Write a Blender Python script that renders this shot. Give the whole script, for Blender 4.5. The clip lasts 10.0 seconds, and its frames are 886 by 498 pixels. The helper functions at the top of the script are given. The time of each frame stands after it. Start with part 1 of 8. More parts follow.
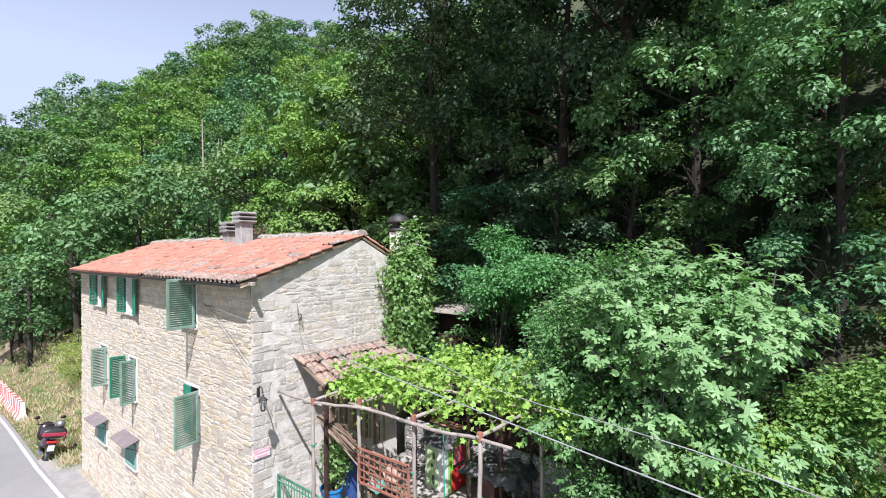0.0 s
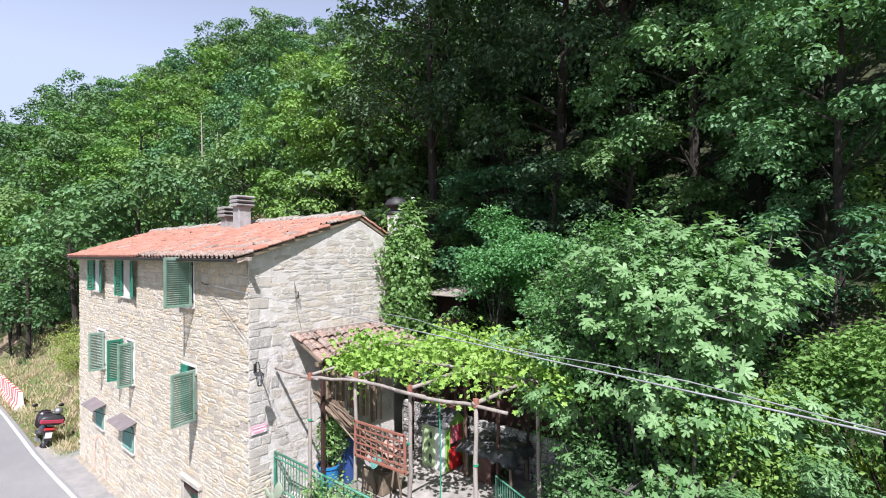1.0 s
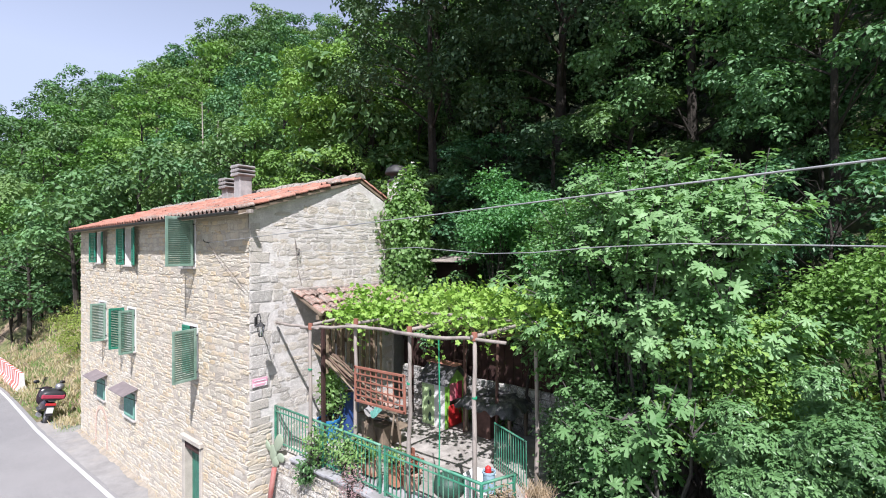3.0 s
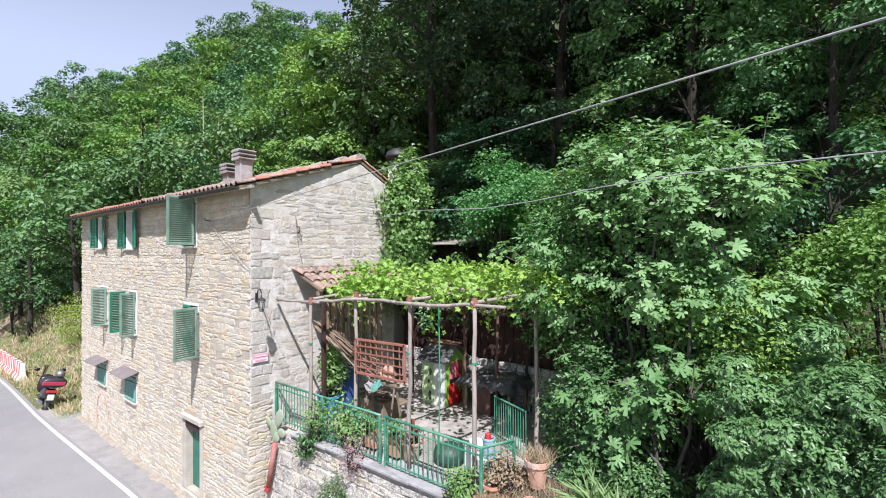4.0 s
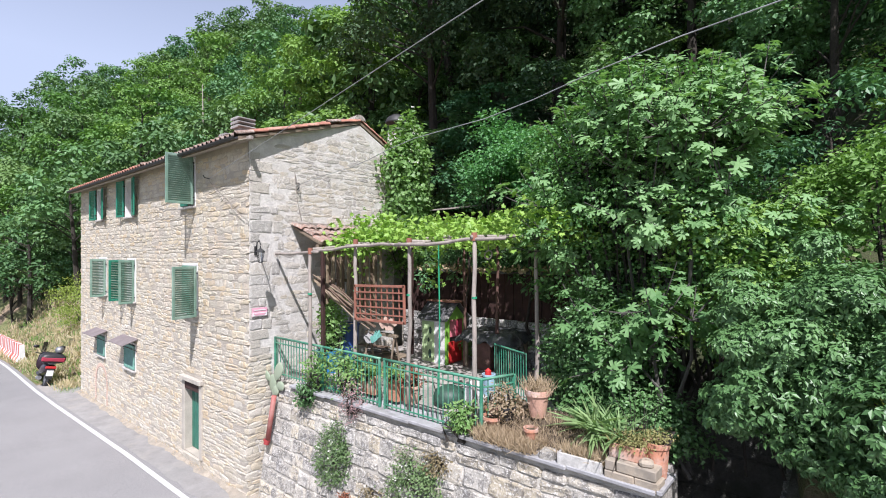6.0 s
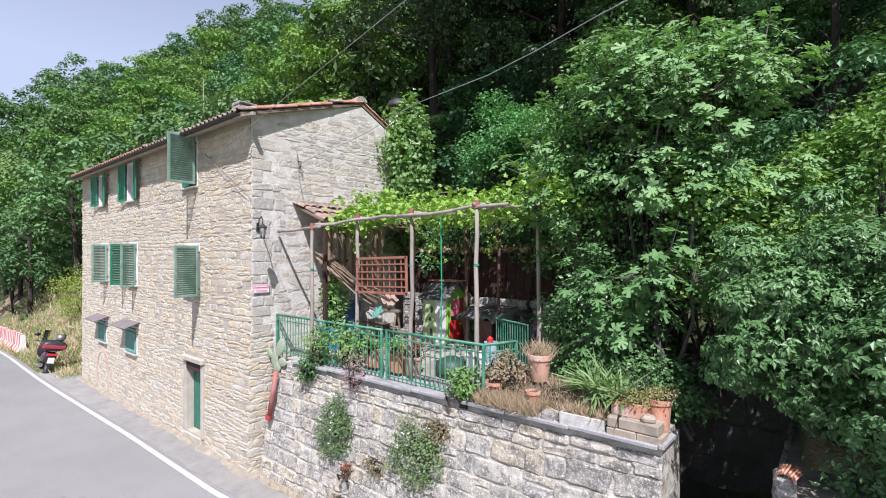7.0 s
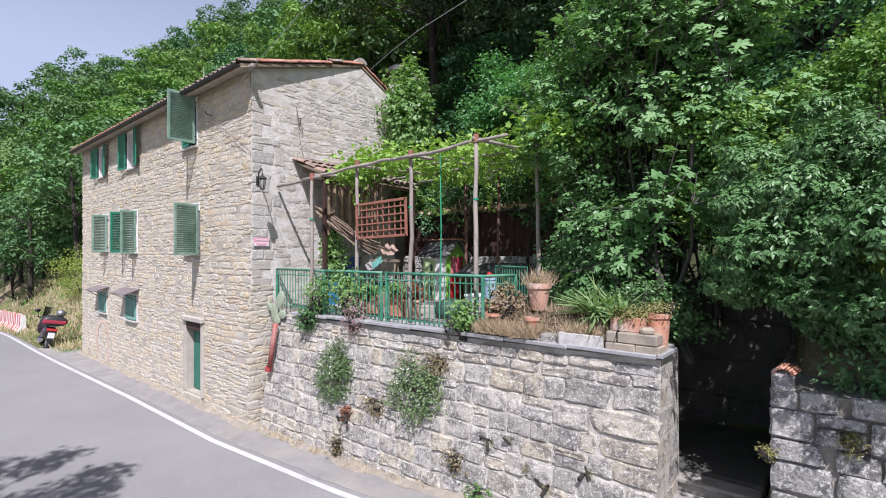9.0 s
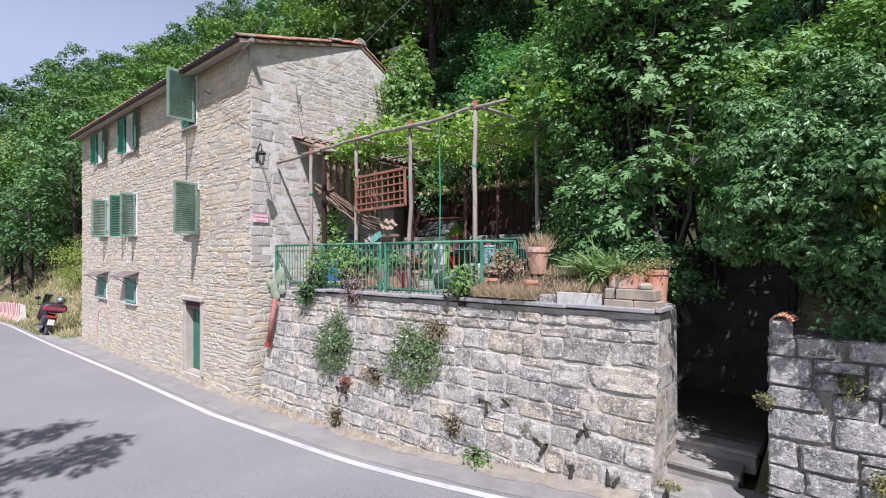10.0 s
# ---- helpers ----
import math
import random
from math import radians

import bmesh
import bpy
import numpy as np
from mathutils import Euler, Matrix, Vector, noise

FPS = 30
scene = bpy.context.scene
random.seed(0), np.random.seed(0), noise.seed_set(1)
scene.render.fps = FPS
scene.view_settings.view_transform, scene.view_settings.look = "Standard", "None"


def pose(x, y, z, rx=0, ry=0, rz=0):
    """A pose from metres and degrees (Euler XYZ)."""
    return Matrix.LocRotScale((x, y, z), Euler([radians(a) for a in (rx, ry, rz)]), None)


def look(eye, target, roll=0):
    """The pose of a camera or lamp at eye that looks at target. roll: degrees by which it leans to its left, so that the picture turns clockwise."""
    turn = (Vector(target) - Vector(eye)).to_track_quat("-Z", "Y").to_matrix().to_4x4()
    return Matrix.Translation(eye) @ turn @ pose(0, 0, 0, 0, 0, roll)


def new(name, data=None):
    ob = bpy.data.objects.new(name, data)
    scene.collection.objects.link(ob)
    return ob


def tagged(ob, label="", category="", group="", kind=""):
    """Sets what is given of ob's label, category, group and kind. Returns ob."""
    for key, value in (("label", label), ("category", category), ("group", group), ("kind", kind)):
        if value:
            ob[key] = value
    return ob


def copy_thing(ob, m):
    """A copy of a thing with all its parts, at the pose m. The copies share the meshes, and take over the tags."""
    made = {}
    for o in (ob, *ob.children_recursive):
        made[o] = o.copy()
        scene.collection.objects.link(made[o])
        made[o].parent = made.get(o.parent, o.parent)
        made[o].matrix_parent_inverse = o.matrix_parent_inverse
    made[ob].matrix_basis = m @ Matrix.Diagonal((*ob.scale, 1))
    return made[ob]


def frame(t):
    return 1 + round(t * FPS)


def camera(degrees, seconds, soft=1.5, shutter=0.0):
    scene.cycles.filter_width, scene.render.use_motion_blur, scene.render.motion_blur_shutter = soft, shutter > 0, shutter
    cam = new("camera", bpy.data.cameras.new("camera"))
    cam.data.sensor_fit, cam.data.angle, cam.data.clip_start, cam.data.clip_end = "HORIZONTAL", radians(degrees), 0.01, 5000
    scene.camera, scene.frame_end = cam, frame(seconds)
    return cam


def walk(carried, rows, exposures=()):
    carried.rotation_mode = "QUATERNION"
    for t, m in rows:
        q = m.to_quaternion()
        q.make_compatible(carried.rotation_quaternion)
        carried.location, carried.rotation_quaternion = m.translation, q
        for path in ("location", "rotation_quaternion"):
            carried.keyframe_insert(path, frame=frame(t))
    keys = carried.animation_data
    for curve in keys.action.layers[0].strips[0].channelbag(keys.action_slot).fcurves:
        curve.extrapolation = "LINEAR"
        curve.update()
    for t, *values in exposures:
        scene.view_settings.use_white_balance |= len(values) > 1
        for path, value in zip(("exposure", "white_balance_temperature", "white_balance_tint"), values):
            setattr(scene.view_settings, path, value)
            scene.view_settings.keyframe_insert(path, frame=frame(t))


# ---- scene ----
cam = camera(86.1, 10.0, soft=1.0)
PATH = [
    (0, (9.836, -5.218, 8.306), (8.552, -3.684, 8.314), -0.4),
    (0.5, (9.834, -5.22, 8.044), (8.551, -3.686, 8.052), -0.4),
    (1, (9.872, -5.182, 7.78), (8.59, -3.648, 7.789), -0.3),
    (1.5, (9.883, -5.174, 7.525), (8.602, -3.639, 7.535), -0.3),
    (2, (9.898, -5.181, 7.259), (8.617, -3.646, 7.269), -0.3),
    (2.5, (9.916, -5.212, 7.008), (8.634, -3.677, 7.019), -0.3),
    (4, (9.951, -5.259, 6.204), (8.667, -3.726, 6.22), -0.2),
    (4.5, (9.947, -5.236, 5.947), (8.663, -3.702, 5.963), -0.2),
    (5, (9.939, -5.222, 5.686), (8.655, -3.689, 5.703), -0.3),
    (5.5, (9.932, -5.212, 5.423), (8.648, -3.679, 5.439), -0.3),
    (7, (9.902, -5.26, 4.643), (8.618, -3.727, 4.661), -0.2),
    (7.5, (9.914, -5.27, 4.373), (8.629, -3.737, 4.393), -0.2),
    (8, (9.921, -5.278, 4.119), (8.636, -3.746, 4.137), -0.2),
    (8.5, (9.92, -5.285, 3.87), (8.636, -3.752, 3.887), -0.2),
    (9, (9.909, -5.254, 3.612), (8.624, -3.721, 3.629), -0.2),
    (9.5, (9.909, -5.241, 3.355), (8.624, -3.708, 3.37), -0.2),
    (10, (9.921, -5.246, 3.096), (8.636, -3.713, 3.11), -0.2),
]
walk(cam, [(t, look(eye, target, roll)) for t, eye, target, roll in PATH], exposures=[(0, 0.64, 6100, 17), (3, 0.58, 6100, 17), (7, 0.45, 6100, 18), (10, 0.26, 6040, 20)])

# ---------------------------------------------------------------- light
SUN = Vector((0.41, -0.42, 0.81)).normalized()
world = bpy.data.worlds.new("world")
scene.world = world
world.use_nodes = True
wn = world.node_tree.nodes
sky = wn.new("ShaderNodeTexSky")
sky.sky_type = "NISHITA"
sky.sun_disc = False
sky.sun_elevation = math.asin(SUN.z)
sky.sun_rotation = math.atan2(SUN.x, SUN.y)
sky.air_density, sky.dust_density, sky.ozone_density = 1.3, 2.5, 1.0
wn["Background"].inputs["Strength"].default_value = 0.06
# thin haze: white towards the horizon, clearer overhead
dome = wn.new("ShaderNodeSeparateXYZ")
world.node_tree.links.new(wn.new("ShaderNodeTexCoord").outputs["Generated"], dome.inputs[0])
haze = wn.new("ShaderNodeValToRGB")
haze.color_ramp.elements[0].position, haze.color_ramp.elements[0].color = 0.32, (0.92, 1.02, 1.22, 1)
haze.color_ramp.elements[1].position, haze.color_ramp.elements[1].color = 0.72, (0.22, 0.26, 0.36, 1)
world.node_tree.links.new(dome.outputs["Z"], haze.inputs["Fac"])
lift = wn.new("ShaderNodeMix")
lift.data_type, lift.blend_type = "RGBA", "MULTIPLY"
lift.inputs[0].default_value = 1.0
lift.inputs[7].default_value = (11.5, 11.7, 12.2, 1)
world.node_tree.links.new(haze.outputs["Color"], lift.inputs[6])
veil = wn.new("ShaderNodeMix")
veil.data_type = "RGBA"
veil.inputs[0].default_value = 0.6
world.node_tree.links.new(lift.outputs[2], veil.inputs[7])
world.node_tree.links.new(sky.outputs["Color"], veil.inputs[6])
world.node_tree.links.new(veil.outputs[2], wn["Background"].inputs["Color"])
sun_data = bpy.data.lights.new("sun", "SUN")
sun_data.energy, sun_data.angle, sun_data.color = 5.5, radians(0.53), (1.0, 0.97, 0.93)
sun = new("sun", sun_data)
sun.matrix_world = look(SUN * 60, (0, 0, 0))

# ---------------------------------------------------------------- materials


class Nodes:
    """A small helper to wire up a node material."""

    def __init__(self, name):
        self.mat = bpy.data.materials.new(name)
        self.mat.use_nodes = True
        self.tree = self.mat.node_tree
        self.bsdf = self.tree.nodes["Principled BSDF"]
        self.out = self.tree.nodes["Material Output"]
        self.coord = self.tree.nodes.new("ShaderNodeNewGeometry").outputs["Position"]

    def add(self, kind, **values):
        node = self.tree.nodes.new(kind)
        for key, value in values.items():
            node.inputs[key].default_value = value
        return node

    def link(self, a, b):
        self.tree.links.new(a, b)

    def noise(self, scale, detail=4.0, rough=0.6, stretch=None):
        n = self.add("ShaderNodeTexNoise", Scale=scale, Detail=detail, Roughness=rough)
        src = self.coord
        if stretch:
            m = self.add("ShaderNodeMapping")
            m.inputs["Scale"].default_value = stretch
            self.link(src, m.inputs["Vector"])
            src = m.outputs["Vector"]
        self.link(src, n.inputs["Vector"])
        return n.outputs["Fac"]

    def ramp(self, fac, stops):
        r = self.tree.nodes.new("ShaderNodeValToRGB")
        while len(r.color_ramp.elements) < len(stops):
            r.color_ramp.elements.new(0.5)
        for e, (at, col) in zip(r.color_ramp.elements, stops):
            e.position = at
            e.color = (*col, 1) if len(col) == 3 else col
        self.link(fac, r.inputs["Fac"])
        return r.outputs["Color"]

    def mix(self, fac, a, b, mode="MIX"):
        m = self.tree.nodes.new("ShaderNodeMix")
        m.data_type, m.blend_type = "RGBA", mode
        for v, sock in ((fac, m.inputs[0]), (a, m.inputs[6]), (b, m.inputs[7])):
            if isinstance(v, (int, float)):
                sock.default_value = v
            elif isinstance(v, tuple):
                sock.default_value = (*v, 1)
            else:
                self.link(v, sock)
        return m.outputs[2]

    def bump(self, height, strength, distance):
        b = self.add("ShaderNodeBump", Strength=strength, Distance=distance)
        self.link(height, b.inputs["Height"])
        self.link(b.outputs["Normal"], self.bsdf.inputs["Normal"])

    def random(self, island=False):
        if island:
            return self.tree.nodes.new("ShaderNodeNewGeometry").outputs["Random Per Island"]
        return self.tree.nodes.new("ShaderNodeObjectInfo").outputs["Random"]

    def done(self, color, rough=0.8, metal=0.0):
        if isinstance(color, tuple):
            self.bsdf.inputs["Base Color"].default_value = (*color, 1)
        else:
            self.link(color, self.bsdf.inputs["Base Color"])
        self.bsdf.inputs["Roughness"].default_value = rough
        self.bsdf.inputs["Metallic"].default_value = metal
        return self.mat


def shade(c, k):
    return tuple(min(1.0, max(0.0, v * k)) for v in c)


def grainy(name, color, rough=0.8, scale=6.0, fine=60.0, spread=0.3, bump=0.3, dist=0.01, metal=0.0, dirt=None, stretch=None):
    """Paint, wood, metal, earth: one colour with coarse and fine variation and a fine relief."""
    n = Nodes(name)
    big = n.noise(scale, 5, 0.65, stretch)
    col = n.ramp(big, [(0.3, shade(color, 1 - spread)), (0.7, shade(color, 1 + spread))])
    small = n.noise(fine, 3, 0.6, stretch)
    col = n.mix(0.5, col, n.ramp(small, [(0.3, (0.62, 0.62, 0.62)), (0.7, (1.0, 1.0, 1.0))]), "MULTIPLY")
    if dirt:
        col = n.mix(n.ramp(n.noise(scale * 0.35, 6, 0.7), [(0.48, (0, 0, 0)), (0.68, (1, 1, 1))]), col, dirt)
    n.bump(small, bump, dist)
    return n.done(col, rough, metal)


def stone_material(name, tones, island=False, lichen=(0.42, 0.41, 0.36), lichen_at=0.56, dark=(0.10, 0.095, 0.085), dark_at=0.6, bump=0.7, patch=None, speck=13):
    """Weathered stone: each piece its own tone, with lichen, dark stains and a pitted face."""
    n = Nodes(name)
    r = n.random(island)
    col = n.ramp(r, [(i / max(1, len(tones) - 1), t) for i, t in enumerate(tones)])
    mid = n.noise(2.2, 6, 0.7)
    col = n.mix(0.75, col, n.ramp(mid, [(0.25, (0.62, 0.6, 0.58)), (0.5, (0.95, 0.93, 0.9)), (0.78, (1.15, 1.1, 1.02))]), "MULTIPLY")
    col = n.mix(n.ramp(n.noise(4.6, 10, 0.8), [(dark_at, (0, 0, 0)), (dark_at + 0.06, (0.72, 0.72, 0.72))]), col, dark)
    col = n.mix(n.ramp(n.noise(speck, 9, 0.82), [(lichen_at, (0, 0, 0)), (lichen_at + 0.045, (0.8, 0.8, 0.8))]), col, lichen)
    col = n.mix(0.6, col, n.ramp(n.noise(70, 4, 0.7), [(0.32, (0.55, 0.54, 0.52)), (0.5, (1.0, 1.0, 1.0)), (0.7, (1.3, 1.29, 1.26))]), "MULTIPLY")
    if patch:
        col = n.mix(n.ramp(n.noise(0.8, 5, 0.7), [(0.55, (0, 0, 0)), (0.68, (0.6, 0.6, 0.6))]), col, patch)
    fine = n.noise(38, 6, 0.75)
    n.bump(fine, bump, 0.03)
    return n.done(col, 0.92)


def leaf_material(name, low, high, rough=0.52, thin=0.22, gloss=0.5, hue=False):
    """Leaves: tone by plant, by leaf and by place; light passes through them."""
    n = Nodes(name)
    pick = n.mix(0.6, n.random(True), n.random(False))
    pick = n.mix(0.4, pick, n.noise(0.9, 3, 0.6))
    col = n.ramp(pick, [(0.2, low), (0.8, high)])
    if hue:
        col = n.mix(1.0, col, n.ramp(n.random(False), [(0.0, (0.94, 1.0, 1.05)), (0.5, (1.0, 1.0, 1.0)), (1.0, (1.12, 1.02, 0.88))]), "MULTIPLY")
    n.link(col, n.bsdf.inputs["Base Color"])
    n.bsdf.inputs["Roughness"].default_value = rough
    n.bsdf.inputs["Specular IOR Level"].default_value = gloss
    tr = n.tree.nodes.new("ShaderNodeBsdfTranslucent")
    n.link(n.mix(1.0, col, (1.15, 1.25, 0.55), "MULTIPLY"), tr.inputs["Color"])
    ms = n.tree.nodes.new("ShaderNodeMixShader")
    ms.inputs[0].default_value = thin
    n.link(n.bsdf.outputs[0], ms.inputs[1])
    n.link(tr.outputs[0], ms.inputs[2])
    n.link(ms.outputs[0], n.out.inputs["Surface"])
    return n.mat


M_facade_stone = stone_material("facade_stone", [(0.52, 0.482, 0.395), (0.59, 0.56, 0.485), (0.47, 0.44, 0.375), (0.60, 0.525, 0.385), (0.56, 0.535, 0.475), (0.555, 0.455, 0.315), (0.575, 0.55, 0.49)], dark=(0.24, 0.21, 0.17), dark_at=0.62, lichen=(0.60, 0.57, 0.51), patch=(0.60, 0.48, 0.375))
M_facade_rest = stone_material("facade_stone_rest", [(0.52, 0.482, 0.395), (0.59, 0.56, 0.485), (0.47, 0.44, 0.375), (0.60, 0.525, 0.385), (0.56, 0.535, 0.475), (0.555, 0.455, 0.315), (0.575, 0.55, 0.49)], island=True, dark=(0.24, 0.21, 0.17), dark_at=0.62, lichen=(0.60, 0.57, 0.51), patch=(0.60, 0.48, 0.375))
M_mortar = grainy("lime_mortar", (0.50, 0.45, 0.38), 0.95, 1.5, 40, 0.2, 0.9, 0.04, dirt=(0.43, 0.385, 0.32))
M_gable_stone = stone_material("gable_stone", [(0.50, 0.48, 0.44), (0.62, 0.59, 0.54), (0.55, 0.52, 0.46), (0.44, 0.425, 0.40), (0.60, 0.55, 0.46)], island=True, dark=(0.27, 0.26, 0.245), dark_at=0.6, lichen=(0.66, 0.64, 0.59), bump=0.9, patch=(0.52, 0.43, 0.29))
M_gable_mortar = grainy("gable_mortar", (0.64, 0.615, 0.57), 0.95, 4.5, 26, 0.16, 0.6, 0.03, dirt=(0.52, 0.49, 0.44))
M_quoin = stone_material("quoin_stone", [(0.54, 0.50, 0.43), (0.46, 0.44, 0.40), (0.56, 0.53, 0.47)], dark=(0.24, 0.23, 0.21), dark_at=0.56)
M_quoin_grey = stone_material("weathered_quoin_stone", [(0.45, 0.435, 0.405), (0.52, 0.505, 0.47), (0.41, 0.40, 0.375), (0.55, 0.52, 0.46), (0.47, 0.46, 0.45)], lichen=(0.62, 0.605, 0.56), lichen_at=0.52, dark=(0.26, 0.25, 0.235), dark_at=0.56)
M_wall_stone = stone_material("retaining_stone", [(0.40, 0.385, 0.35), (0.49, 0.465, 0.41), (0.33, 0.32, 0.295), (0.53, 0.47, 0.35), (0.55, 0.525, 0.47), (0.42, 0.41, 0.39)], lichen=(0.75, 0.735, 0.70), lichen_at=0.53, dark=(0.125, 0.12, 0.115), dark_at=0.49, bump=1.0, speck=26)
M_wall_joint = grainy("earthy_joint", (0.33, 0.305, 0.26), 0.95, 3, 40, 0.35, 0.9, 0.04, dirt=(0.16, 0.15, 0.12))
M_shade_stone = stone_material("shaded_wall_stone", [(0.33, 0.325, 0.315), (0.45, 0.44, 0.415), (0.37, 0.365, 0.35), (0.50, 0.485, 0.45)], lichen=(0.76, 0.75, 0.72), lichen_at=0.52, dark=(0.10, 0.10, 0.095), dark_at=0.49, bump=1.0, speck=24)
M_wall_mortar = grainy("pale_wall_mortar", (0.53, 0.50, 0.44), 0.95, 3, 40, 0.25, 0.9, 0.03, dirt=(0.24, 0.225, 0.19))
M_coping = grainy("slate_coping", (0.36, 0.36, 0.37), 0.8, 2.5, 50, 0.25, 0.5, 0.01, dirt=(0.22, 0.21, 0.2))
M_tile = stone_material("terracotta_tile", [(0.41, 0.185, 0.13), (0.47, 0.225, 0.165), (0.36, 0.16, 0.115), (0.47, 0.265, 0.205)], lichen=(0.45, 0.31, 0.24), lichen_at=0.6, dark=(0.19, 0.11, 0.08), dark_at=0.53, bump=0.4)
M_tile_rest = stone_material("terracotta_tile_rest", [(0.41, 0.185, 0.13), (0.47, 0.225, 0.165), (0.36, 0.16, 0.115), (0.47, 0.265, 0.205)], island=True, lichen=(0.45, 0.31, 0.24), lichen_at=0.6, dark=(0.19, 0.11, 0.08), dark_at=0.53, bump=0.4)
M_old_tile = stone_material("old_tile", [(0.29, 0.165, 0.125), (0.33, 0.205, 0.165), (0.22, 0.15, 0.125), (0.31, 0.25, 0.22)], lichen=(0.40, 0.35, 0.30), lichen_at=0.5, dark=(0.12, 0.10, 0.085), dark_at=0.52, bump=0.5)
M_ridge = stone_material("ridge_tile", [(0.33, 0.29, 0.25), (0.27, 0.245, 0.22)], lichen=(0.44, 0.42, 0.37), lichen_at=0.48, dark_at=0.55)
# near-black colour carries the stair passage's shade; reused on the back ledge
M_shade_render = grainy("shade_dark_render", (0.10, 0.10, 0.09), 0.95, 2.5, 40, 0.35, 0.9, 0.03, dirt=(0.055, 0.06, 0.045))
M_step = grainy("worn_step_stone", (0.33, 0.315, 0.29), 0.92, 4, 60, 0.25, 0.6, 0.01, dirt=(0.2, 0.185, 0.16))
M_concrete = grainy("old_concrete", (0.46, 0.44, 0.41), 0.92, 4, 60, 0.25, 0.5, 0.01, dirt=(0.3, 0.28, 0.25))
M_chimney = grainy("sooty_concrete", (0.37, 0.365, 0.355), 0.92, 3, 40, 0.3, 0.6, 0.01, dirt=(0.17, 0.16, 0.15))
M_soffit = grainy("pale_soffit_boards", (0.40, 0.35, 0.29), 0.85, 5, 50, 0.25, 0.4, 0.01)
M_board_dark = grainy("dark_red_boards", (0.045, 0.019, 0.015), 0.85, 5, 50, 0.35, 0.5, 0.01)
M_limewash = grainy("flaking_limewash", (0.52, 0.51, 0.48), 0.92, 9, 60, 0.25, 0.6, 0.01, dirt=(0.24, 0.22, 0.2))
M_roof_wood = grainy("eave_wood", (0.22, 0.17, 0.12), 0.8, 5, 50, 0.3, 0.4, 0.01)
M_shutter = grainy("faded_green_paint", (0.165, 0.275, 0.21), 0.6, 5, 70, 0.22, 0.25, 0.004, dirt=(0.25, 0.34, 0.28))
M_shutter_pale = grainy("pale_teal_paint", (0.17, 0.36, 0.29), 0.6, 5, 70, 0.2, 0.25, 0.004)
M_shutter_in = grainy("green_paint", (0.015, 0.19, 0.115), 0.5, 5, 70, 0.2, 0.2, 0.004)
M_door = grainy("door_green_paint", (0.03, 0.16, 0.11), 0.5, 5, 70, 0.2, 0.2, 0.004)
M_white = grainy("white_paint", (0.76, 0.75, 0.73), 0.6, 4, 60, 0.08, 0.1, 0.003)
M_plaster = grainy("pale_plaster", (0.47, 0.43, 0.365), 0.95, 3, 50, 0.15, 0.5, 0.01)
M_dark = grainy("unlit_interior", (0.03, 0.028, 0.026), 0.9)
M_canopy = grainy("canopy_sheet", (0.20, 0.17, 0.17), 0.6, 3, 40, 0.2, 0.2, 0.004)
M_rail = grainy("green_rail_paint", (0.045, 0.225, 0.14), 0.5, 8, 90, 0.3, 0.2, 0.003, dirt=(0.16, 0.32, 0.22))
M_pole = grainy("weathered_pole", (0.32, 0.28, 0.245), 0.9, 6, 60, 0.35, 0.7, 0.01, stretch=(1, 1, 0.2))
M_old_pole = grainy("dark_red_pole", (0.13, 0.07, 0.055), 0.85, 6, 60, 0.3, 0.6, 0.01)
M_red_wood = grainy("red_brown_wood", (0.30, 0.12, 0.08), 0.75, 6, 60, 0.25, 0.4, 0.005)
M_bark = grainy("bark", (0.045, 0.038, 0.03), 0.95, 8, 50, 0.4, 0.9, 0.03)
M_fig_bark = grainy("grey_fig_bark", (0.085, 0.08, 0.07), 0.9, 8, 50, 0.3, 0.5, 0.01)
M_pale_bark = grainy("pale_bark", (0.34, 0.31, 0.26), 0.9, 8, 50, 0.3, 0.6, 0.02)
M_asphalt = Nodes("asphalt")
_n = M_asphalt
_c = _n.ramp(_n.noise(0.35, 5, 0.6), [(0.3, (0.205, 0.201, 0.2)), (0.7, (0.25, 0.246, 0.244))])
_g = _n.noise(58, 4, 0.75)
_c = _n.mix(0.85, _c, _n.ramp(_g, [(0.3, (0.5, 0.5, 0.51)), (0.5, (1.02, 1.02, 1.02)), (0.7, (1.5, 1.48, 1.45))]), "MULTIPLY")
_n.bump(_g, 0.5, 0.01)
M_asphalt = _n.done(_c, 0.88)
M_line = grainy("worn_road_paint", (0.58, 0.58, 0.575), 0.7, 5, 80, 0.12, 0.3, 0.004, dirt=(0.42, 0.41, 0.4))
M_verge = grainy("dusty_shoulder", (0.285, 0.277, 0.265), 0.95, 2.2, 58, 0.18, 0.9, 0.02, dirt=(0.32, 0.30, 0.27))
M_dirt = grainy("ochre_dirt", (0.37, 0.325, 0.26), 0.95, 5, 45, 0.3, 0.9, 0.03, dirt=(0.29, 0.265, 0.225))
M_terrace = grainy("terrace_paving", (0.37, 0.345, 0.315), 0.92, 4, 40, 0.3, 0.6, 0.01, dirt=(0.19, 0.17, 0.15))
M_terracotta = grainy("terracotta_pot", (0.52, 0.24, 0.15), 0.85, 6, 60, 0.22, 0.3, 0.005, dirt=(0.55, 0.42, 0.36))
M_black = grainy("black_plastic", (0.03, 0.03, 0.033), 0.45)
M_metal = grainy("dull_metal", (0.35, 0.35, 0.36), 0.45, metal=0.8)
M_iron = grainy("dark_iron", (0.05, 0.05, 0.05), 0.6, metal=0.4)
M_wire = grainy("grey_cable", (0.33, 0.34, 0.35), 0.5)


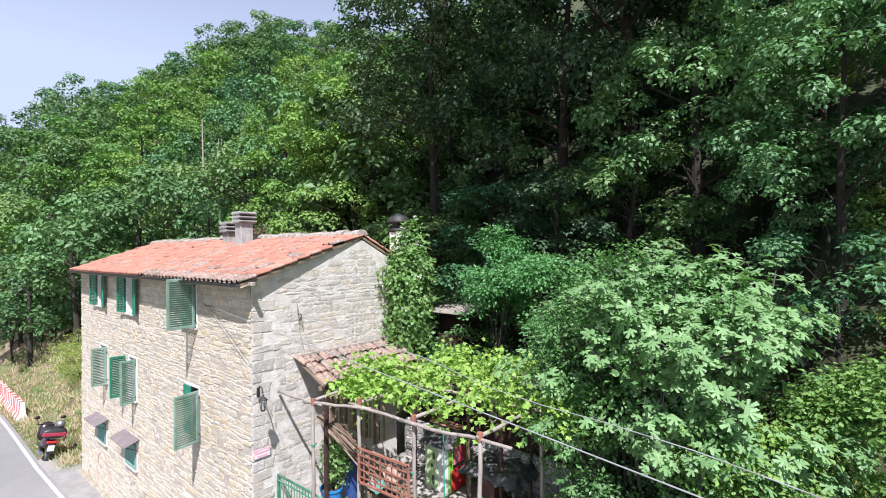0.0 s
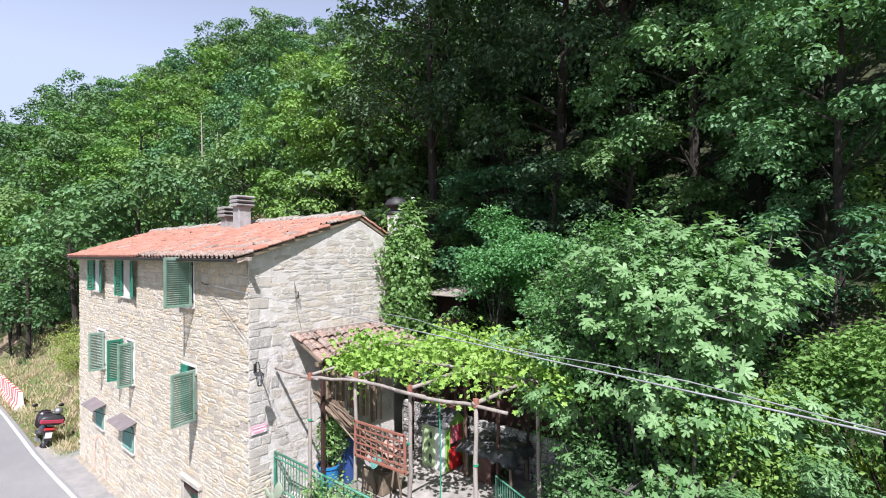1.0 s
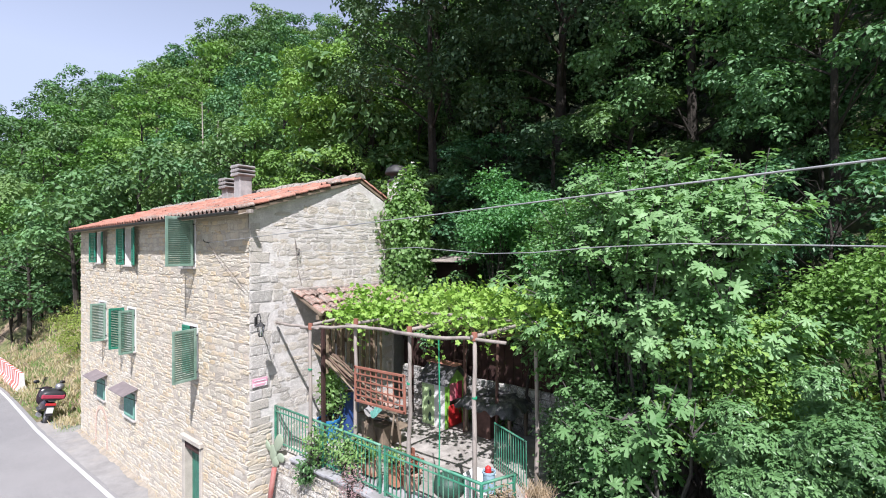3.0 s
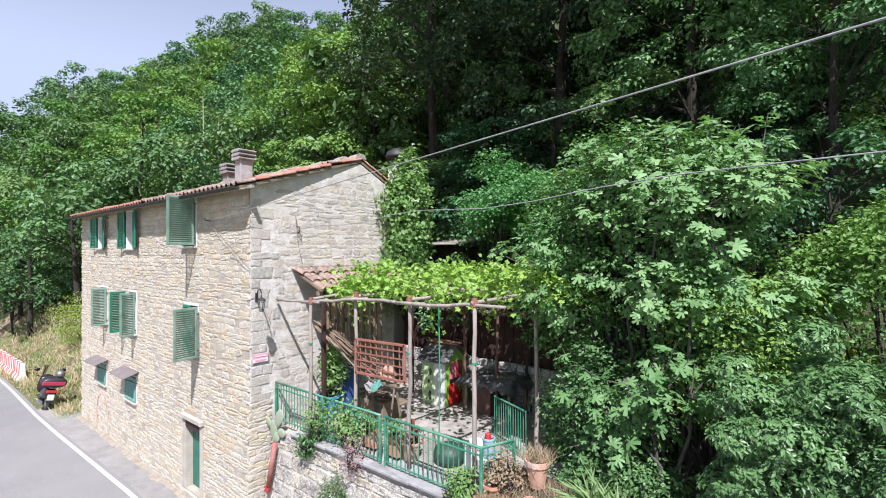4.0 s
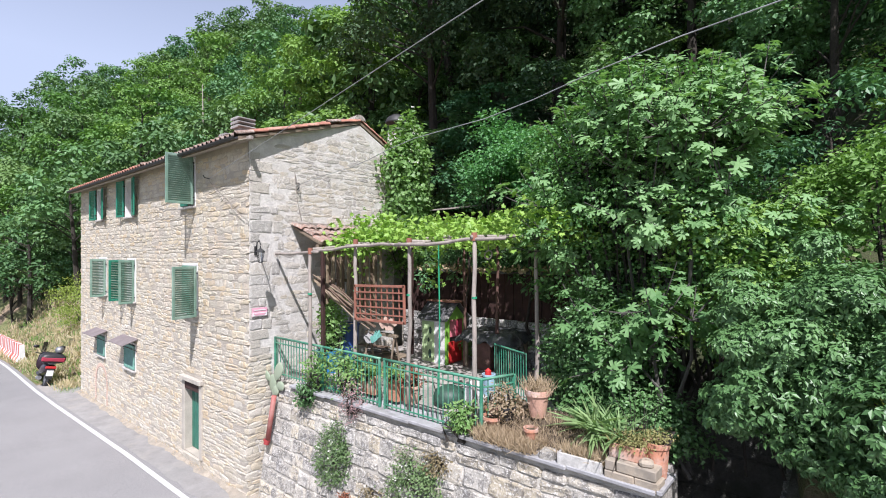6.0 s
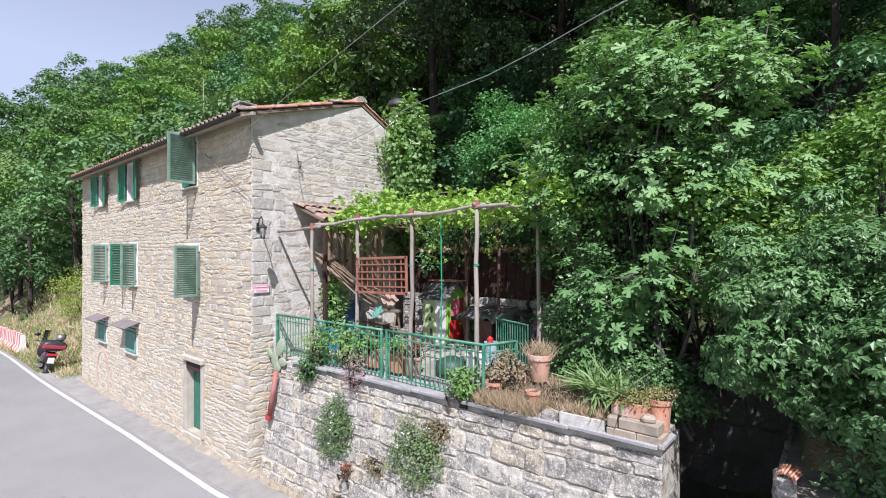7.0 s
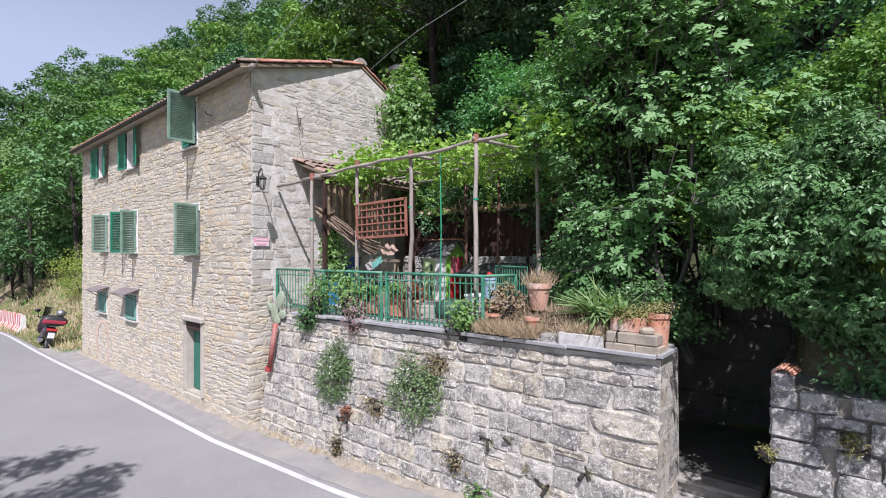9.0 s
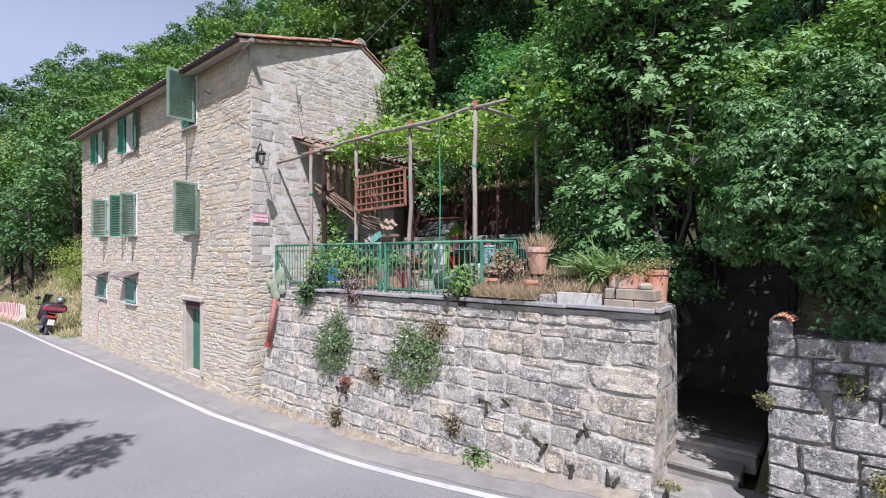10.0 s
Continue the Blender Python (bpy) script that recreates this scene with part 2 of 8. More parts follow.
M_tie = grainy("green_string", (0.02, 0.30, 0.15), 0.6)
M_cane = grainy("pale_cane", (0.27, 0.205, 0.135), 0.8, 8, 60, 0.3)
M_cane_dark = grainy("brown_cane", (0.15, 0.10, 0.07), 0.8, 8, 60, 0.3)
M_lime = grainy("lime_paint", (0.24, 0.52, 0.07), 0.6, 5, 60, 0.15)
M_pale_lime = grainy("pale_lime_paint", (0.50, 0.66, 0.34), 0.65, 5, 60, 0.15)
M_pink = grainy("pink_paint", (0.66, 0.20, 0.24), 0.6, 5, 60, 0.12)
M_crimson = grainy("dark_red_paint", (0.34, 0.03, 0.06), 0.6, 5, 60, 0.15)
M_red = grainy("red_paint", (0.55, 0.03, 0.03), 0.5, 5, 60, 0.15)
M_tarp = grainy("grey_tarpaulin", (0.075, 0.075, 0.08), 0.45, 9, 40, 0.5, 0.6, 0.02, dirt=(0.3, 0.285, 0.27))
M_tarp_green = grainy("green_tarpaulin", (0.03, 0.07, 0.05), 0.55, 5, 40, 0.3)
M_soil = grainy("potting_soil", (0.10, 0.075, 0.05), 0.95, 8, 60, 0.4, 0.9, 0.02)
M_pale_box = grainy("pale_block", (0.40, 0.335, 0.255), 0.9, 6, 50, 0.25, 0.6, 0.01, dirt=(0.27, 0.24, 0.20))
M_pot_grey = grainy("limed_terracotta", (0.52, 0.31, 0.23), 0.9, 5, 50, 0.2, 0.4, 0.006, dirt=(0.62, 0.60, 0.57))
M_curtain = grainy("grey_white_curtain", (0.56, 0.55, 0.56), 0.9, 3, 50, 0.12, 0.2, 0.004, stretch=(1, 6, 0.3))
M_blue = grainy("blue_plastic", (0.03, 0.22, 0.52), 0.45, 5, 60, 0.1)
M_blue_dark = grainy("dark_blue_glaze", (0.03, 0.07, 0.22), 0.3, 5, 60, 0.15)
M_blue_pale = grainy("pale_blue_plastic", (0.36, 0.52, 0.62), 0.5, 5, 60, 0.1)
M_cloth = grainy("pale_cloth", (0.36, 0.25, 0.20), 0.9, 4, 60, 0.25)
M_cloth_grey = grainy("grey_cloth", (0.30, 0.29, 0.28), 0.9, 4, 60, 0.3)
M_cloth_teal = grainy("pale_teal_cloth", (0.10, 0.27, 0.23), 0.9, 5, 60, 0.3)
M_pipe = grainy("faded_red_pipe", (0.31, 0.095, 0.08), 0.65, 4, 60, 0.25, dirt=(0.36, 0.2, 0.17))
M_pipe_shoe = grainy("red_pipe_shoe", (0.36, 0.05, 0.05), 0.6, 4, 60, 0.25)
M_sign_pink = grainy("pink_print", (0.78, 0.40, 0.50), 0.5, 4, 60, 0.06)
M_arch = grainy("pinkish_brick", (0.58, 0.43, 0.35), 0.9, 6, 50, 0.15)
M_scooter = grainy("dark_scooter_paint", (0.035, 0.02, 0.03), 0.25, 4, 60, 0.15)
M_barrier_red = grainy("barrier_red", (0.58, 0.10, 0.07), 0.5, 4, 60, 0.1)


def ground_material():
    n = Nodes("hillside_ground")
    grass = n.ramp(n.noise(3.5, 6, 0.7), [(0.3, (0.075, 0.10, 0.032)), (0.5, (0.13, 0.15, 0.05)), (0.7, (0.27, 0.22, 0.12))])
    soil = n.ramp(n.noise(1.1, 6, 0.7), [(0.35, (0.10, 0.075, 0.05)), (0.65, (0.36, 0.27, 0.18))])
    col = n.mix(n.ramp(n.noise(0.45, 4, 0.6), [(0.48, (0, 0, 0)), (0.6, (1, 1, 1))]), grass, soil)
    # leaf litter and low growth under the wood, away from the road bank
    xyz = n.tree.nodes.new("ShaderNodeSeparateXYZ")
    n.link(n.coord, xyz.inputs[0])
    wood = n.tree.nodes.new("ShaderNodeMapRange")
    wood.inputs["From Min"].default_value, wood.inputs["From Max"].default_value = 2.6, 4.2
    n.link(xyz.outputs["Y"], wood.inputs["Value"])
    litter = n.ramp(n.noise(2.0, 6, 0.7), [(0.35, (0.028, 0.04, 0.014)), (0.65, (0.075, 0.085, 0.035))])
    col = n.mix(wood.outputs["Result"], col, litter)
    n.bump(n.noise(22, 6, 0.75), 0.9, 0.06)
    return n.done(col, 0.95)


M_ground = ground_material()
M_leaf_oak = leaf_material("oak_leaf", (0.052, 0.118, 0.04), (0.172, 0.30, 0.115), 0.5, 0.22, gloss=0.3, hue=True)
# darker copy of the oak leaf: the wood's shade is in the colour
M_leaf_oak_shade = leaf_material("shade_dark_oak_leaf", (0.0218, 0.0515, 0.0234), (0.088, 0.16, 0.078), 0.48, 0.14, gloss=0.3, hue=True)
M_leaf_light = leaf_material("locust_leaf", (0.075, 0.175, 0.038), (0.22, 0.385, 0.105), 0.52, 0.28, gloss=0.3, hue=True)
M_leaf_cool = leaf_material("bay_leaf", (0.042, 0.118, 0.048), (0.17, 0.335, 0.15), 0.45, 0.22, gloss=0.3, hue=True)
M_leaf_fig = leaf_material("fig_leaf", (0.095, 0.215, 0.072), (0.30, 0.48, 0.215), 0.5, 0.3, gloss=0.38)
M_leaf_elder = leaf_material("elder_leaf", (0.05, 0.15, 0.04), (0.21, 0.39, 0.12), 0.45, 0.28)
M_leaf_locust = leaf_material("feathery_leaf", (0.085, 0.25, 0.08), (0.23, 0.46, 0.19), 0.5, 0.36)
M_leaf_vine = leaf_material("vine_leaf", (0.17, 0.33, 0.05), (0.42, 0.60, 0.14), 0.5, 0.28)
M_leaf_hedge = leaf_material("hedge_leaf", (0.026, 0.082, 0.024), (0.145, 0.28, 0.10), 0.42, 0.14, gloss=0.45)
M_leaf_caper = leaf_material("caper_leaf", (0.075, 0.14, 0.05), (0.21, 0.30, 0.125), 0.5, 0.2)
M_leaf_ivy = leaf_material("climber_leaf", (0.12, 0.25, 0.065), (0.30, 0.46, 0.17), 0.5, 0.35)
M_leaf_dry = leaf_material("dry_stalk", (0.30, 0.22, 0.14), (0.56, 0.45, 0.31), 0.8, 0.2)
M_leaf_straw = leaf_material("pale_straw", (0.40, 0.335, 0.21), (0.62, 0.53, 0.36), 0.8, 0.3)
M_leaf_russet = leaf_material("russet_leaf", (0.13, 0.11, 0.06), (0.25, 0.20, 0.11), 0.7, 0.25)
M_leaf_yellow = leaf_material("yellow_green_leaf", (0.18, 0.26, 0.04), (0.36, 0.44, 0.1), 0.5, 0.35)
M_leaf_moss = leaf_material("mossy_cushion", (0.17, 0.17, 0.06), (0.32, 0.30, 0.12), 0.7, 0.2)
M_leaf_blade = leaf_material("sword_leaf", (0.12, 0.23, 0.08), (0.34, 0.46, 0.22), 0.4, 0.3)
M_leaf_pad = leaf_material("cactus_pad", (0.24, 0.30, 0.21), (0.34, 0.40, 0.29), 0.6, 0.05)
M_petal = leaf_material("white_petal", (0.75, 0.74, 0.70), (0.85, 0.84, 0.82), 0.6, 0.3)
M_leaf_rust = leaf_material("rust_leaf", (0.20, 0.07, 0.04), (0.36, 0.14, 0.08), 0.6, 0.3)
M_leaf_petal_mix = leaf_material("faded_flower", (0.30, 0.24, 0.15), (0.52, 0.37, 0.30), 0.7, 0.3)
M_petal_pink = leaf_material("dusky_pink_flower", (0.34, 0.20, 0.225), (0.54, 0.38, 0.39), 0.6, 0.3)

# ---------------------------------------------------------------- mesh tools
rng = np.random.default_rng(7)


class Geo:
    """Collects vertices and faces, with a few solid shapes, and turns them into one mesh."""

    def __init__(self):
        self.v, self.f, self.n = [], [], 0

    def add(self, verts, faces):
        self.v.extend(tuple(map(float, p)) for p in verts)
        self.f.extend(tuple(i + self.n for i in face) for face in faces)
        self.n += len(verts)
        return self

    def box(self, c, s, rz=0.0, b=0.0, m=None):
        """A box about c, of size s, turned by rz degrees; b: the width of its chamfers."""
        hx, hy, hz = (v / 2 for v in s)
        t = m or (Matrix.Translation(c) @ Matrix.Rotation(radians(rz), 4, "Z"))
        h = (hx, hy, hz)
        b = min(b, hx * 0.9, hy * 0.9, hz * 0.9)
        if b <= 0:
            pts = [(x * hx, y * hy, z * hz) for x in (-1, 1) for y in (-1, 1) for z in (-1, 1)]
            faces = [(0, 1, 3, 2), (4, 6, 7, 5), (0, 4, 5, 1), (2, 3, 7, 6), (0, 2, 6, 4), (1, 5, 7, 3)]
            return self.add([t @ Vector(p) for p in pts], faces)
        pts, key = [], {}
        for sx in (-1, 1):
            for sy in (-1, 1):
                for sz in (-1, 1):
                    sg = (sx, sy, sz)
                    for a in range(3):
                        key[sg, a] = len(pts)
                        pts.append(tuple(sg[i] * (h[i] if i == a else h[i] - b) for i in range(3)))
        faces = []
        for a in range(3):
            o1, o2 = (a + 1) % 3, (a + 2) % 3
            for sa in (-1, 1):
                ring = []
                for p, q in ((-1, -1), (1, -1), (1, 1), (-1, 1)):
                    sg = [0, 0, 0]
                    sg[a], sg[o1], sg[o2] = sa, p, q
                    ring.append(key[tuple(sg), a])
                faces.append(tuple(ring) if sa > 0 else tuple(reversed(ring)))
            for p in (-1, 1):
                for q in (-1, 1):
                    e = []
                    for c2 in (-1, 1):
                        sg = [0, 0, 0]
                        sg[a], sg[o1], sg[o2] = c2, p, q
                        e.append((key[tuple(sg), o1], key[tuple(sg), o2]))
                    ring = (e[0][0], e[1][0], e[1][1], e[0][1])
                    faces.append(ring if p * q < 0 else tuple(reversed(ring)))
        for sg in [(x, y, z) for x in (-1, 1) for y in (-1, 1) for z in (-1, 1)]:
            ring = (key[sg, 0], key[sg, 1], key[sg, 2])
            faces.append(ring if sg[0] * sg[1] * sg[2] > 0 else tuple(reversed(ring)))
        return self.add([t @ Vector(p) for p in pts], faces)

    def tube(self, path, radii, sides=8, cap=True):
        """A tapered round bar along a path of points."""
        path = [Vector(p) for p in path]
        if isinstance(radii, (int, float)):
            radii = [radii] * len(path)
        verts, faces = [], []
        side = None
        for i, p in enumerate(path):
            d = (path[min(i + 1, len(path) - 1)] - path[max(i - 1, 0)]).normalized()
            if side is None:
                side = d.orthogonal().normalized()
            side = (side - d * side.dot(d)).normalized()
            up = d.cross(side)
            for k in range(sides):
                a = 2 * math.pi * k / sides
                verts.append(p + radii[i] * (math.cos(a) * side + math.sin(a) * up))
        for i in range(len(path) - 1):
            for k in range(sides):
                k2 = (k + 1) % sides
                faces.append((i * sides + k, i * sides + k2, (i + 1) * sides + k2, (i + 1) * sides + k))
        if cap:
            faces.append(tuple(reversed(range(sides))))
            faces.append(tuple((len(path) - 1) * sides + k for k in range(sides)))
        return self.add(verts, faces)

    def lathe(self, c, profile, sides=18):
        """Turns a profile of (radius, height) about the upright through c."""
        verts, faces = [], []
        for r, z in profile:
            for k in range(sides):
                a = 2 * math.pi * k / sides
                verts.append((c[0] + r * math.cos(a), c[1] + r * math.sin(a), c[2] + z))
        for i in range(len(profile) - 1):
            for k in range(sides):
                k2 = (k + 1) % sides
                faces.append((i * sides + k, i * sides + k2, (i + 1) * sides + k2, (i + 1) * sides + k))
        return self.add(verts, faces)

    def mesh(self, name, mat, smooth=False):
        me = bpy.data.meshes.new(name)
        me.from_pydata(self.v, [], self.f)
        me.validate()
        me.materials.append(mat)
        if smooth:
            me.polygons.foreach_set("use_smooth", [True] * len(me.polygons))
        me.update()
        return me


def fast_mesh(name, verts, tris, mat, smooth=False):
    """A mesh of triangles straight from arrays."""
    verts, tris = np.asarray(verts, np.float32), np.asarray(tris, np.int32)
    me = bpy.data.meshes.new(name)
    me.vertices.add(len(verts))
    me.vertices.foreach_set("co", verts.ravel())
    me.loops.add(tris.size)
    me.loops.foreach_set("vertex_index", tris.ravel())
    me.polygons.add(len(tris))
    me.polygons.foreach_set("loop_start", np.arange(0, tris.size, 3, dtype=np.int32))
    me.polygons.foreach_set("use_smooth", np.full(len(tris), smooth))
    me.materials.append(mat)
    me.update()
    return me


def thing(name, at, label, category, group="", kind=""):
    ob = new(name)
    ob.location = at
    ob.empty_display_size = 0.2
    return tagged(ob, label, category, group, kind)


def part(name, geo, mat, parent, label="", smooth=False):
    """One mesh object under a thing or part, in the parent's own coordinates."""
    me = geo.mesh(name, mat, smooth) if isinstance(geo, Geo) else geo
    ob = new(name, me)
    ob.parent = parent
    if label:
        tagged(ob, label)
    return ob


def solid(name, geo, mat, label, category, group="", kind="", at=(0, 0, 0), smooth=False):
    """A thing of a single mesh."""
    ob = new(name, geo.mesh(name, mat, smooth) if isinstance(geo, Geo) else geo)
    ob.location = at
    return tagged(ob, label, category, group, kind)


# leaf shapes: outline in the leaf's own plane (x across, y along, z lift), with triangles
LEAF = {
    "oval": (np.array([(0, 0, 0), (0.26, 0.38, 0.06), (0.2, 0.72, 0.04), (0, 1, -0.06), (-0.2, 0.72, 0.04), (-0.26, 0.38, 0.06)]),
             np.array([(0, 1, 2), (0, 2, 3), (0, 3, 4), (0, 4, 5)])),
    "lance": (np.array([(0, 0, 0), (0.25, 0.42, 0.05), (0, 1, -0.05), (-0.25, 0.42, 0.05)]), np.array([(0, 1, 2), (0, 2, 3)])),
    "sword": (np.array([(-0.038, 0, 0), (0.038, 0, 0), (0.034, 0.5, 0.05), (-0.034, 0.5, 0.05), (0, 1, -0.1)]), np.array([(0, 1, 2), (0, 2, 3), (3, 2, 4)])),
    "kite": (np.array([(0, 0, 0), (0.32, 0.5, 0.08), (0, 1, -0.03), (-0.32, 0.5, 0.08)]), np.array([(0, 1, 2), (0, 2, 3)])),
    "lobed": (np.array([(0, 0, 0), (0.42, 0.1, 0.03), (0.27, 0.3, 0.02), (0.46, 0.58, 0.05), (0.24, 0.6, 0.02), (0.12, 0.98, -0.06), (0, 1.05, -0.08),
                        (-0.12, 0.98, -0.06), (-0.24, 0.6, 0.02), (-0.46, 0.58, 0.05), (-0.27, 0.3, 0.02), (-0.42, 0.1, 0.03)]),
              np.array([(0, 1, 2), (2, 3, 4), (4, 5, 6), (6, 7, 8), (8, 9, 10), (10, 11, 0), (0, 2, 10), (2, 4, 10), (4, 8, 10), (4, 6, 8)])),
    "palm": (np.array([(0, 0, 0), (0.45, -0.05, 0.02), (0.34, 0.25, 0.06), (0.55, 0.5, 0.03), (0.25, 0.6, 0.05), (0, 0.95, -0.06),
                       (-0.25, 0.6, 0.05), (-0.55, 0.5, 0.03), (-0.34, 0.25, 0.06), (-0.45, -0.05, 0.02)]),
             np.array([(0, 1, 2), (0, 2, 4), (2, 3, 4), (0, 4, 5), (0, 5, 6), (0, 6, 8), (6, 7, 8), (0, 8, 9)])),
    "fig": (np.array([(0, 0.28, 0.04), (0, 0, 0), (0.32, -0.02, -0.02), (0.44, 0.16, -0.04), (0.15, 0.29, 0.03), (0.44, 0.54, -0.03), (0.34, 0.72, -0.06), (0.11, 0.5, 0.03), (0.13, 0.92, -0.09), (-0.13, 0.92, -0.09),
                      (-0.11, 0.5, 0.03), (-0.34, 0.72, -0.06), (-0.44, 0.54, -0.03), (-0.15, 0.29, 0.03), (-0.44, 0.16, -0.04), (-0.32, -0.02, -0.02)]),
            np.array([(0, k, k + 1) for k in range(1, 15)] + [(0, 15, 1)])),
    "straw": (np.array([(-0.018, 0, 0), (0.018, 0, 0), (0.016, 0.55, 0.05), (-0.016, 0.55, 0.05), (0, 1, -0.1)]), np.array([(0, 1, 2), (0, 2, 3), (3, 2, 4)])),
    "blade": (np.array([(-0.05, 0, 0), (0.05, 0, 0), (0.05, 0.5, 0.06), (-0.05, 0.5, 0.06), (0, 1, -0.08)]),
              np.array([(0, 1, 2), (0, 2, 3), (3, 2, 4)])),
}


def unit(a):
    return a / np.maximum(np.linalg.norm(a, axis=1, keepdims=True), 1e-6)


def leaves(points, normals, along, sizes, shape):
    """Vertices and triangles of one leaf at each point."""
    tv, tf = LEAF[shape]
    nrm = unit(normals)
    a = unit(along - nrm * np.sum(along * nrm, axis=1, keepdims=True))
    b = np.cross(a, nrm)
    s = np.asarray(sizes).reshape(-1, 1, 1)
    v = points[:, None, :] + s * (tv[None, :, 0:1] * b[:, None, :] + tv[None, :, 1:2] * a[:, None, :] + tv[None, :, 2:3] * nrm[:, None, :])
    k = len(tv)
    f = tf[None] + (np.arange(len(points)) * k)[:, None, None]
    return v.reshape(-1, 3), f.reshape(-1, 3)


def rosettes(r, tips, axes, count, size, shape, spread=1.0, droop=0.45):
    """Leaves set round each shoot tip like the spokes of a loose umbrella."""
    ax = unit(np.repeat(np.asarray(axes, float), count, axis=0))
    n = len(ax)
    side = unit(np.cross(ax, r.normal(size=(n, 3))))
    base = np.repeat(np.asarray(tips, float), count, axis=0) - ax * (r.random((n, 1)) * size * 0.9)
    along = side * spread + ax * r.uniform(0.0, 0.7, (n, 1)) + np.array([0, 0, -droop]) + r.normal(size=(n, 3)) * 0.15
    nrm = ax * 0.9 + np.array([0, 0, 0.35]) + side * 0.25 + r.normal(size=(n, 3)) * 0.25
    return leaves(base + side * size * 0.12, nrm, along, size * r.uniform(0.55, 1.2, n), shape)


def sprays(r, centres, spread, count, size, shape, up=0.9, out=None, wild=0.7, flat=0.4):
    """Leaves in loose flat sprays round the centres."""
    c = np.repeat(np.asarray(centres, float), count, axis=0)
    n = len(c)
    sp = np.repeat(np.broadcast_to(np.asarray(spread, float), (len(centres),)), count)
    off = r.normal(size=(n, 3)) * sp[:, None] * np.array([1, 1, flat])
    p = c + off
    nrm = np.array([0, 0, up]) + r.normal(size=(n, 3)) * wild
    if out is not None:
        nrm = nrm + np.repeat(np.asarray(out, float), count, axis=0)
    along = off * np.array([1, 1, 0.3]) / np.maximum(sp[:, None], 1e-3) + r.normal(size=(n, 3)) * 0.6 + np.array([0, 0, -0.25])
    sz = size * r.uniform(0.65, 1.25, n)
    return leaves(p, nrm, along, sz, shape)


def puffs(r, centres, axes, radii, count, size, shape, squash=0.62, wild=0.26):
    """Leaves that shingle the upper, outer side of small domes, as on the ends of boughs."""
    c = np.repeat(np.asarray(centres, float), count, axis=0)
    a = np.repeat(unit(np.asarray(axes, float)), count, axis=0)
    n = len(c)
    d = unit(r.normal(size=(n, 3)) + a * 0.85)
    rad = np.repeat(np.asarray(radii, float), count) * (0.55 + 0.55 * r.random(n) ** 0.6)
    p = c + d * rad[:, None] * np.array([1, 1, squash])
    nrm = d * 0.75 + np.array([0, 0, 0.45]) + r.normal(size=(n, 3)) * wild
    along = d * np.array([0.8, 0.8, 0.2]) + r.normal(size=(n, 3)) * 0.6 + np.array([0, 0, -0.4])
    return leaves(p, nrm, along, size * r.uniform(0.6, 1.3, n), shape)


def spaced(r, n, low=-0.5):
    """n directions spread over a ball, none of them crowding another."""
    out = []
    while len(out) < n:
        c = unit(r.normal(size=(12, 3)) + np.array([0, 0, 0.15]))
        c = c[c[:, 2] > low]
        if len(c) == 0:
            continue
        if not out:
            out.append(c[0])
            continue
        near_ = np.max(c @ np.array(out).T, axis=1)
        out.append(c[int(np.argmin(near_))])
    return np.array(out)

# ---------------------------------------------------------------- ground and road


def road_z(x):
    return np.interp(x, [-140, -60, -30, -22, -15, -5, 0, 4.3, 5.6, 7, 9, 14, 60], [-5, -2.8, -0.9, -0.5, -0.32, -0.27, -0.22, -0.06, 0.05, 0.2, 0.4, 0.75, 2.2])


def line_y(x):
    return np.interp(x, [-140, -60, -40, -30, -26, -15, -12, -5, 0, 3.5, 6.7, 9, 14, 60], [-60, -9, -2.6, -1.1, -0.9, -1.1, -1.05, -0.85, -0.82, -0.7, -0.52, -0.35, 0.0, 4])


def smooth(a, lo, hi):
    k = np.clip((a - lo) / (hi - lo), 0, 1)
    return k * k * (3 - 2 * k)


def ground_z(x, y):
    """Height of the ground: road bench, bank, wooded slope behind the house, and the far hillside."""
    x, y = np.asarray(x, float), np.asarray(y, float)
    base = road_z(x) - 0.05
    left = np.maximum(0, y - 0.1)
    bank = np.minimum(left * 0.9, 1.6 + left * 0.42) + np.maximum(0, y - 8) * 0.30
    behind = np.clip((y - 4.7) * 5, 0, 2.6) + np.maximum(0, y - 5.2) * 0.85
    right = np.clip((y - 0.95) * 6, 0, 2.0) + np.maximum(0, y - 1.4) * 0.55 + np.maximum(0, y - 5) * 0.3
    stair = np.clip((y - 3.6) * 6, 0, 2.4) + np.maximum(0, y - 4.2) * 0.75
    up = np.where(x < -14.2, bank, np.where(x < 8.4, behind, np.where(x < 9.3, stair, right)))
    far = np.maximum(0, -34 - x) * 0.27 * smooth(y, -6, 5)
    valley = -np.maximum(0, -9.5 - y + np.minimum(0, line_y(x))) * 0.35
    bumps = np.array([noise.noise((a * 0.3, b * 0.3, 0)) for a, b in zip(x.ravel(), y.ravel())]).reshape(x.shape) * 0.5
    wild = smooth(np.maximum(up, far), 0.3, 2.5)
    return base + up + far + np.maximum(valley, -14) + bumps * wild


gx = np.concatenate([[-400, -260, -190, -140], np.arange(-120, -30, 3.0), np.arange(-30, 14, 0.45), np.arange(14, 60, 4.0), [90, 160, 300]])
gy = np.concatenate([[-300, -160, -90, -60, -40, -28, -20], np.arange(-15, -2, 1.5), np.arange(-2, 7.5, 0.32), np.arange(7.5, 60, 2.5), [80, 120, 200, 320]])
GX, GY = np.meshgrid(gx, gy, indexing="ij")
GZ = ground_z(np.clip(GX, -140, 60), np.clip(GY, -60, 75))
nx, ny = GX.shape
idx = np.arange(nx * ny).reshape(nx, ny)
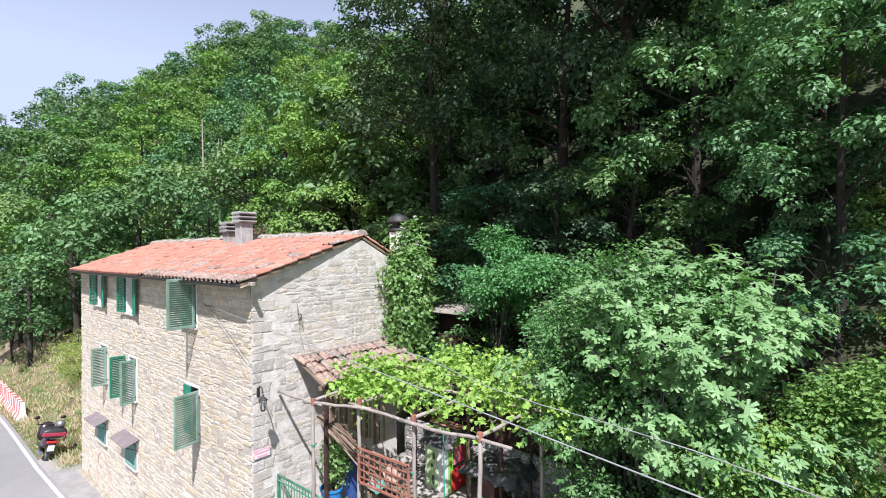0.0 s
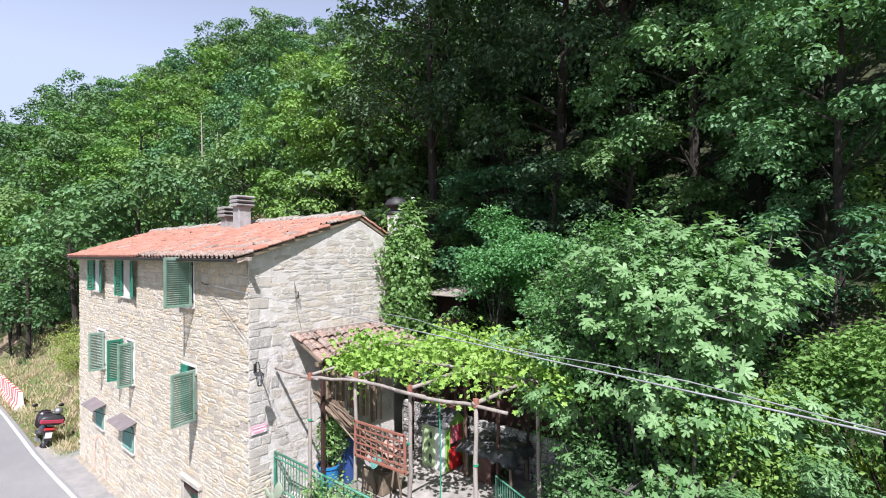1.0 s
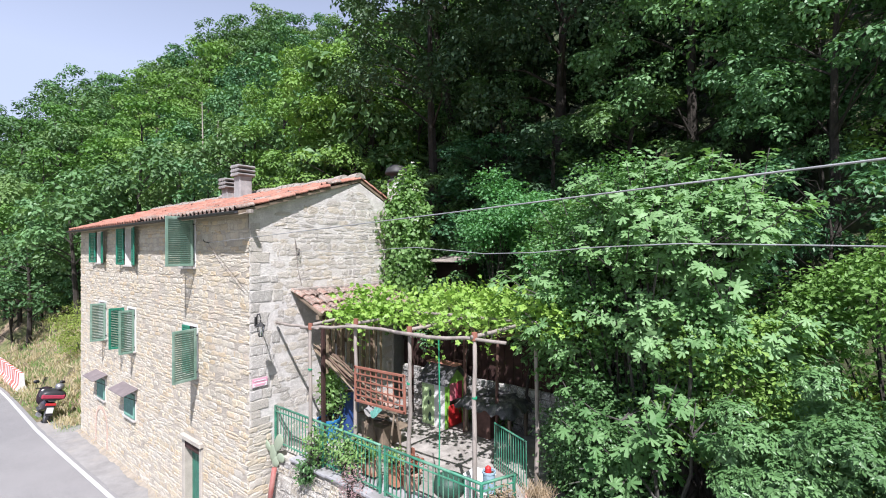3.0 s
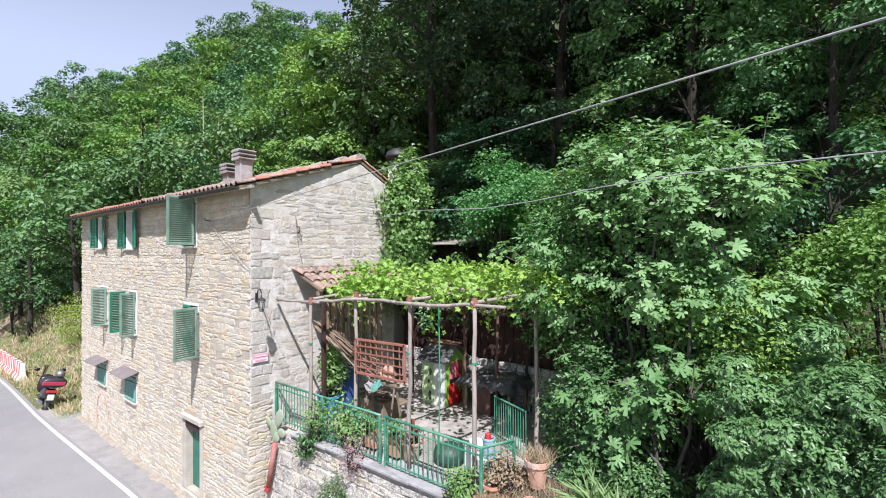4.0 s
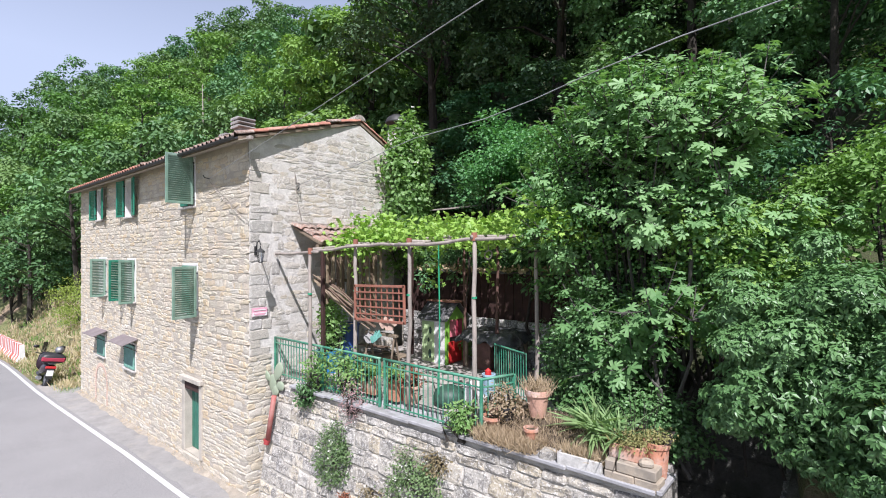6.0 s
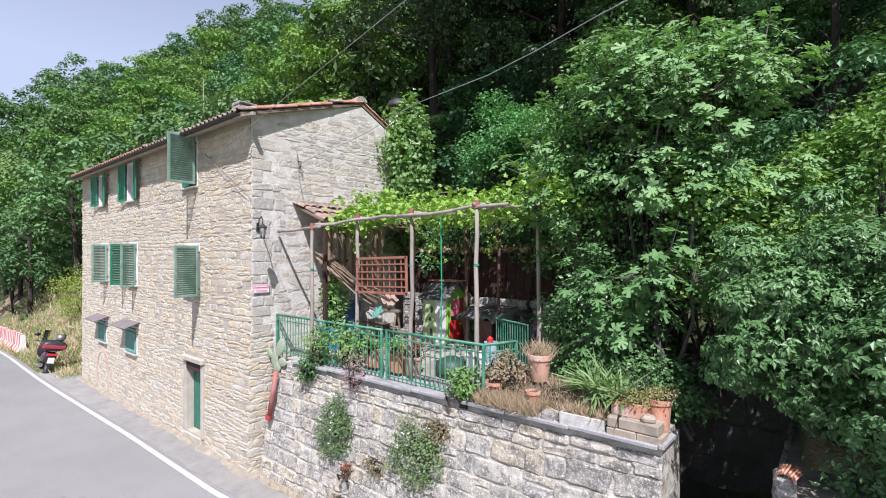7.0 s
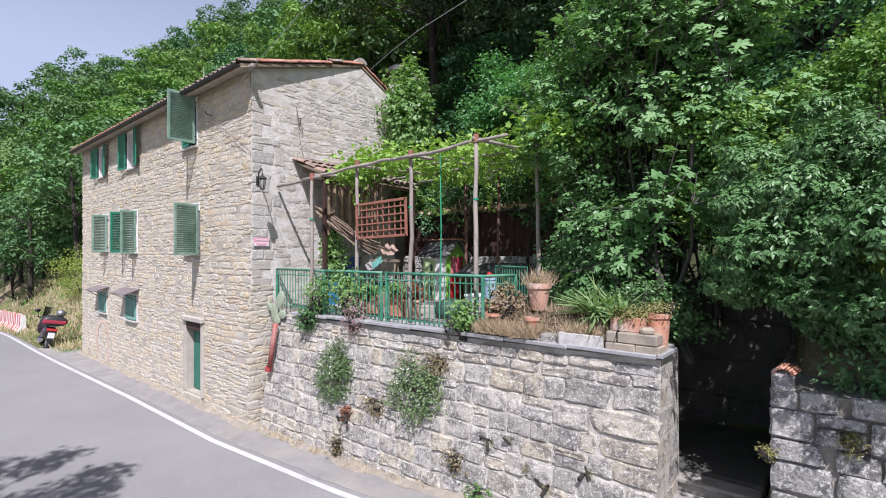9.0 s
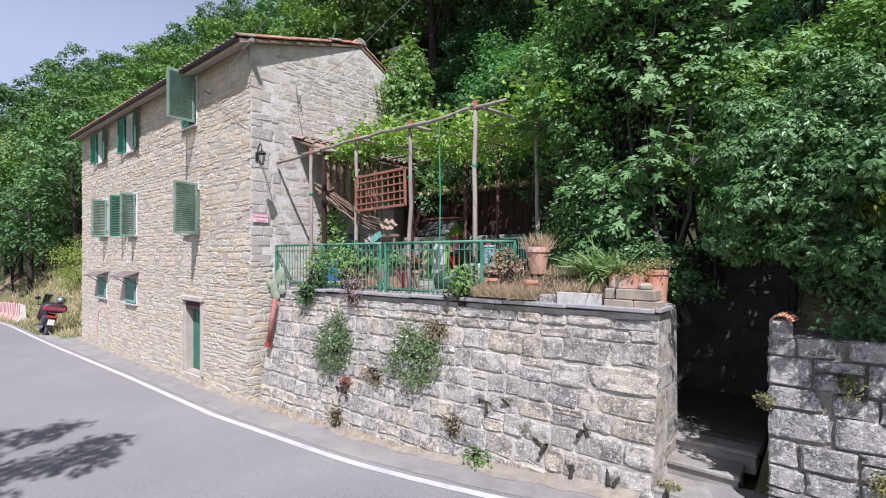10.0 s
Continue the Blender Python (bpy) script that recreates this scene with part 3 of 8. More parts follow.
q = np.stack([idx[:-1, :-1], idx[1:, :-1], idx[1:, 1:], idx[:-1, 1:]], -1).reshape(-1, 4)
tri = np.concatenate([q[:, [0, 1, 2]], q[:, [0, 2, 3]]])
solid("ground", fast_mesh("ground", np.stack([GX, GY, GZ], -1).reshape(-1, 3), tri, M_ground, True), None, "grassy and earthy hillside ground under the wood", "ground", kind="structure")


def ribbon(xs, y0, y1, lift, cross=1):
    """A strip along the road between two offsets from its painted line."""
    g = Geo()
    pts = []
    for x in xs:
        for k in range(cross + 1):
            y = line_y(x) + y0 + (y1 - y0) * k / cross
            pts.append((x, y, road_z(x) + lift))
    n = cross + 1
    faces = [(i * n + k, (i + 1) * n + k, (i + 1) * n + k + 1, i * n + k + 1) for i in range(len(xs) - 1) for k in range(cross)]
    return g.add(pts, [tuple(reversed(f)) if y1 < y0 else f for f in faces])


road_xs = np.concatenate([np.arange(-60, -16, 1.5), np.arange(-16, 14, 0.5), np.arange(14, 61, 4)])
solid("road", ribbon(road_xs, -6.8, 0.2, 0.0), M_asphalt, "pale grey worn asphalt road", "road", kind="structure")
solid("road_line", ribbon(road_xs, -0.06, 0.06, 0.005), M_line, "worn white painted edge line on the road", "road line", kind="structure")
# the sandy strip between asphalt and walls has a ragged inner edge
verge = Geo()
vx = np.arange(-16, 14.5, 0.22)
vp = []
for x in vx:
    ragged = 0.16 + 0.07 * noise.noise((x * 1.7, 3.1, 0))
    a, b = line_y(x) + ragged, max(line_y(x) + 1.3, 0.35)
    z = road_z(x)
    vp += [(x, a, z + 0.006), (x, a + 0.08, z + 0.022), (x, (a + b) / 2, z + 0.03 + 0.012 * noise.noise((x * 2, 1, 0))), (x, b, z + 0.05)]
verge.add(vp, [(i * 4 + k, i * 4 + 4 + k, i * 4 + 5 + k, i * 4 + 1 + k) for i in range(len(vx) - 1) for k in range(3)])
solid("verge", verge, M_verge, "dusty grey shoulder between the road line and the walls", "verge", kind="structure", smooth=True)

dirt = Geo()
vp = []
for x in vx:
    foot = 0.0 if x < 0.1 else 0.12
    wide = 0.15 + 0.13 * noise.noise((x * 1.3, 7.7, 0)) + 0.08 * noise.noise((x * 5, 1.7, 0))
    z = road_z(x)
    vp += [(x, foot - max(0.05, wide), z + 0.03), (x, foot - max(0.05, wide) * 0.6, z + 0.055), (x, foot + 0.1, z + 0.1 + 0.03 * noise.noise((x * 3, 2, 0))), (x, foot + 0.3, z + 0.1)]
dirt.add(vp, [(i * 4 + k, i * 4 + 4 + k, i * 4 + 5 + k, i * 4 + 1 + k) for i in range(len(vx) - 1) if -13.4 < vx[i] < 8.1 for k in range(3)])
solid("dirt_strip", dirt, M_dirt, "ochre dirt drifted along the foot of the walls", "dirt", kind="structure", smooth=True)

# ---------------------------------------------------------------- stones


def stone_mesh(name, mat, seed, n=8, round_=0.1, rough=0.05, square=0.85):
    """A rough block with face in the xz plane, one metre each way, its face towards -y."""
    r = np.random.default_rng(seed)
    g = Geo()
    c = 0.5 * square
    base = [(-0.5, -c), (-c, -0.5), (0.0, -0.5), (c, -0.5), (0.5, -c), (0.5, 0.0), (0.5, c), (c, 0.5), (0.0, 0.5), (-c, 0.5), (-0.5, c), (-0.5, 0.0)]
    ring = [(x + r.normal() * rough * 0.6, z + r.normal() * rough * 0.6) for x, z in base]
    n = len(ring)
    verts = []
    for scale, y in ((1.0, 0.0), (1.0, -0.6), (1 - round_, -0.92 - 0.1 * r.random())):
        for x, z in ring:
            verts.append((x * scale, y + r.normal() * rough * (1.2 if y < -0.7 else 0.2), z * scale))
    inner = len(verts)
    for x, z in ((-0.2, -0.2), (0.2, -0.2), (0.2, 0.2), (-0.2, 0.2)):
        verts.append((x + r.normal() * 0.05, -1.0 + r.normal() * rough * 2.2, z + r.normal() * 0.05))
    faces = []
    for i in range(2):
        for k in range(n):
            k2 = (k + 1) % n
            faces.append((i * n + k, i * n + k2, (i + 1) * n + k2, (i + 1) * n + k))
    o = 2 * n
    near_ = [0, 0, 0, 1, 1, 1, 2, 2, 2, 3, 3, 3]
    for k in range(n):
        k2 = (k + 1) % n
        a, b_ = inner + near_[k], inner + near_[k2]
        if a == b_:
            faces.append((o + k, o + k2, a))
        else:
            faces.append((o + k, o + k2, b_, a))
    faces.append((inner, inner + 1, inner + 2, inner + 3))
    return g.add(verts, faces)


def courses(r, u0, u1, v0, v1, h, w, holes=(), jitter=0.25):
    """Rough courses of stones: (centre u, centre v, width, height) that leave the holes free."""
    out = []
    v = v0
    while v < v1 - 0.02:
        hh = min(h * r.uniform(0.5, 1.6), v1 - v)
        u = u0 - r.uniform(0, 0.1)
        while u < u1 - 0.03:
            ww = min(w * r.uniform(0.3, 2.0), u1 - u)
            a, b = u, u + ww
            for x0, x1, z0, z1 in holes:
                if v + hh * 0.75 > z0 and v + hh * 0.25 < z1:
                    if a < x1 and b > x0:
                        if a < x0 - 0.05:
                            b = x0
                        elif b > x1 + 0.05:
                            a = x1
                        else:
                            a = b
            if b - a > 0.05:
                out.append(((a + b) / 2, v + hh / 2 + r.normal() * 0.01 * jitter * 4, b - a, hh))
            u += ww
        v += hh
    return out


def lay_joined(name, meshes, spots, place, mat, parent, depth, gap, r):
    """Stones too many to lift singly, joined into one mesh."""
    vs, ts, n = [], [], 0
    base = [(np.array(m.v), [f for f in m.f]) for m in meshes]
    tri = []
    for v, fs in base:
        t = []
        for f in fs:
            for i in range(1, len(f) - 1):
                t.append((f[0], f[i], f[i + 1]))
        tri.append(np.array(t))
    for u, v, w, h in spots:
        k = r.integers(len(base))
        p = base[k][0] * np.array([max(0.03, w - gap), depth * r.uniform(0.6, 1.3), max(0.03, h - gap)])
        a = r.normal() * 0.085
        x, z = p[:, 0] * math.cos(a) - p[:, 2] * math.sin(a), p[:, 0] * math.sin(a) + p[:, 2] * math.cos(a)
        vs.append(place(u, v, x, p[:, 1], z))
        ts.append(tri[k] + n)
        n += len(p)
    ob = part(name, fast_mesh(name, np.concatenate(vs), np.concatenate(ts), mat, False), None, parent)
    return tagged(ob, kind="stuff")


# ---------------------------------------------------------------- the house
XL, DEPTH = -13.3, 4.4          # far end of the front, depth of the house
EAVE, RIDGE_Y, RIDGE_Z = 7.75, 3.15, 8.62


def left_x(y):
    return XL - 0.36 * y


house = thing("house", (0, 0, 0), "three-storey rubble stone house with green shutters and red tiled roof", "house")
# openings of the front: x0, x1, z0, z1
DOOR = (-3.45, -2.44, 0.02, 1.84)
WINDOWS = [(-10.85, -10.05, 3.75, 5.0), (-7.8, -7.1, 3.68, 4.98), (-3.45, -2.62, 3.62, 4.86),
           (-11.05, -10.45, 6.42, 7.5), (-7.98, -7.25, 6.38, 7.56), (-3.55, -2.74, 6.4, 7.6)]
SMALL = [(-11.0, -10.15, 1.52, 2.25), (-8.05, -7.1, 1.5, 2.3)]
HOLES = [DOOR] + WINDOWS + SMALL


def pierced(x0, x1, z0, z1, holes, y0, y1):
    """An upright wall between y0 and y1 with openings that go right through."""
    g = Geo()
    xs = sorted({x0, x1, *[h[0] for h in holes], *[h[1] for h in holes]})
    zs = sorted({z0, z1, *[h[2] for h in holes], *[h[3] for h in holes]})
    for i in range(len(xs) - 1):
        for j in range(len(zs) - 1):
            cx, cz = (xs[i] + xs[i + 1]) / 2, (zs[j] + zs[j + 1]) / 2
            if any(h[0] < cx < h[1] and h[2] < cz < h[3] for h in holes):
                continue
            a, b, c, d = xs[i], xs[i + 1], zs[j], zs[j + 1]
            g.add([(a, y0, c), (b, y0, c), (b, y0, d), (a, y0, d)], [(0, 1, 2, 3)])
            g.add([(a, y1, c), (b, y1, c), (b, y1, d), (a, y1, d)], [(3, 2, 1, 0)])
    for a, b, c, d in holes:
        for p, q_ in (((a, c), (b, c)), ((b, c), (b, d)), ((b, d), (a, d)), ((a, d), (a, c))):
            g.add([(p[0], y0, p[1]), (q_[0], y0, q_[1]), (q_[0], y1, q_[1]), (p[0], y1, p[1])], [(0, 1, 2, 3)])
    for p, q_ in (((x0, z0), (x0, z1)), ((x1, z1), (x1, z0)), ((x0, z1), (x1, z1))):
        g.add([(p[0], y0, p[1]), (q_[0], y0, q_[1]), (q_[0], y1, q_[1]), (p[0], y1, p[1])], [(0, 1, 2, 3)])
    return g


wall_front = part("wall", pierced(XL, -0.06, -0.6, EAVE, HOLES, 0.02, 0.48), M_mortar, house, "front wall of pale rubble stone in lime mortar")


def gable_top(y):
    return EAVE + (RIDGE_Z - EAVE) * min(1, y / RIDGE_Y) if y <= RIDGE_Y else RIDGE_Z - (y - RIDGE_Y) * 0.5


# the near gable, with the terrace doorway through it
GDOOR = (1.98, 2.85, 2.45, 4.5)
gable = Geo()
gy_ = [0.02, GDOOR[0], GDOOR[1], RIDGE_Y, DEPTH]
for i in range(4):
    a, b = gy_[i], gy_[i + 1]
    spans = [(-0.6, None)] if i != 1 else [(-0.6, GDOOR[2]), (GDOOR[3], None)]
    for lo, hi in spans:
        za, zb = (gable_top(a), gable_top(b)) if hi is None else (hi, hi)
        for x, flip in ((-0.02, False), (-0.5, True)):
            f = (0, 1, 2, 3)
            gable.add([(x, a, lo), (x, b, lo), (x, b, zb), (x, a, za)], [f[::-1] if flip else f])
for p, q_ in (((GDOOR[0], GDOOR[2]), (GDOOR[1], GDOOR[2])), ((GDOOR[1], GDOOR[2]), (GDOOR[1], GDOOR[3])), ((GDOOR[1], GDOOR[3]), (GDOOR[0], GDOOR[3])), ((GDOOR[0], GDOOR[3]), (GDOOR[0], GDOOR[2]))):
    gable.add([(-0.02, p[0], p[1]), (-0.02, q_[0], q_[1]), (-0.5, q_[0], q_[1]), (-0.5, p[0], p[1])], [(0, 1, 2, 3)])
wall_gable = part("wall", gable, M_gable_mortar, house, "gable wall of grey stone under a rough mortar coat")
back = Geo()
back.add([(0, DEPTH, -0.6), (left_x(DEPTH), DEPTH, -0.6), (left_x(DEPTH), DEPTH, 8.0), (0, DEPTH, 8.0)], [(0, 1, 2, 3)])
back.add([(XL, 0.02, -0.6), (left_x(DEPTH), DEPTH, -0.6), (left_x(DEPTH), DEPTH, 8.0), (left_x(RIDGE_Y), RIDGE_Y, RIDGE_Z), (XL, 0.02, EAVE)], [(0, 1, 2, 3, 4)])
part("wall", back, M_mortar, house, "plain rear and far end walls")
# floors and inner walls are near-black: the rooms' shade is in the colour
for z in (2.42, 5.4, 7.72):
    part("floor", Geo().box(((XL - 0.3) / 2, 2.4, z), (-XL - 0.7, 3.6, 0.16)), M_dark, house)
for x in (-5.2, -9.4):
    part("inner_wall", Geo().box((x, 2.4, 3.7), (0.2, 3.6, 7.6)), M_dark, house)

# roof: boards, then tiles in courses
SLOPE = (RIDGE_Z + 0.1 - 7.62) / (RIDGE_Y + 0.42)
EAVE_Y = -0.35
roof = Geo()


def roof_z(y):
    return 7.62 + (y + 0.42) * SLOPE


rx0, rx1 = 0.22, 0.0
lo_r, hi_r = Vector((rx0, EAVE_Y, roof_z(EAVE_Y))), Vector((rx1, RIDGE_Y, roof_z(RIDGE_Y)))
lo_l, hi_l = Vector((left_x(0) - 0.05, EAVE_Y, roof_z(EAVE_Y))), Vector((left_x(RIDGE_Y) - 0.25, RIDGE_Y, roof_z(RIDGE_Y)))
bk_r, bk_l = Vector((rx1, DEPTH + 0.35, roof_z(RIDGE_Y) - 0.8)), Vector((left_x(DEPTH) - 0.25, DEPTH + 0.35, roof_z(RIDGE_Y) - 0.8))
dz = Vector((0, 0, 0.07))
for a, b, c, d in ((lo_l, lo_r, hi_r, hi_l), (hi_l, hi_r, bk_r, bk_l)):
    roof.add([a, b, c, d, a - dz, b - dz, c - dz, d - dz], [(0, 1, 2, 3), (7, 6, 5, 4), (0, 4, 5, 1), (1, 5, 6, 2), (2, 6, 7, 3), (3, 7, 4, 0)])
roof_ob = part("roof", roof, M_roof_wood, house, "low-pitched roof of orange clay tiles")
for k in range(2):
    y = -0.275 + 0.152 * k
    m = Matrix.Translation((-6.55, y, roof_z(y) - 0.082)) @ Matrix.Rotation(math.atan(SLOPE), 4, "X")
    part("soffit_board", Geo().box((0, 0, 0), (13.6, 0.147, 0.016), b=0.003, m=m), M_soffit, roof_ob, "pale boarded soffit under the eave")
gut = Geo()
n_ = 9
gv = []
for x in (lo_l.x, rx0 + 0.02):
    for k in range(n_):
        a = math.pi * k / (n_ - 1)
        gv.append((x, EAVE_Y - 0.055 - 0.05 * math.cos(a), 7.635 - 0.06 * math.sin(a)))
gut.add(gv, [(k, k + 1, n_ + k + 1, n_ + k) for k in range(n_ - 1)])
part("gutter", gut, M_iron, roof_ob, "dark half-round gutter along the eave")
beam = Geo().box((0.06, -0.12, 7.63), (0.62, 0.09, 0.08), b=0.01)
part("beam_end", beam, M_pole, roof_ob, "pale timber end under the verge")


def tile_geo(w=0.225, l=0.42, t=0.016):
    """A pan tile: a shallow trough with a raised roll on one side; length along y."""
    g = Geo()
    prof = [(-0.5, 0.0), (-0.3, -0.008), (-0.08, -0.004), (0.1, 0.045), (0.25, 0.078), (0.4, 0.066), (0.52, 0.015)]
    n = len(prof)
    v = []
    for y, lift in ((0, 0.02), (l, 0.002)):
        for u, z in prof:
            v.append((u * w, y, z + lift))
        for u, z in prof:
            v.append((u * w, y, z + lift - t))
    f = []
    for k in range(n - 1):
        f.append((k, k + 1, 2 * n + k + 1, 2 * n + k))
        f.append((n + k + 1, n + k, k, k + 1)[::-1])
    f.append((0, n, 3 * n, 2 * n))
    f.append((n - 1, 2 * n + n - 1, 3 * n + n - 1, n + n - 1))
    return g.add(v, f)


tile_mesh = tile_geo().mesh("roof_tile", M_tile, True)
old_mesh = tile_geo().mesh("roof_tile", M_old_tile, True)
tile_rest = tile_geo()
tv = np.array(tile_rest.v)
tt = np.array([(f[0], f[i], f[i + 1]) for f in tile_rest.f for i in range(1, len(f) - 1)])
pitch = math.atan(SLOPE)
rv, rt, rn, lifted = [], [], 0, 0
rows_ = 10
r_ = np.random.default_rng(3)
run = (RIDGE_Y - EAVE_Y) / math.cos(pitch)
for row in range(rows_):
    s = row * run / rows_ - 0.03
    y, z = EAVE_Y + s * math.cos(pitch), roof_z(EAVE_Y) + 0.015 + s * math.sin(pitch)
    x = rx0 + (rx1 - rx0) * (y + 0.42) / (RIDGE_Y + 0.42) - 0.1
    while x > left_x(max(0, y)) - 0.1:
        dz_, da = r_.normal() * 0.006, r_.normal() * 0.012
        if r_.random() < 0.035:
            dz_ += 0.035
        m = Matrix.Translation((x, y, z + dz_)) @ Matrix.Rotation(pitch + r_.normal() * 0.012, 4, "X") @ Matrix.Rotation(da, 4, "Z")
        if lifted < 300 and (x > -5.6):
            ob = new("tile", old_mesh if row == 0 or r_.random() < 0.09 else tile_mesh)
            ob.parent = roof_ob
            ob.matrix_basis = m
            lifted += 1
        else:
            m3 = np.array(m.to_3x3())
            rv.append(tv @ m3.T + np.array(m.translation))
            rt.append(tt + rn)
            rn += len(tv)
        x -= 0.222
# the rear slope, seen only on edge from the gable end
for row in range(4):
    s = row * 0.34
    x = rx1 - 0.1
    while x > -13.5:
        m = Matrix.Translation((x, RIDGE_Y + 0.05 + s, roof_z(RIDGE_Y) + 0.0 - s * 0.5)) @ Matrix.Rotation(-math.atan(0.5), 4, "X")
        m3 = np.array(m.to_3x3())
        rv.append(tv @ m3.T + np.array(m.translation))
        rt.append(tt + rn)
        rn += len(tv)
        x -= 0.222
tagged(part("tiles", fast_mesh("tiles", np.concatenate(rv), np.concatenate(rt), M_tile_rest, True), None, roof_ob), kind="stuff")
ridge = Geo()
x = rx1 + 0.02
while x > left_x(RIDGE_Y) - 0.2:
    zc = roof_z(RIDGE_Y) + r_.normal() * 0.018
    v = []
    for xx, k_ in ((x, 1.1), (x - 0.36, 0.95)):
        for k in range(7):
            a = math.pi * k / 6
            v.append((xx, RIDGE_Y + 0.17 * k_ * math.cos(a), zc + 0.03 + 0.13 * k_ * math.sin(a)))
    ridge.add(v, [(k, k + 1, 8 + k, 7 + k) for k in range(6)] + [(0, 1, 2, 3, 4, 5, 6)])
    x -= 0.33
part("ridge_tiles", ridge, M_ridge, roof_ob, "grey mortar-bedded ridge tiles")
slab_mesh = Geo().box((0, 0, 0), (0.55, 0.3, 0.035), b=0.01).mesh("roof_slab", M_old_tile)
for x, y in ((-10.9, 0.5), (-9.7, 0.5), (-7.6, 0.45), (-5.6, 0.5), (-2.4, 0.35), (-1.3, 0.2), (-0.7, 0.25), (-0.3, 1.3)):
    m = Matrix.Translation((x, y, roof_z(y) + 0.09)) @ Matrix.Rotation(pitch, 4, "X") @ Matrix.Rotation(r_.normal() * 0.2, 4, "Z")
    ob = new("roof_slab", slab_mesh)
    ob.parent = roof_ob
    ob.matrix_basis = m


def chimney(name, at, w, d, h, caps, label):
    c = thing(name, at, label, "chimney")
    g = Geo().box((0, 0, h / 2 - 0.2), (w, d, h + 0.4), b=0.02)
    part("shaft", g, M_chimney, c, "rendered grey shaft")
    for k in range(caps):
        g = Geo()
        z = h + 0.04 + k * 0.13
        for i in range(4):
            u = (i - 1.5) * w / 3.4
            g.tube([(u, -d / 2 - 0.09, z), (u, d / 2 + 0.09, z)], 0.055, 8)
        g.box((0, 0, z), (w + 0.2, d + 0.16, 0.05), b=0.015)
        part("cap", g, M_chimney, c, "stacked ribbed concrete cap")
    return c


chimney("chimney", (-5.2, 2.55, roof_z(2.55)), 0.42, 0.42, 0.74, 3, "tall grey concrete chimney with three stacked ribbed caps")
chimney("chimney", (-6.6, 2.8, roof_z(2.8)), 0.42, 0.42, 0.4, 3, "short grey concrete chimney with stacked ribbed caps")
annex = thing("rear_annex", (-2.1, 5.3, 0), "low stone annex behind the house", "annex")
part("wall", Geo().box((0, 0, 2.6), (3.2, 1.7, 6.6), b=0.02), M_gable_mortar, annex)
part("roof", Geo().box((0, 0, 5.96), (3.4, 2.0, 0.12), b=0.02), M_old_tile, annex)
stack = thing("chimney", (-0.62, 5.15, 7.9), "pale chimney with a dark domed metal cowl", "chimney")
part("shaft", Geo().box((0, 0, -0.45), (0.42, 0.42, 2.9), b=0.02), M_white, stack, "whitewashed shaft")
part("cowl", Geo().lathe((0, 0, 1.0), [(0.26, 0), (0.28, 0.03), (0.28, 0.1), (0.2, 0.1), (0.2, 0.24), (0.36, 0.26), (0.36, 0.33), (0.3, 0.45), (0.18, 0.54), (0.0, 0.57)], 16), M_iron, stack, "dark domed cowl", True)

# stones of the front: the ones by the near corner singly, the rest joined
stones_f = [stone_mesh("stone", M_facade_stone, 20 + i, 8, 0.2, 0.1, 0.64) for i in range(10)]
fs_mesh = [g.mesh("stone", M_facade_stone) for g in stones_f]
r_ = np.random.default_rng(11)
holes_st = [(DOOR[0] - 0.02, DOOR[1] + 0.12, -0.3, 2.0)] + [(a - 0.03, b + 0.03, c - 0.05, d + 0.05) for a, b, c, d in WINDOWS + SMALL]
front_spots = courses(r_, XL, -2.3, -0.35, 7.55, 0.1, 0.2, holes_st) + courses(r_, -2.3, -0.015, -0.35, 7.55, 0.115, 0.21, holes_st)
front_spots = [(u, v + 0.035 * noise.noise((u * 1.1, v * 1.3, 3)) + 0.012 * noise.noise((u * 4, v * 4, 8)), w, h * r_.uniform(0.85, 1.05)) for u, v, w, h in front_spots if r_.random() > 0.1]
near = [s for s in front_spots if s[0] > -2.4 and 0.2 < s[1] < 4.1]
near = near[:290]
near_set = set(near)
rest = [s for s in front_spots if s not in near_set]
lay_joined("stonework", stones_f, rest, lambda u, v, x, y, z: np.stack([u + x, 0.03 + y, v + z], 1), M_facade_rest, wall_front, 0.021, 0.01, r_)
for u, v, w, h in near:
    ob = new("stone", fs_mesh[r_.integers(10)])
    ob.parent = wall_front
    ob.matrix_basis = Matrix.Translation((u, 0.03, v)) @ Matrix.Rotation(r_.normal() * 0.06, 4, "Y") @ Matrix.Diagonal((w - 0.012, 0.024 * r_.uniform(0.6, 1.3), h - 0.012, 1))
# quoins of the near corner
q_mesh = [stone_mesh("quoin", M_quoin, 60 + i, 8, 0.06, 0.03, 1.0).mesh("quoin", M_quoin) for i in range(4)]
# mortar core of the corner, then a few long flush blocks high up
part("corner_core", Geo().box((-0.27, 0.28, 3.3), (0.48, 0.5, 8.0)), M_mortar, house)
# rough quoins up the gable side of the corner, weathered grey under the eave's end
grey_mesh = [stone_mesh("quoin", M_quoin_grey, 60 + i, 8, 0.14, 0.07, 0.78).mesh("quoin", M_quoin_grey) for i in range(4)]
z, long_ = 2.9, True
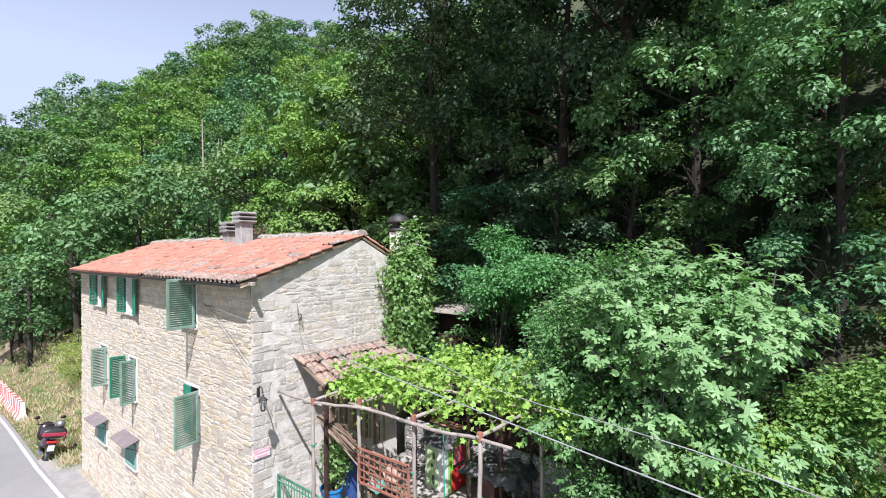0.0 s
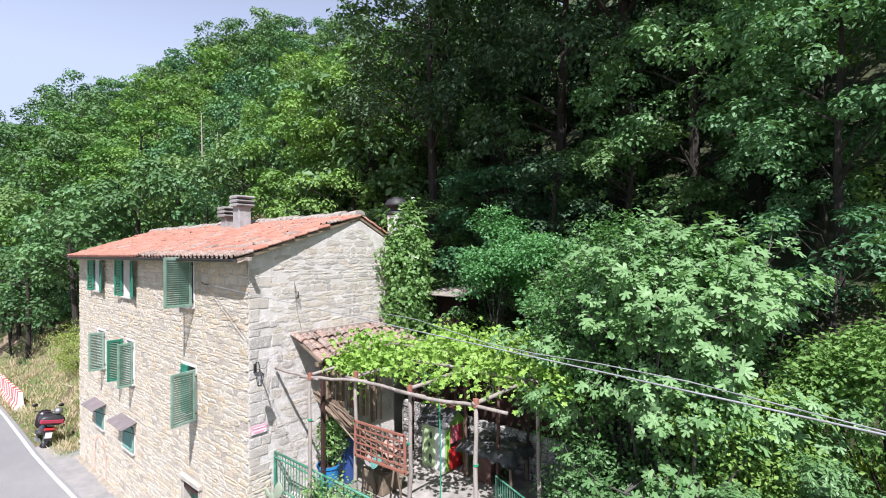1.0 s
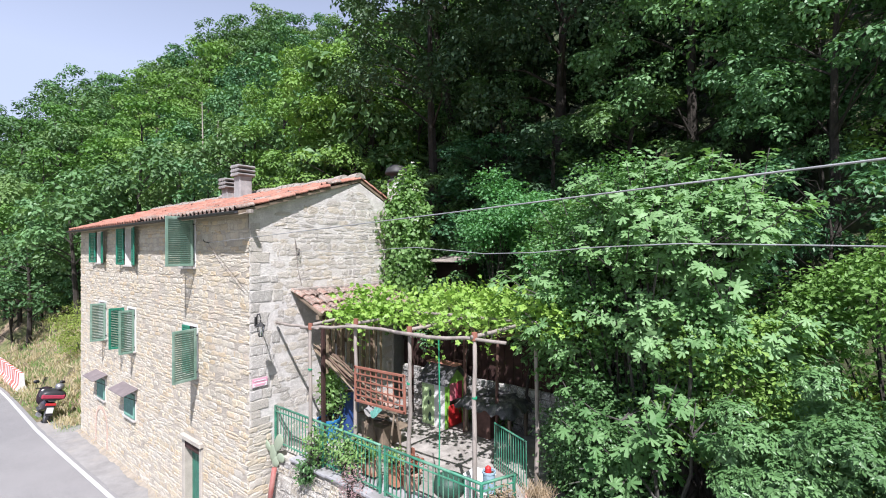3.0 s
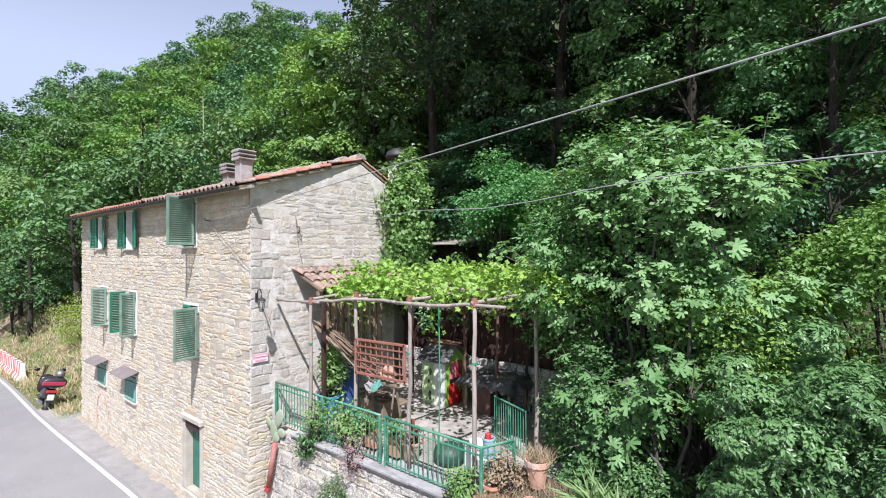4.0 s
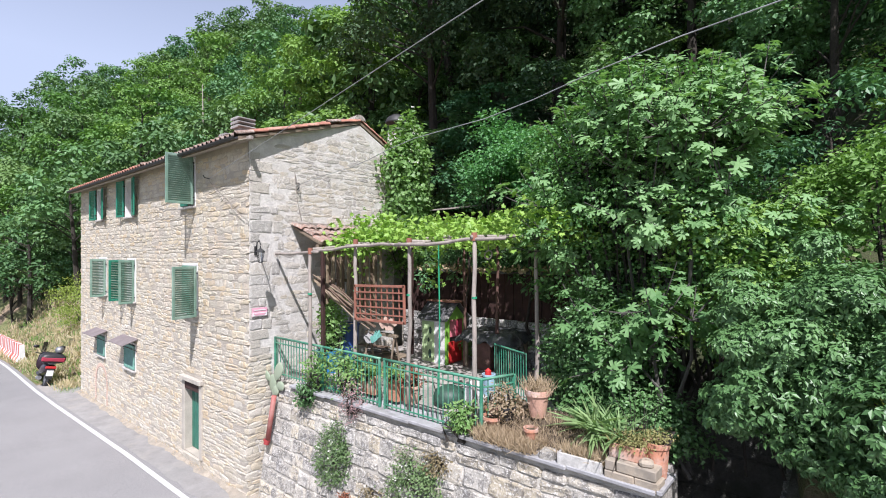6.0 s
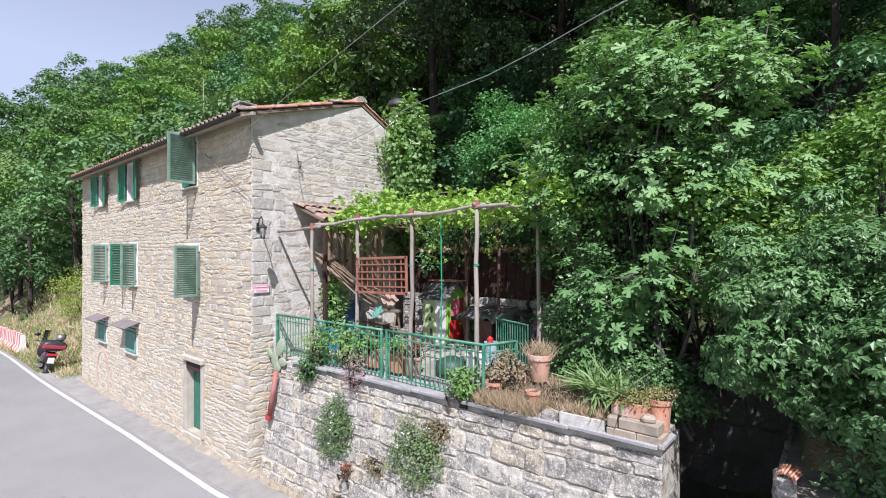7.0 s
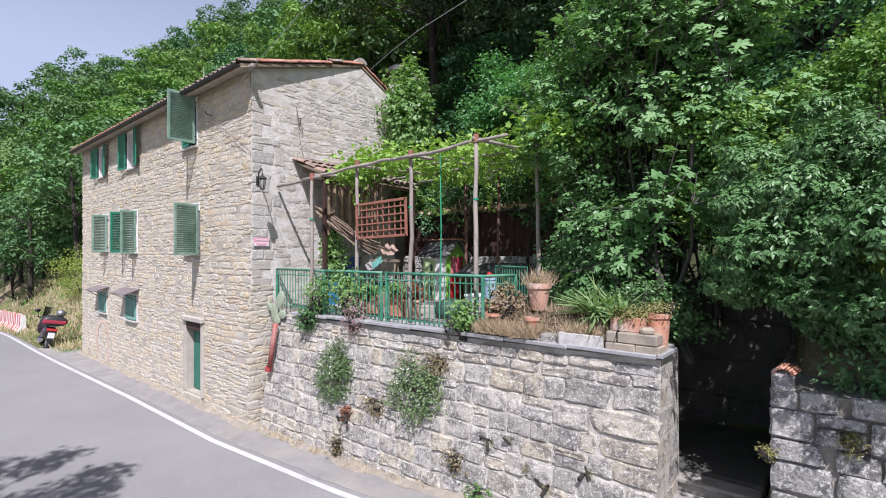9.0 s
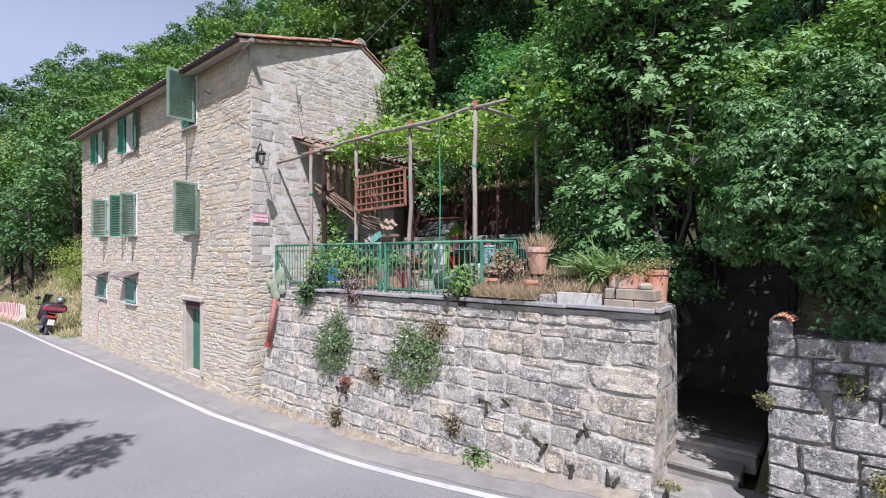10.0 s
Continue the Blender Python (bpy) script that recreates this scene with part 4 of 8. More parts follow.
while z < 7.3:
    h = min(r_.uniform(0.15, 0.3), 7.42 - z)
    wg = r_.uniform(0.36, 0.6) if long_ else r_.uniform(0.2, 0.34)
    long_ = not long_
    grey = 3.4 < z < 6.45
    y = 0.035
    for w in ((wg, r_.uniform(0.15, 0.3)) if grey and r_.random() < 0.6 else (wg,)):
        ob = new("quoin", (grey_mesh if grey else q_mesh)[r_.integers(4)])
        ob.parent = wall_gable
        ob.matrix_basis = Matrix.Translation((-0.021, y + w / 2, z + h / 2)) @ Matrix.Rotation(radians(90), 4, "Z") @ Matrix.Rotation(r_.normal() * 0.03, 4, "Y") @ Matrix.Diagonal((w - 0.012, 0.016 * r_.uniform(0.7, 1.2), h - 0.016, 1))
        y += w
    z += h
foot = courses(r_, 0.02, 0.55, -0.35, 2.9, 0.11, 0.2)
lay_joined("stonework", stones_f, foot, lambda u, v, x, y, z: np.stack([-0.02 - y, u + x, v + z], 1), M_facade_rest, wall_gable, 0.02, 0.009, r_)
stones_g = [stone_mesh("stone", M_gable_stone, 40 + i, 8, 0.34, 0.13, 0.56) for i in range(10)]
g_spots = []
for u, v, w, h in courses(r_, 0.03, 4.35, -0.3, 8.6, 0.13, 0.23, [(GDOOR[0] - 0.1, GDOOR[1] + 0.1, GDOOR[2], GDOOR[3] + 0.2)]):
    if v + h / 2 < gable_top(u + w / 2) - 0.12 and v + h / 2 < gable_top(u - w / 2) - 0.12 and r_.random() < (0.88 if v > 5.2 and u > 1.0 else 0.55) and u - w / 2 > 0.5:
        g_spots.append((u, v, w, h))
lay_joined("stonework", stones_g, g_spots, lambda u, v, x, y, z: np.stack([-0.022 - y, u + x, v + z], 1), M_gable_stone, wall_gable, 0.0098, 0.018, r_)

# shutters, frames, panes


def shutter(hinge_x, z0, z1, w, angle, mat, hinge_y=-0.02, flip=1):
    """A louvred leaf hung at hinge_x. angle: degrees by which it stands off the wall; flip -1 hangs it the other way."""
    h = z1 - z0
    g = Geo()
    st = 0.065
    g.box((st / 2, 0, h / 2), (st, 0.04, h), b=0.006)
    g.box((w - st / 2, 0, h / 2), (st, 0.04, h), b=0.006)
    g.box((w / 2, 0, st / 2), (w - 2 * st, 0.036, st), b=0.006)
    g.box((w / 2, 0, h - st / 2), (w - 2 * st, 0.036, st), b=0.006)
    ob = part("shutter", g, mat, house, "louvred shutter in faded green paint" if mat is M_shutter else "louvred shutter, deep green inner face")
    ob.matrix_basis = Matrix.Translation((hinge_x, hinge_y, z0)) @ Matrix.Rotation(radians(angle), 4, "Z")
    slat = Geo().box((0, 0, 0), (w - 2 * st + 0.01, 0.05, 0.009), m=Matrix.Rotation(radians(60), 4, "X")).mesh("slat", mat)
    n = int((h - 2 * st) / 0.052)
    for k in range(n):
        s = new("slat", slat)
        s.parent = ob
        s.location = (w / 2, 0, st + (k + 0.5) * (h - 2 * st) / n)
    pin = Geo()
    for zz in (0.18, h - 0.18):
        pin.box((0.0, 0.0, zz), (0.05, 0.055, 0.03), b=0.005)
    part("hinge", pin, M_iron, ob, "iron hinges")
    return ob


def window(hole, sill=True):
    a, b, c, d = hole
    g = Geo()
    y, t = 0.2, 0.055
    for cx, cz, sx, sz in (((a + b) / 2, c + t / 2, b - a, t), ((a + b) / 2, d - t / 2, b - a, t), (a + t / 2, (c + d) / 2, t, d - c - 2 * t), (b - t / 2, (c + d) / 2, t, d - c - 2 * t), ((a + b) / 2, (c + d) / 2, t * 1.2, d - c - 2 * t)):
        g.box((cx, y, cz), (sx, 0.06, sz), b=0.006)
    w = part("window", g, M_white, house, "white painted casement")
    for x0, x1 in ((a + t, (a + b) / 2 - t * 0.6), ((a + b) / 2 + t * 0.6, b - t)):
        p = part("pane", Geo().box(((x0 + x1) / 2, y, (c + d) / 2), (x1 - x0, 0.008, d - c - 2 * t)), M_glass, w)
        p.visible_shadow = False
    lin = Geo()
    for x0, x1, z0, z1 in ((a - 0.045, a + 0.004, c - 0.03, d + 0.03), (b - 0.004, b + 0.045, c - 0.03, d + 0.03), (a - 0.045, b + 0.045, d - 0.004, d + 0.06)):
        lin.box(((x0 + x1) / 2, 0.08, (z0 + z1) / 2), (x1 - x0, 0.17, z1 - z0), b=0.008)
    part("reveal", lin, M_white, w, "whitewashed reveal")
    if sill:
        part("sill", Geo().box(((a + b) / 2, 0.06, c - 0.035), (b - a + 0.14, 0.26, 0.06), b=0.012), M_concrete, w, "thin stone sill")


def glass_material():
    n = Nodes("window_glass")
    n.bsdf.inputs["Transmission Weight"].default_value = 1.0
    n.bsdf.inputs["IOR"].default_value = 1.45
    return n.done((0.85, 0.88, 0.9), 0.03)


M_glass = glass_material()
for h_ in WINDOWS + SMALL:
    window(h_)
# first floor
shutter(-10.0, 3.68, 5.0, 0.45, 264, M_shutter)
shutter(-8.05, 3.66, 4.98, 0.43, 268, M_shutter_in)
shutter(-7.1, 3.62, 4.98, 0.43, 272, M_shutter)
shutter(-2.5, 3.58, 4.86, 0.64, 284, M_shutter, hinge_y=-0.06)
shutter(-3.45, 3.6, 4.86, 0.42, 0, M_shutter_in)
# top floor
shutter(-11.1, 6.42, 7.52, 0.46, 190, M_shutter_in, hinge_y=-0.05)
shutter(-10.4, 6.42, 7.52, 0.48, 349, M_shutter_in, hinge_y=-0.05)
shutter(-8.0, 6.38, 7.56, 0.46, 190, M_shutter_in, hinge_y=-0.05)
shutter(-7.22, 6.38, 7.56, 0.48, 349, M_shutter_in, hinge_y=-0.05)
shutter(-2.68, 6.42, 7.66, 0.66, 272, M_shutter, hinge_y=-0.06)
shutter(-3.55, 6.42, 7.6, 0.4, 0, M_shutter_in)
# small ground-floor windows: closed pale shutters under sheet canopies
for (a, b, c, d) in SMALL:
    shutter(a + 0.02, c + 0.02, d - 0.02, b - a - 0.04, 0, M_shutter_pale, hinge_y=-0.02)
    can = thing("window_canopy", ((a + b) / 2, 0, d + 0.08), "small grey-brown sheet canopy over a ground-floor window", "canopy", "canopies over the small windows")
    w_ = b - a + 0.46
    m = Matrix.Translation((0, -0.2, 0.06)) @ Matrix.Rotation(radians(20), 4, "X")
    part("sheet", Geo().box((0, 0, 0), (w_, 0.46, 0.025), b=0.005, m=m), M_canopy, can)
    for sx in (-1, 1):
        part("bracket", Geo().tube([(sx * (w_ / 2 - 0.12), 0.02, -0.26), (sx * (w_ / 2 - 0.12), -0.36, -0.02)], 0.012, 6), M_iron, can)
# the door
dr = part("door", Geo().box((-2.95, 0.24, 0.92), (1.0, 0.05, 1.8), b=0.01), M_door, house, "narrow green plank door in a deep recess")
for k in range(5):
    part("plank", Geo().box((-3.35 + k * 0.2, 0.21, 0.92), (0.185, 0.02, 1.74), b=0.006), M_door, dr)
part("handle", Geo().tube([(-2.62, 0.18, 0.9), (-2.62, 0.18, 1.02)], 0.014, 8), M_metal, dr, "small metal handle")
# added board, dark in place of the shadow that the lintel throws
part("lintel_shade_board", Geo().box((-2.92, 0.1, 1.74), (0.9, 0.2, 0.2), b=0.01), M_board_dark, house, "added dark board standing in for the shade under the door lintel")
part("lintel", Geo().box((-2.9, 0.05, 1.93), (1.2, 0.26, 0.13), b=0.02), M_quoin, house, "projecting stone lintel over the door")
part("jamb", Geo().box((-3.47, 0.16, 0.92), (0.18, 0.32, 1.84), b=0.01), M_plaster, house, "pale plastered jamb")
part("jamb", Geo().box((-2.40, 0.16, 0.92), (0.14, 0.36, 1.84), b=0.01), M_plaster, house, "pale plastered jamb")
part("doorstep", Geo().box((-2.95, 0.16, -0.12), (1.0, 0.36, 0.2), b=0.02), M_facade_stone, house, "worn stone doorstep")

# ---------------------------------------------------------------- retaining walls, coping, stairs


def face_y(x, z):
    """The battered face of the terrace wall."""
    return 0.13 + 0.155 * z + 0.02 * max(0.0, x - 5.2)


WX0, WX1 = 0.16, 8.31
COPE = 2.26


def cope_z(x):
    return COPE + 0.012 * x


retaining = tagged(new("wall_terrace"), "tall retaining wall of large weathered grey stone blocks", "wall", kind="structure")
core = Geo()
cv = []
cols = np.linspace(WX0, WX1, 18)
for x in cols:
    for z in (-0.5, cope_z(x)):
        cv.append((x, face_y(x, z) + 0.016, z))
    cv.append((x, 1.0, cope_z(x)))
core.add(cv, [(i * 3, i * 3 + 3, i * 3 + 4, i * 3 + 1) for i in range(17)] + [(i * 3 + 1, i * 3 + 4, i * 3 + 5, i * 3 + 2) for i in range(17)])
# the return face beside the stairs
PIER = 1.4
core.add([(WX1 - 0.02, face_y(WX1, -0.5) + 0.03, -0.5), (WX1 - 0.02, PIER, -0.5), (WX1 - 0.02, PIER, 2.36), (WX1 - 0.02, face_y(WX1, 2.3) + 0.03, 2.36)], [(0, 1, 2, 3)])
core.add([(WX1 - 0.02, PIER, -0.5), (7.7, PIER, -0.5), (7.7, PIER, 2.36), (WX1 - 0.02, PIER, 2.36)], [(0, 1, 2, 3)])
core.add([(7.7, PIER, -0.5), (7.7, 4.6, -0.5), (7.7, 4.6, 2.36), (7.7, PIER, 2.36)], [(0, 1, 2, 3)])
part("core", core, M_wall_mortar, retaining, "pale crumbling mortar in the joints")
w_mesh = [stone_mesh("block", M_wall_stone, 80 + i, 10, 0.17, 0.06, 0.8).mesh("block", M_wall_stone) for i in range(12)]
r_ = np.random.default_rng(23)
z = -0.25
while z < 2.2:
    top = z > 1.75
    h = min(r_.uniform(0.12, 0.18) if top else r_.uniform(0.2, 0.31), 2.26 - z)
    if h < 0.09:
        break
    x = WX0 + 0.02
    while x < WX1 - 0.06:
        w = r_.uniform(0.24, 0.62) * (0.75 if x < 3.5 else 1.0)
        if WX1 - x - w < 0.24:
            w = WX1 - x
        zc = z + h / 2 + 0.012 * x + 0.035 * noise.noise((x * 0.7, z * 2, 4))
        # now and then two small stones fill one place
        rows2 = [(zc, h)] if r_.random() > 0.12 or h < 0.22 else [(zc - h * 0.2, h * 0.6), (zc + h * 0.3, h * 0.4)]
        for zb, hb in rows2:
            ob = new("block", w_mesh[r_.integers(12)])
            ob.parent = retaining
            ob.matrix_basis = Matrix.Translation((x + w / 2, face_y(x + w / 2, zb) + 0.052, zb + r_.normal() * 0.008)) @ Matrix.Rotation(-0.155, 4, "X") @ Matrix.Rotation(r_.normal() * 0.018, 4, "Y") @ Matrix.Diagonal((w - 0.01, 0.06 * r_.uniform(0.85, 1.2), hb - 0.008, 1))
        x += w
    z += h
# return face blocks
z = -0.2
while z < 2.3:
    h = min(r_.uniform(0.22, 0.4), 2.34 - z)
    y = face_y(WX1, z) + 0.04
    while y < PIER - 0.1:
        w = min(r_.uniform(0.35, 0.7), PIER - y)
        ob = new("block", w_mesh[r_.integers(12)])
        ob.parent = retaining
        ob.matrix_basis = Matrix.Translation((WX1 - 0.04, y + w / 2, z + h / 2)) @ Matrix.Rotation(radians(90), 4, "Z") @ Matrix.Diagonal((w - 0.02, 0.026 * r_.uniform(0.7, 1.2), h - 0.02, 1))
        y += w
    z += h
x = 0.9
while x < WX1:
    w = min(r_.uniform(0.8, 1.3), WX1 + 0.05 - x)
    g = Geo().box((0, 0, 0), (w - 0.008, 0.62, 0.055), b=0.01)
    ob = new("coping_slab", g.mesh("coping_slab", M_coping))
    ob.parent = retaining
    ob.location = (x + w / 2, face_y(x, 2.3) + 0.24, cope_z(x + w / 2) + 0.058 + r_.normal() * 0.004)
    ob.rotation_euler.x = r_.normal() * 0.012
    x += w
# terrace floor
floor_t = Geo().box((3.86, 2.85, 2.33), (7.66, 3.7, 0.24), b=0.01)
floor_t.box((7.95, 1.17, 2.32), (0.6, 0.42, 0.22))
solid("terrace_floor", floor_t, M_terrace, "grey paved terrace with fallen leaves", "terrace", kind="structure")

# wall on the other side of the stairs
right_wall = tagged(new("wall_right"), "dark mossy retaining wall of large stone blocks beside the steps", "wall", kind="structure")
RX0, RX1 = 9.34, 14.5


def right_y(x, z):
    return 0.43 + 0.05 * z - 0.03 * (x - RX0)


core = Geo()
core.add([(RX0 + 0.03, right_y(RX0, 0) + 0.05, 0), (RX1, right_y(RX1, 0) + 0.05, 0), (RX1, right_y(RX1, 2.3) + 0.05, 2.35), (RX0 + 0.03, right_y(RX0, 2.3) + 0.05, 2.22), (RX0 + 0.03, 3.8, 0), (RX0 + 0.03, 3.8, 2.22), (RX1, 1.3, 2.35)],
         [(0, 1, 2, 3), (4, 0, 3, 5), (3, 2, 6, 5)])
part("core", core, M_wall_joint, right_wall, "earth-filled joints")
s_mesh = [stone_mesh("block", M_shade_stone, 120 + i, 10, 0.13, 0.035, 0.86).mesh("block", M_shade_stone) for i in range(8)]
z = 0.2
while z < 2.2:
    h = min(r_.uniform(0.17, 0.33), 2.26 - z)
    if h < 0.1:
        break
    x = RX0
    while x < RX1:
        w = r_.uniform(0.24, 0.62)
        rows2 = [(z + h / 2, h)] if r_.random() > 0.2 or h < 0.24 else [(z + h * 0.3, h * 0.6), (z + h * 0.8, h * 0.4)]
        for zb, hb in rows2:
            zz = zb + 0.02 * (x - RX0) + 0.03 * noise.noise((x * 0.9, zb * 2, 9))
            ob = new("block", s_mesh[r_.integers(8)])
            ob.parent = right_wall
            ob.matrix_basis = Matrix.Translation((x + w / 2, right_y(x + w / 2, zb) + 0.07, zz)) @ Matrix.Rotation(-0.05, 4, "X") @ Matrix.Rotation(r_.normal() * 0.03, 4, "Y") @ Matrix.Diagonal((w - 0.024, 0.07 * r_.uniform(0.75, 1.2), hb - 0.018, 1))
        x += w + (0.07 if r_.random() < 0.15 else 0.0)
    y = right_y(RX0, z) + 0.1
    while y < 3.5:
        w = r_.uniform(0.35, 0.7)
        ob = new("block", s_mesh[r_.integers(8)])
        ob.parent = right_wall
        ob.matrix_basis = Matrix.Translation((RX0 + 0.06, y + w / 2, z + h / 2)) @ Matrix.Rotation(radians(-90), 4, "Z") @ Matrix.Diagonal((w - 0.03, 0.06, h - 0.03, 1))
        y += w
    z += h
tg = Geo()
for k in range(9):
    a = math.pi * k / 8
    tg.tube([(9.46 - 0.075 * math.cos(a), 0.5, 2.405 + 0.05 * math.sin(a)), (9.5 - 0.09 * math.cos(a), 0.76, 2.41 + 0.055 * math.sin(a))], 0.012, 6)
solid("roof_tile", tg, M_terracotta, "broken terracotta tile lying on a wall end", "tile", smooth=True)
solid("stone", Geo().box((9.45, 0.64, 2.31), (0.19, 0.28, 0.19), rz=6, b=0.03), M_shade_stone, "squared stone on top of a wall end", "stone")
# end wall and landing: the passage's shade is put into their colour
end_wall = tagged(new("wall_stair_end"), "rendered wall at the back of the steps, passage shade in its colour", "wall", kind="structure")
part("core", Geo().box((8.45, 3.75, 1.4), (1.9, 0.2, 3.0)), M_shade_render, end_wall)
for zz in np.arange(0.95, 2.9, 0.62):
    part("slab", Geo().box((8.5 + r_.normal() * 0.05, 3.64, zz), (1.6, 0.05, 0.59), b=0.02), M_shade_render, end_wall)
solid("landing", Geo().box((8.45, 2.65, 0.72), (1.5, 2.2, 0.16), b=0.02), M_shade_render, "landing above the steps, passage shade in its colour", "landing", kind="structure")
steps = thing("steps", (8.74, 0.6, 0.3), "worn stone steps climbing between two walls", "steps")
for k, (x, y, w, d, top) in enumerate(((0.0, 0.06, 1.06, 0.5, 0.12), (-0.09, 0.5, 0.8, 0.42, 0.29), (-0.04, 0.9, 0.94, 0.42, 0.45))):
    g = Geo().box((x, y, top - 0.03), (w, d, 0.06), b=0.014).box((x, y + 0.02, top - 0.16), (w - 0.05, d - 0.04, 0.2))
    part("step", g, M_step, steps)

# ---------------------------------------------------------------- vegetation


def crown_mesh(name, seed, rx, rz, zc, clusters, per, size, shape, mat, spread=0.15, bough=0.28):
    """A crown of boughs, each a heap of leafy domes, with gaps of shade between them."""
    r = np.random.default_rng(seed)
    lobes = max(8, clusters // 9)
    ld = spaced(r, lobes)
    lc = ld * r.uniform(0.5, 0.86, (lobes, 1)) * np.array([rx, rx, rz])
    lr = rx * bough * r.uniform(0.72, 1.3, lobes)
    which = np.arange(clusters) % lobes
    d = unit(r.normal(size=(clusters, 3)) + ld[which] * 0.75 + np.array([0, 0, 0.55]))
    c = lc[which] + d * (lr[which] * r.uniform(0.6, 1.05, clusters))[:, None] * np.array([1, 1, 0.72])
    c[:, 2] += zc
    v, t = puffs(r, c, d * 0.6 + np.array([0, 0, 0.6]), spread * rx * r.uniform(0.65, 1.35, clusters), per, size, shape)
    return fast_mesh(name, v, t, mat), c


def trunk_geo(seed, height, radius, tips, lean=0.3, limbs=14):
    """A tapered, slightly bent trunk with limbs that reach out to some of the sprays."""
    r = np.random.default_rng(seed)
    g = Geo()
    pts, n = [], 6
    bend = r.normal(size=2) * lean
    for k in range(n):
        f = k / (n - 1)
        pts.append(Vector((bend[0] * f * f + r.normal() * 0.03, bend[1] * f * f + r.normal() * 0.03, height * f - 0.4)))
    g.tube(pts, [radius * (1 - 0.75 * k / (n - 1)) for k in range(n)], 8)
    if len(tips):
        for i in r.choice(len(tips), min(limbs, len(tips)), replace=False):
            tip = Vector(tips[i])
            f = min(0.95, max(0.25, (tip.z - 0.3 * tip.xy.length) / height))
            k = min(n - 2, int(f * (n - 1)))
            root = pts[k].lerp(pts[k + 1], f * (n - 1) - k)
            mid = root.lerp(tip, 0.5) + Vector((r.normal() * 0.15, r.normal() * 0.15, 0.2))
            rr = radius * 0.32 * (1 - 0.5 * f)
            g.tube([root, mid, tip], [rr, rr * 0.6, rr * 0.2], 5, cap=False)
    return g


def tree(name, at, seed, height, rx, rz, zc, clusters, per, size, shape, mat, label, bark=None, group="", turn=0.0, radius=None, spread=0.15, limbs=14, category="tree", shift=(0, 0, 0), bough=0.28):
    t = thing(name, at, label, category, group)
    me, c = crown_mesh("crown", seed, rx, rz, zc, clusters, per, size, shape, mat, spread, bough)
    part("trunk", trunk_geo(seed + 1, height * 0.8, radius or height * 0.02, c + np.array(shift), limbs=limbs), bark or M_bark, t)
    part("crown", me, None, t).location = shift
    t.rotation_euler.z = turn
    return t


def gz(x, y):
    return float(ground_z(np.array([x]), np.array([y]))[0])


# prototypes of the wood, at places of their own on the slope
WOOD = "trees of the wooded hillside"
kinds = [
    dict(height=10, rx=3.4, rz=4.9, zc=4.9, clusters=100, per=26, size=0.33, spread=0.2, bough=0.36, shape="kite", mat=M_leaf_oak, label="leafy oak in full summer leaf on the hillside"),
    dict(height=11, rx=3.1, rz=5.4, zc=5.4, clusters=100, per=26, size=0.33, spread=0.2, bough=0.36, shape="kite", mat=M_leaf_oak, label="tall dark-leaved oak on the wooded slope"),
    dict(height=9, rx=3.3, rz=4.4, zc=4.4, clusters=100, per=26, size=0.31, spread=0.2, bough=0.36, shape="kite", mat=M_leaf_light, label="light green locust tree on the wooded slope"),
    dict(height=10, rx=3.0, rz=5.0, zc=5.0, clusters=100, per=26, size=0.32, spread=0.2, bough=0.36, shape="kite", mat=M_leaf_cool, label="cool green leafy tree on the wooded slope"),
    dict(height=7, rx=2.8, rz=3.6, zc=3.5, clusters=100, per=26, size=0.27, spread=0.19, bough=0.36, shape="kite", mat=M_leaf_light, label="young light green tree at the wood's edge"),
]
sites = []
r_ = np.random.default_rng(5)


def far_enough(x, y, d):
    return all((x - a) ** 2 + (y - b) ** 2 > d * d for a, b in sites)


tries = 0
while len(sites) < 150 and tries < 16000:
    tries += 1
    x = -100 + 112 * r_.random() ** 0.75
    y = 1 + r_.random() ** 1.4 * 49
    # keep to what the slope shows between the road and the skyline
    if y < (3 if x > -33 else 1.2) or (x > -15.5 and y < 9.2) or y > 12 + max(0, -x) * 0.42 + 10:
        continue
    if x > -5 or (-24 < x < -14 and y < 6):
        continue
    if not far_enough(x, y, 2.3 + 0.022 * max(0, -x)):
        continue
    sites.append((x, y))
protos = {}
for i, (x, y) in enumerate(sites):
    k = int(r_.integers(len(kinds)))
    if x > -20 and k in (2, 4) and r_.random() < 0.7:
        k = 1
    s = r_.uniform(0.75, 1.2) * (1.35 if x < -50 else 1.0)
    m = Matrix.Translation((x, y, gz(x, y) - 0.2)) @ Matrix.Rotation(r_.uniform(0, 6.28), 4, "Z") @ Matrix.Diagonal((s, s, s * r_.uniform(0.9, 1.15), 1))
    if k not in protos:
        protos[k] = tree("tree", (0, 0, 0), 300 + k * 7, group=WOOD, **kinds[k])
        protos[k].matrix_basis = m
    else:
        src = protos[k]
        keep = src.matrix_basis.copy()
        src.matrix_basis = Matrix()
        c = copy_thing(src, m)
        src.matrix_basis = keep

# big trees close behind the house and terrace
BIG = "tall trees behind the house"
# these first two oaks have the shade of the wood in their leaf colour
tree("tree", (-2.6, 9.2, gz(-2.6, 9.2)), 401, 15, 4.3, 5.8, 8.2, 300, 56, 0.165, "kite", M_leaf_oak_shade, "tall oak leaning over the house roof, wood shade in its leaf colour", group=BIG, radius=0.26, spread=0.1)
tree("tree", (2.4, 10.2, gz(2.4, 10.2)), 402, 15, 4.3, 6.0, 7.4, 300, 56, 0.165, "kite", M_leaf_oak_shade, "tall oak on the slope above the terrace, wood shade in its leaf colour", group=BIG, radius=0.28, spread=0.1)
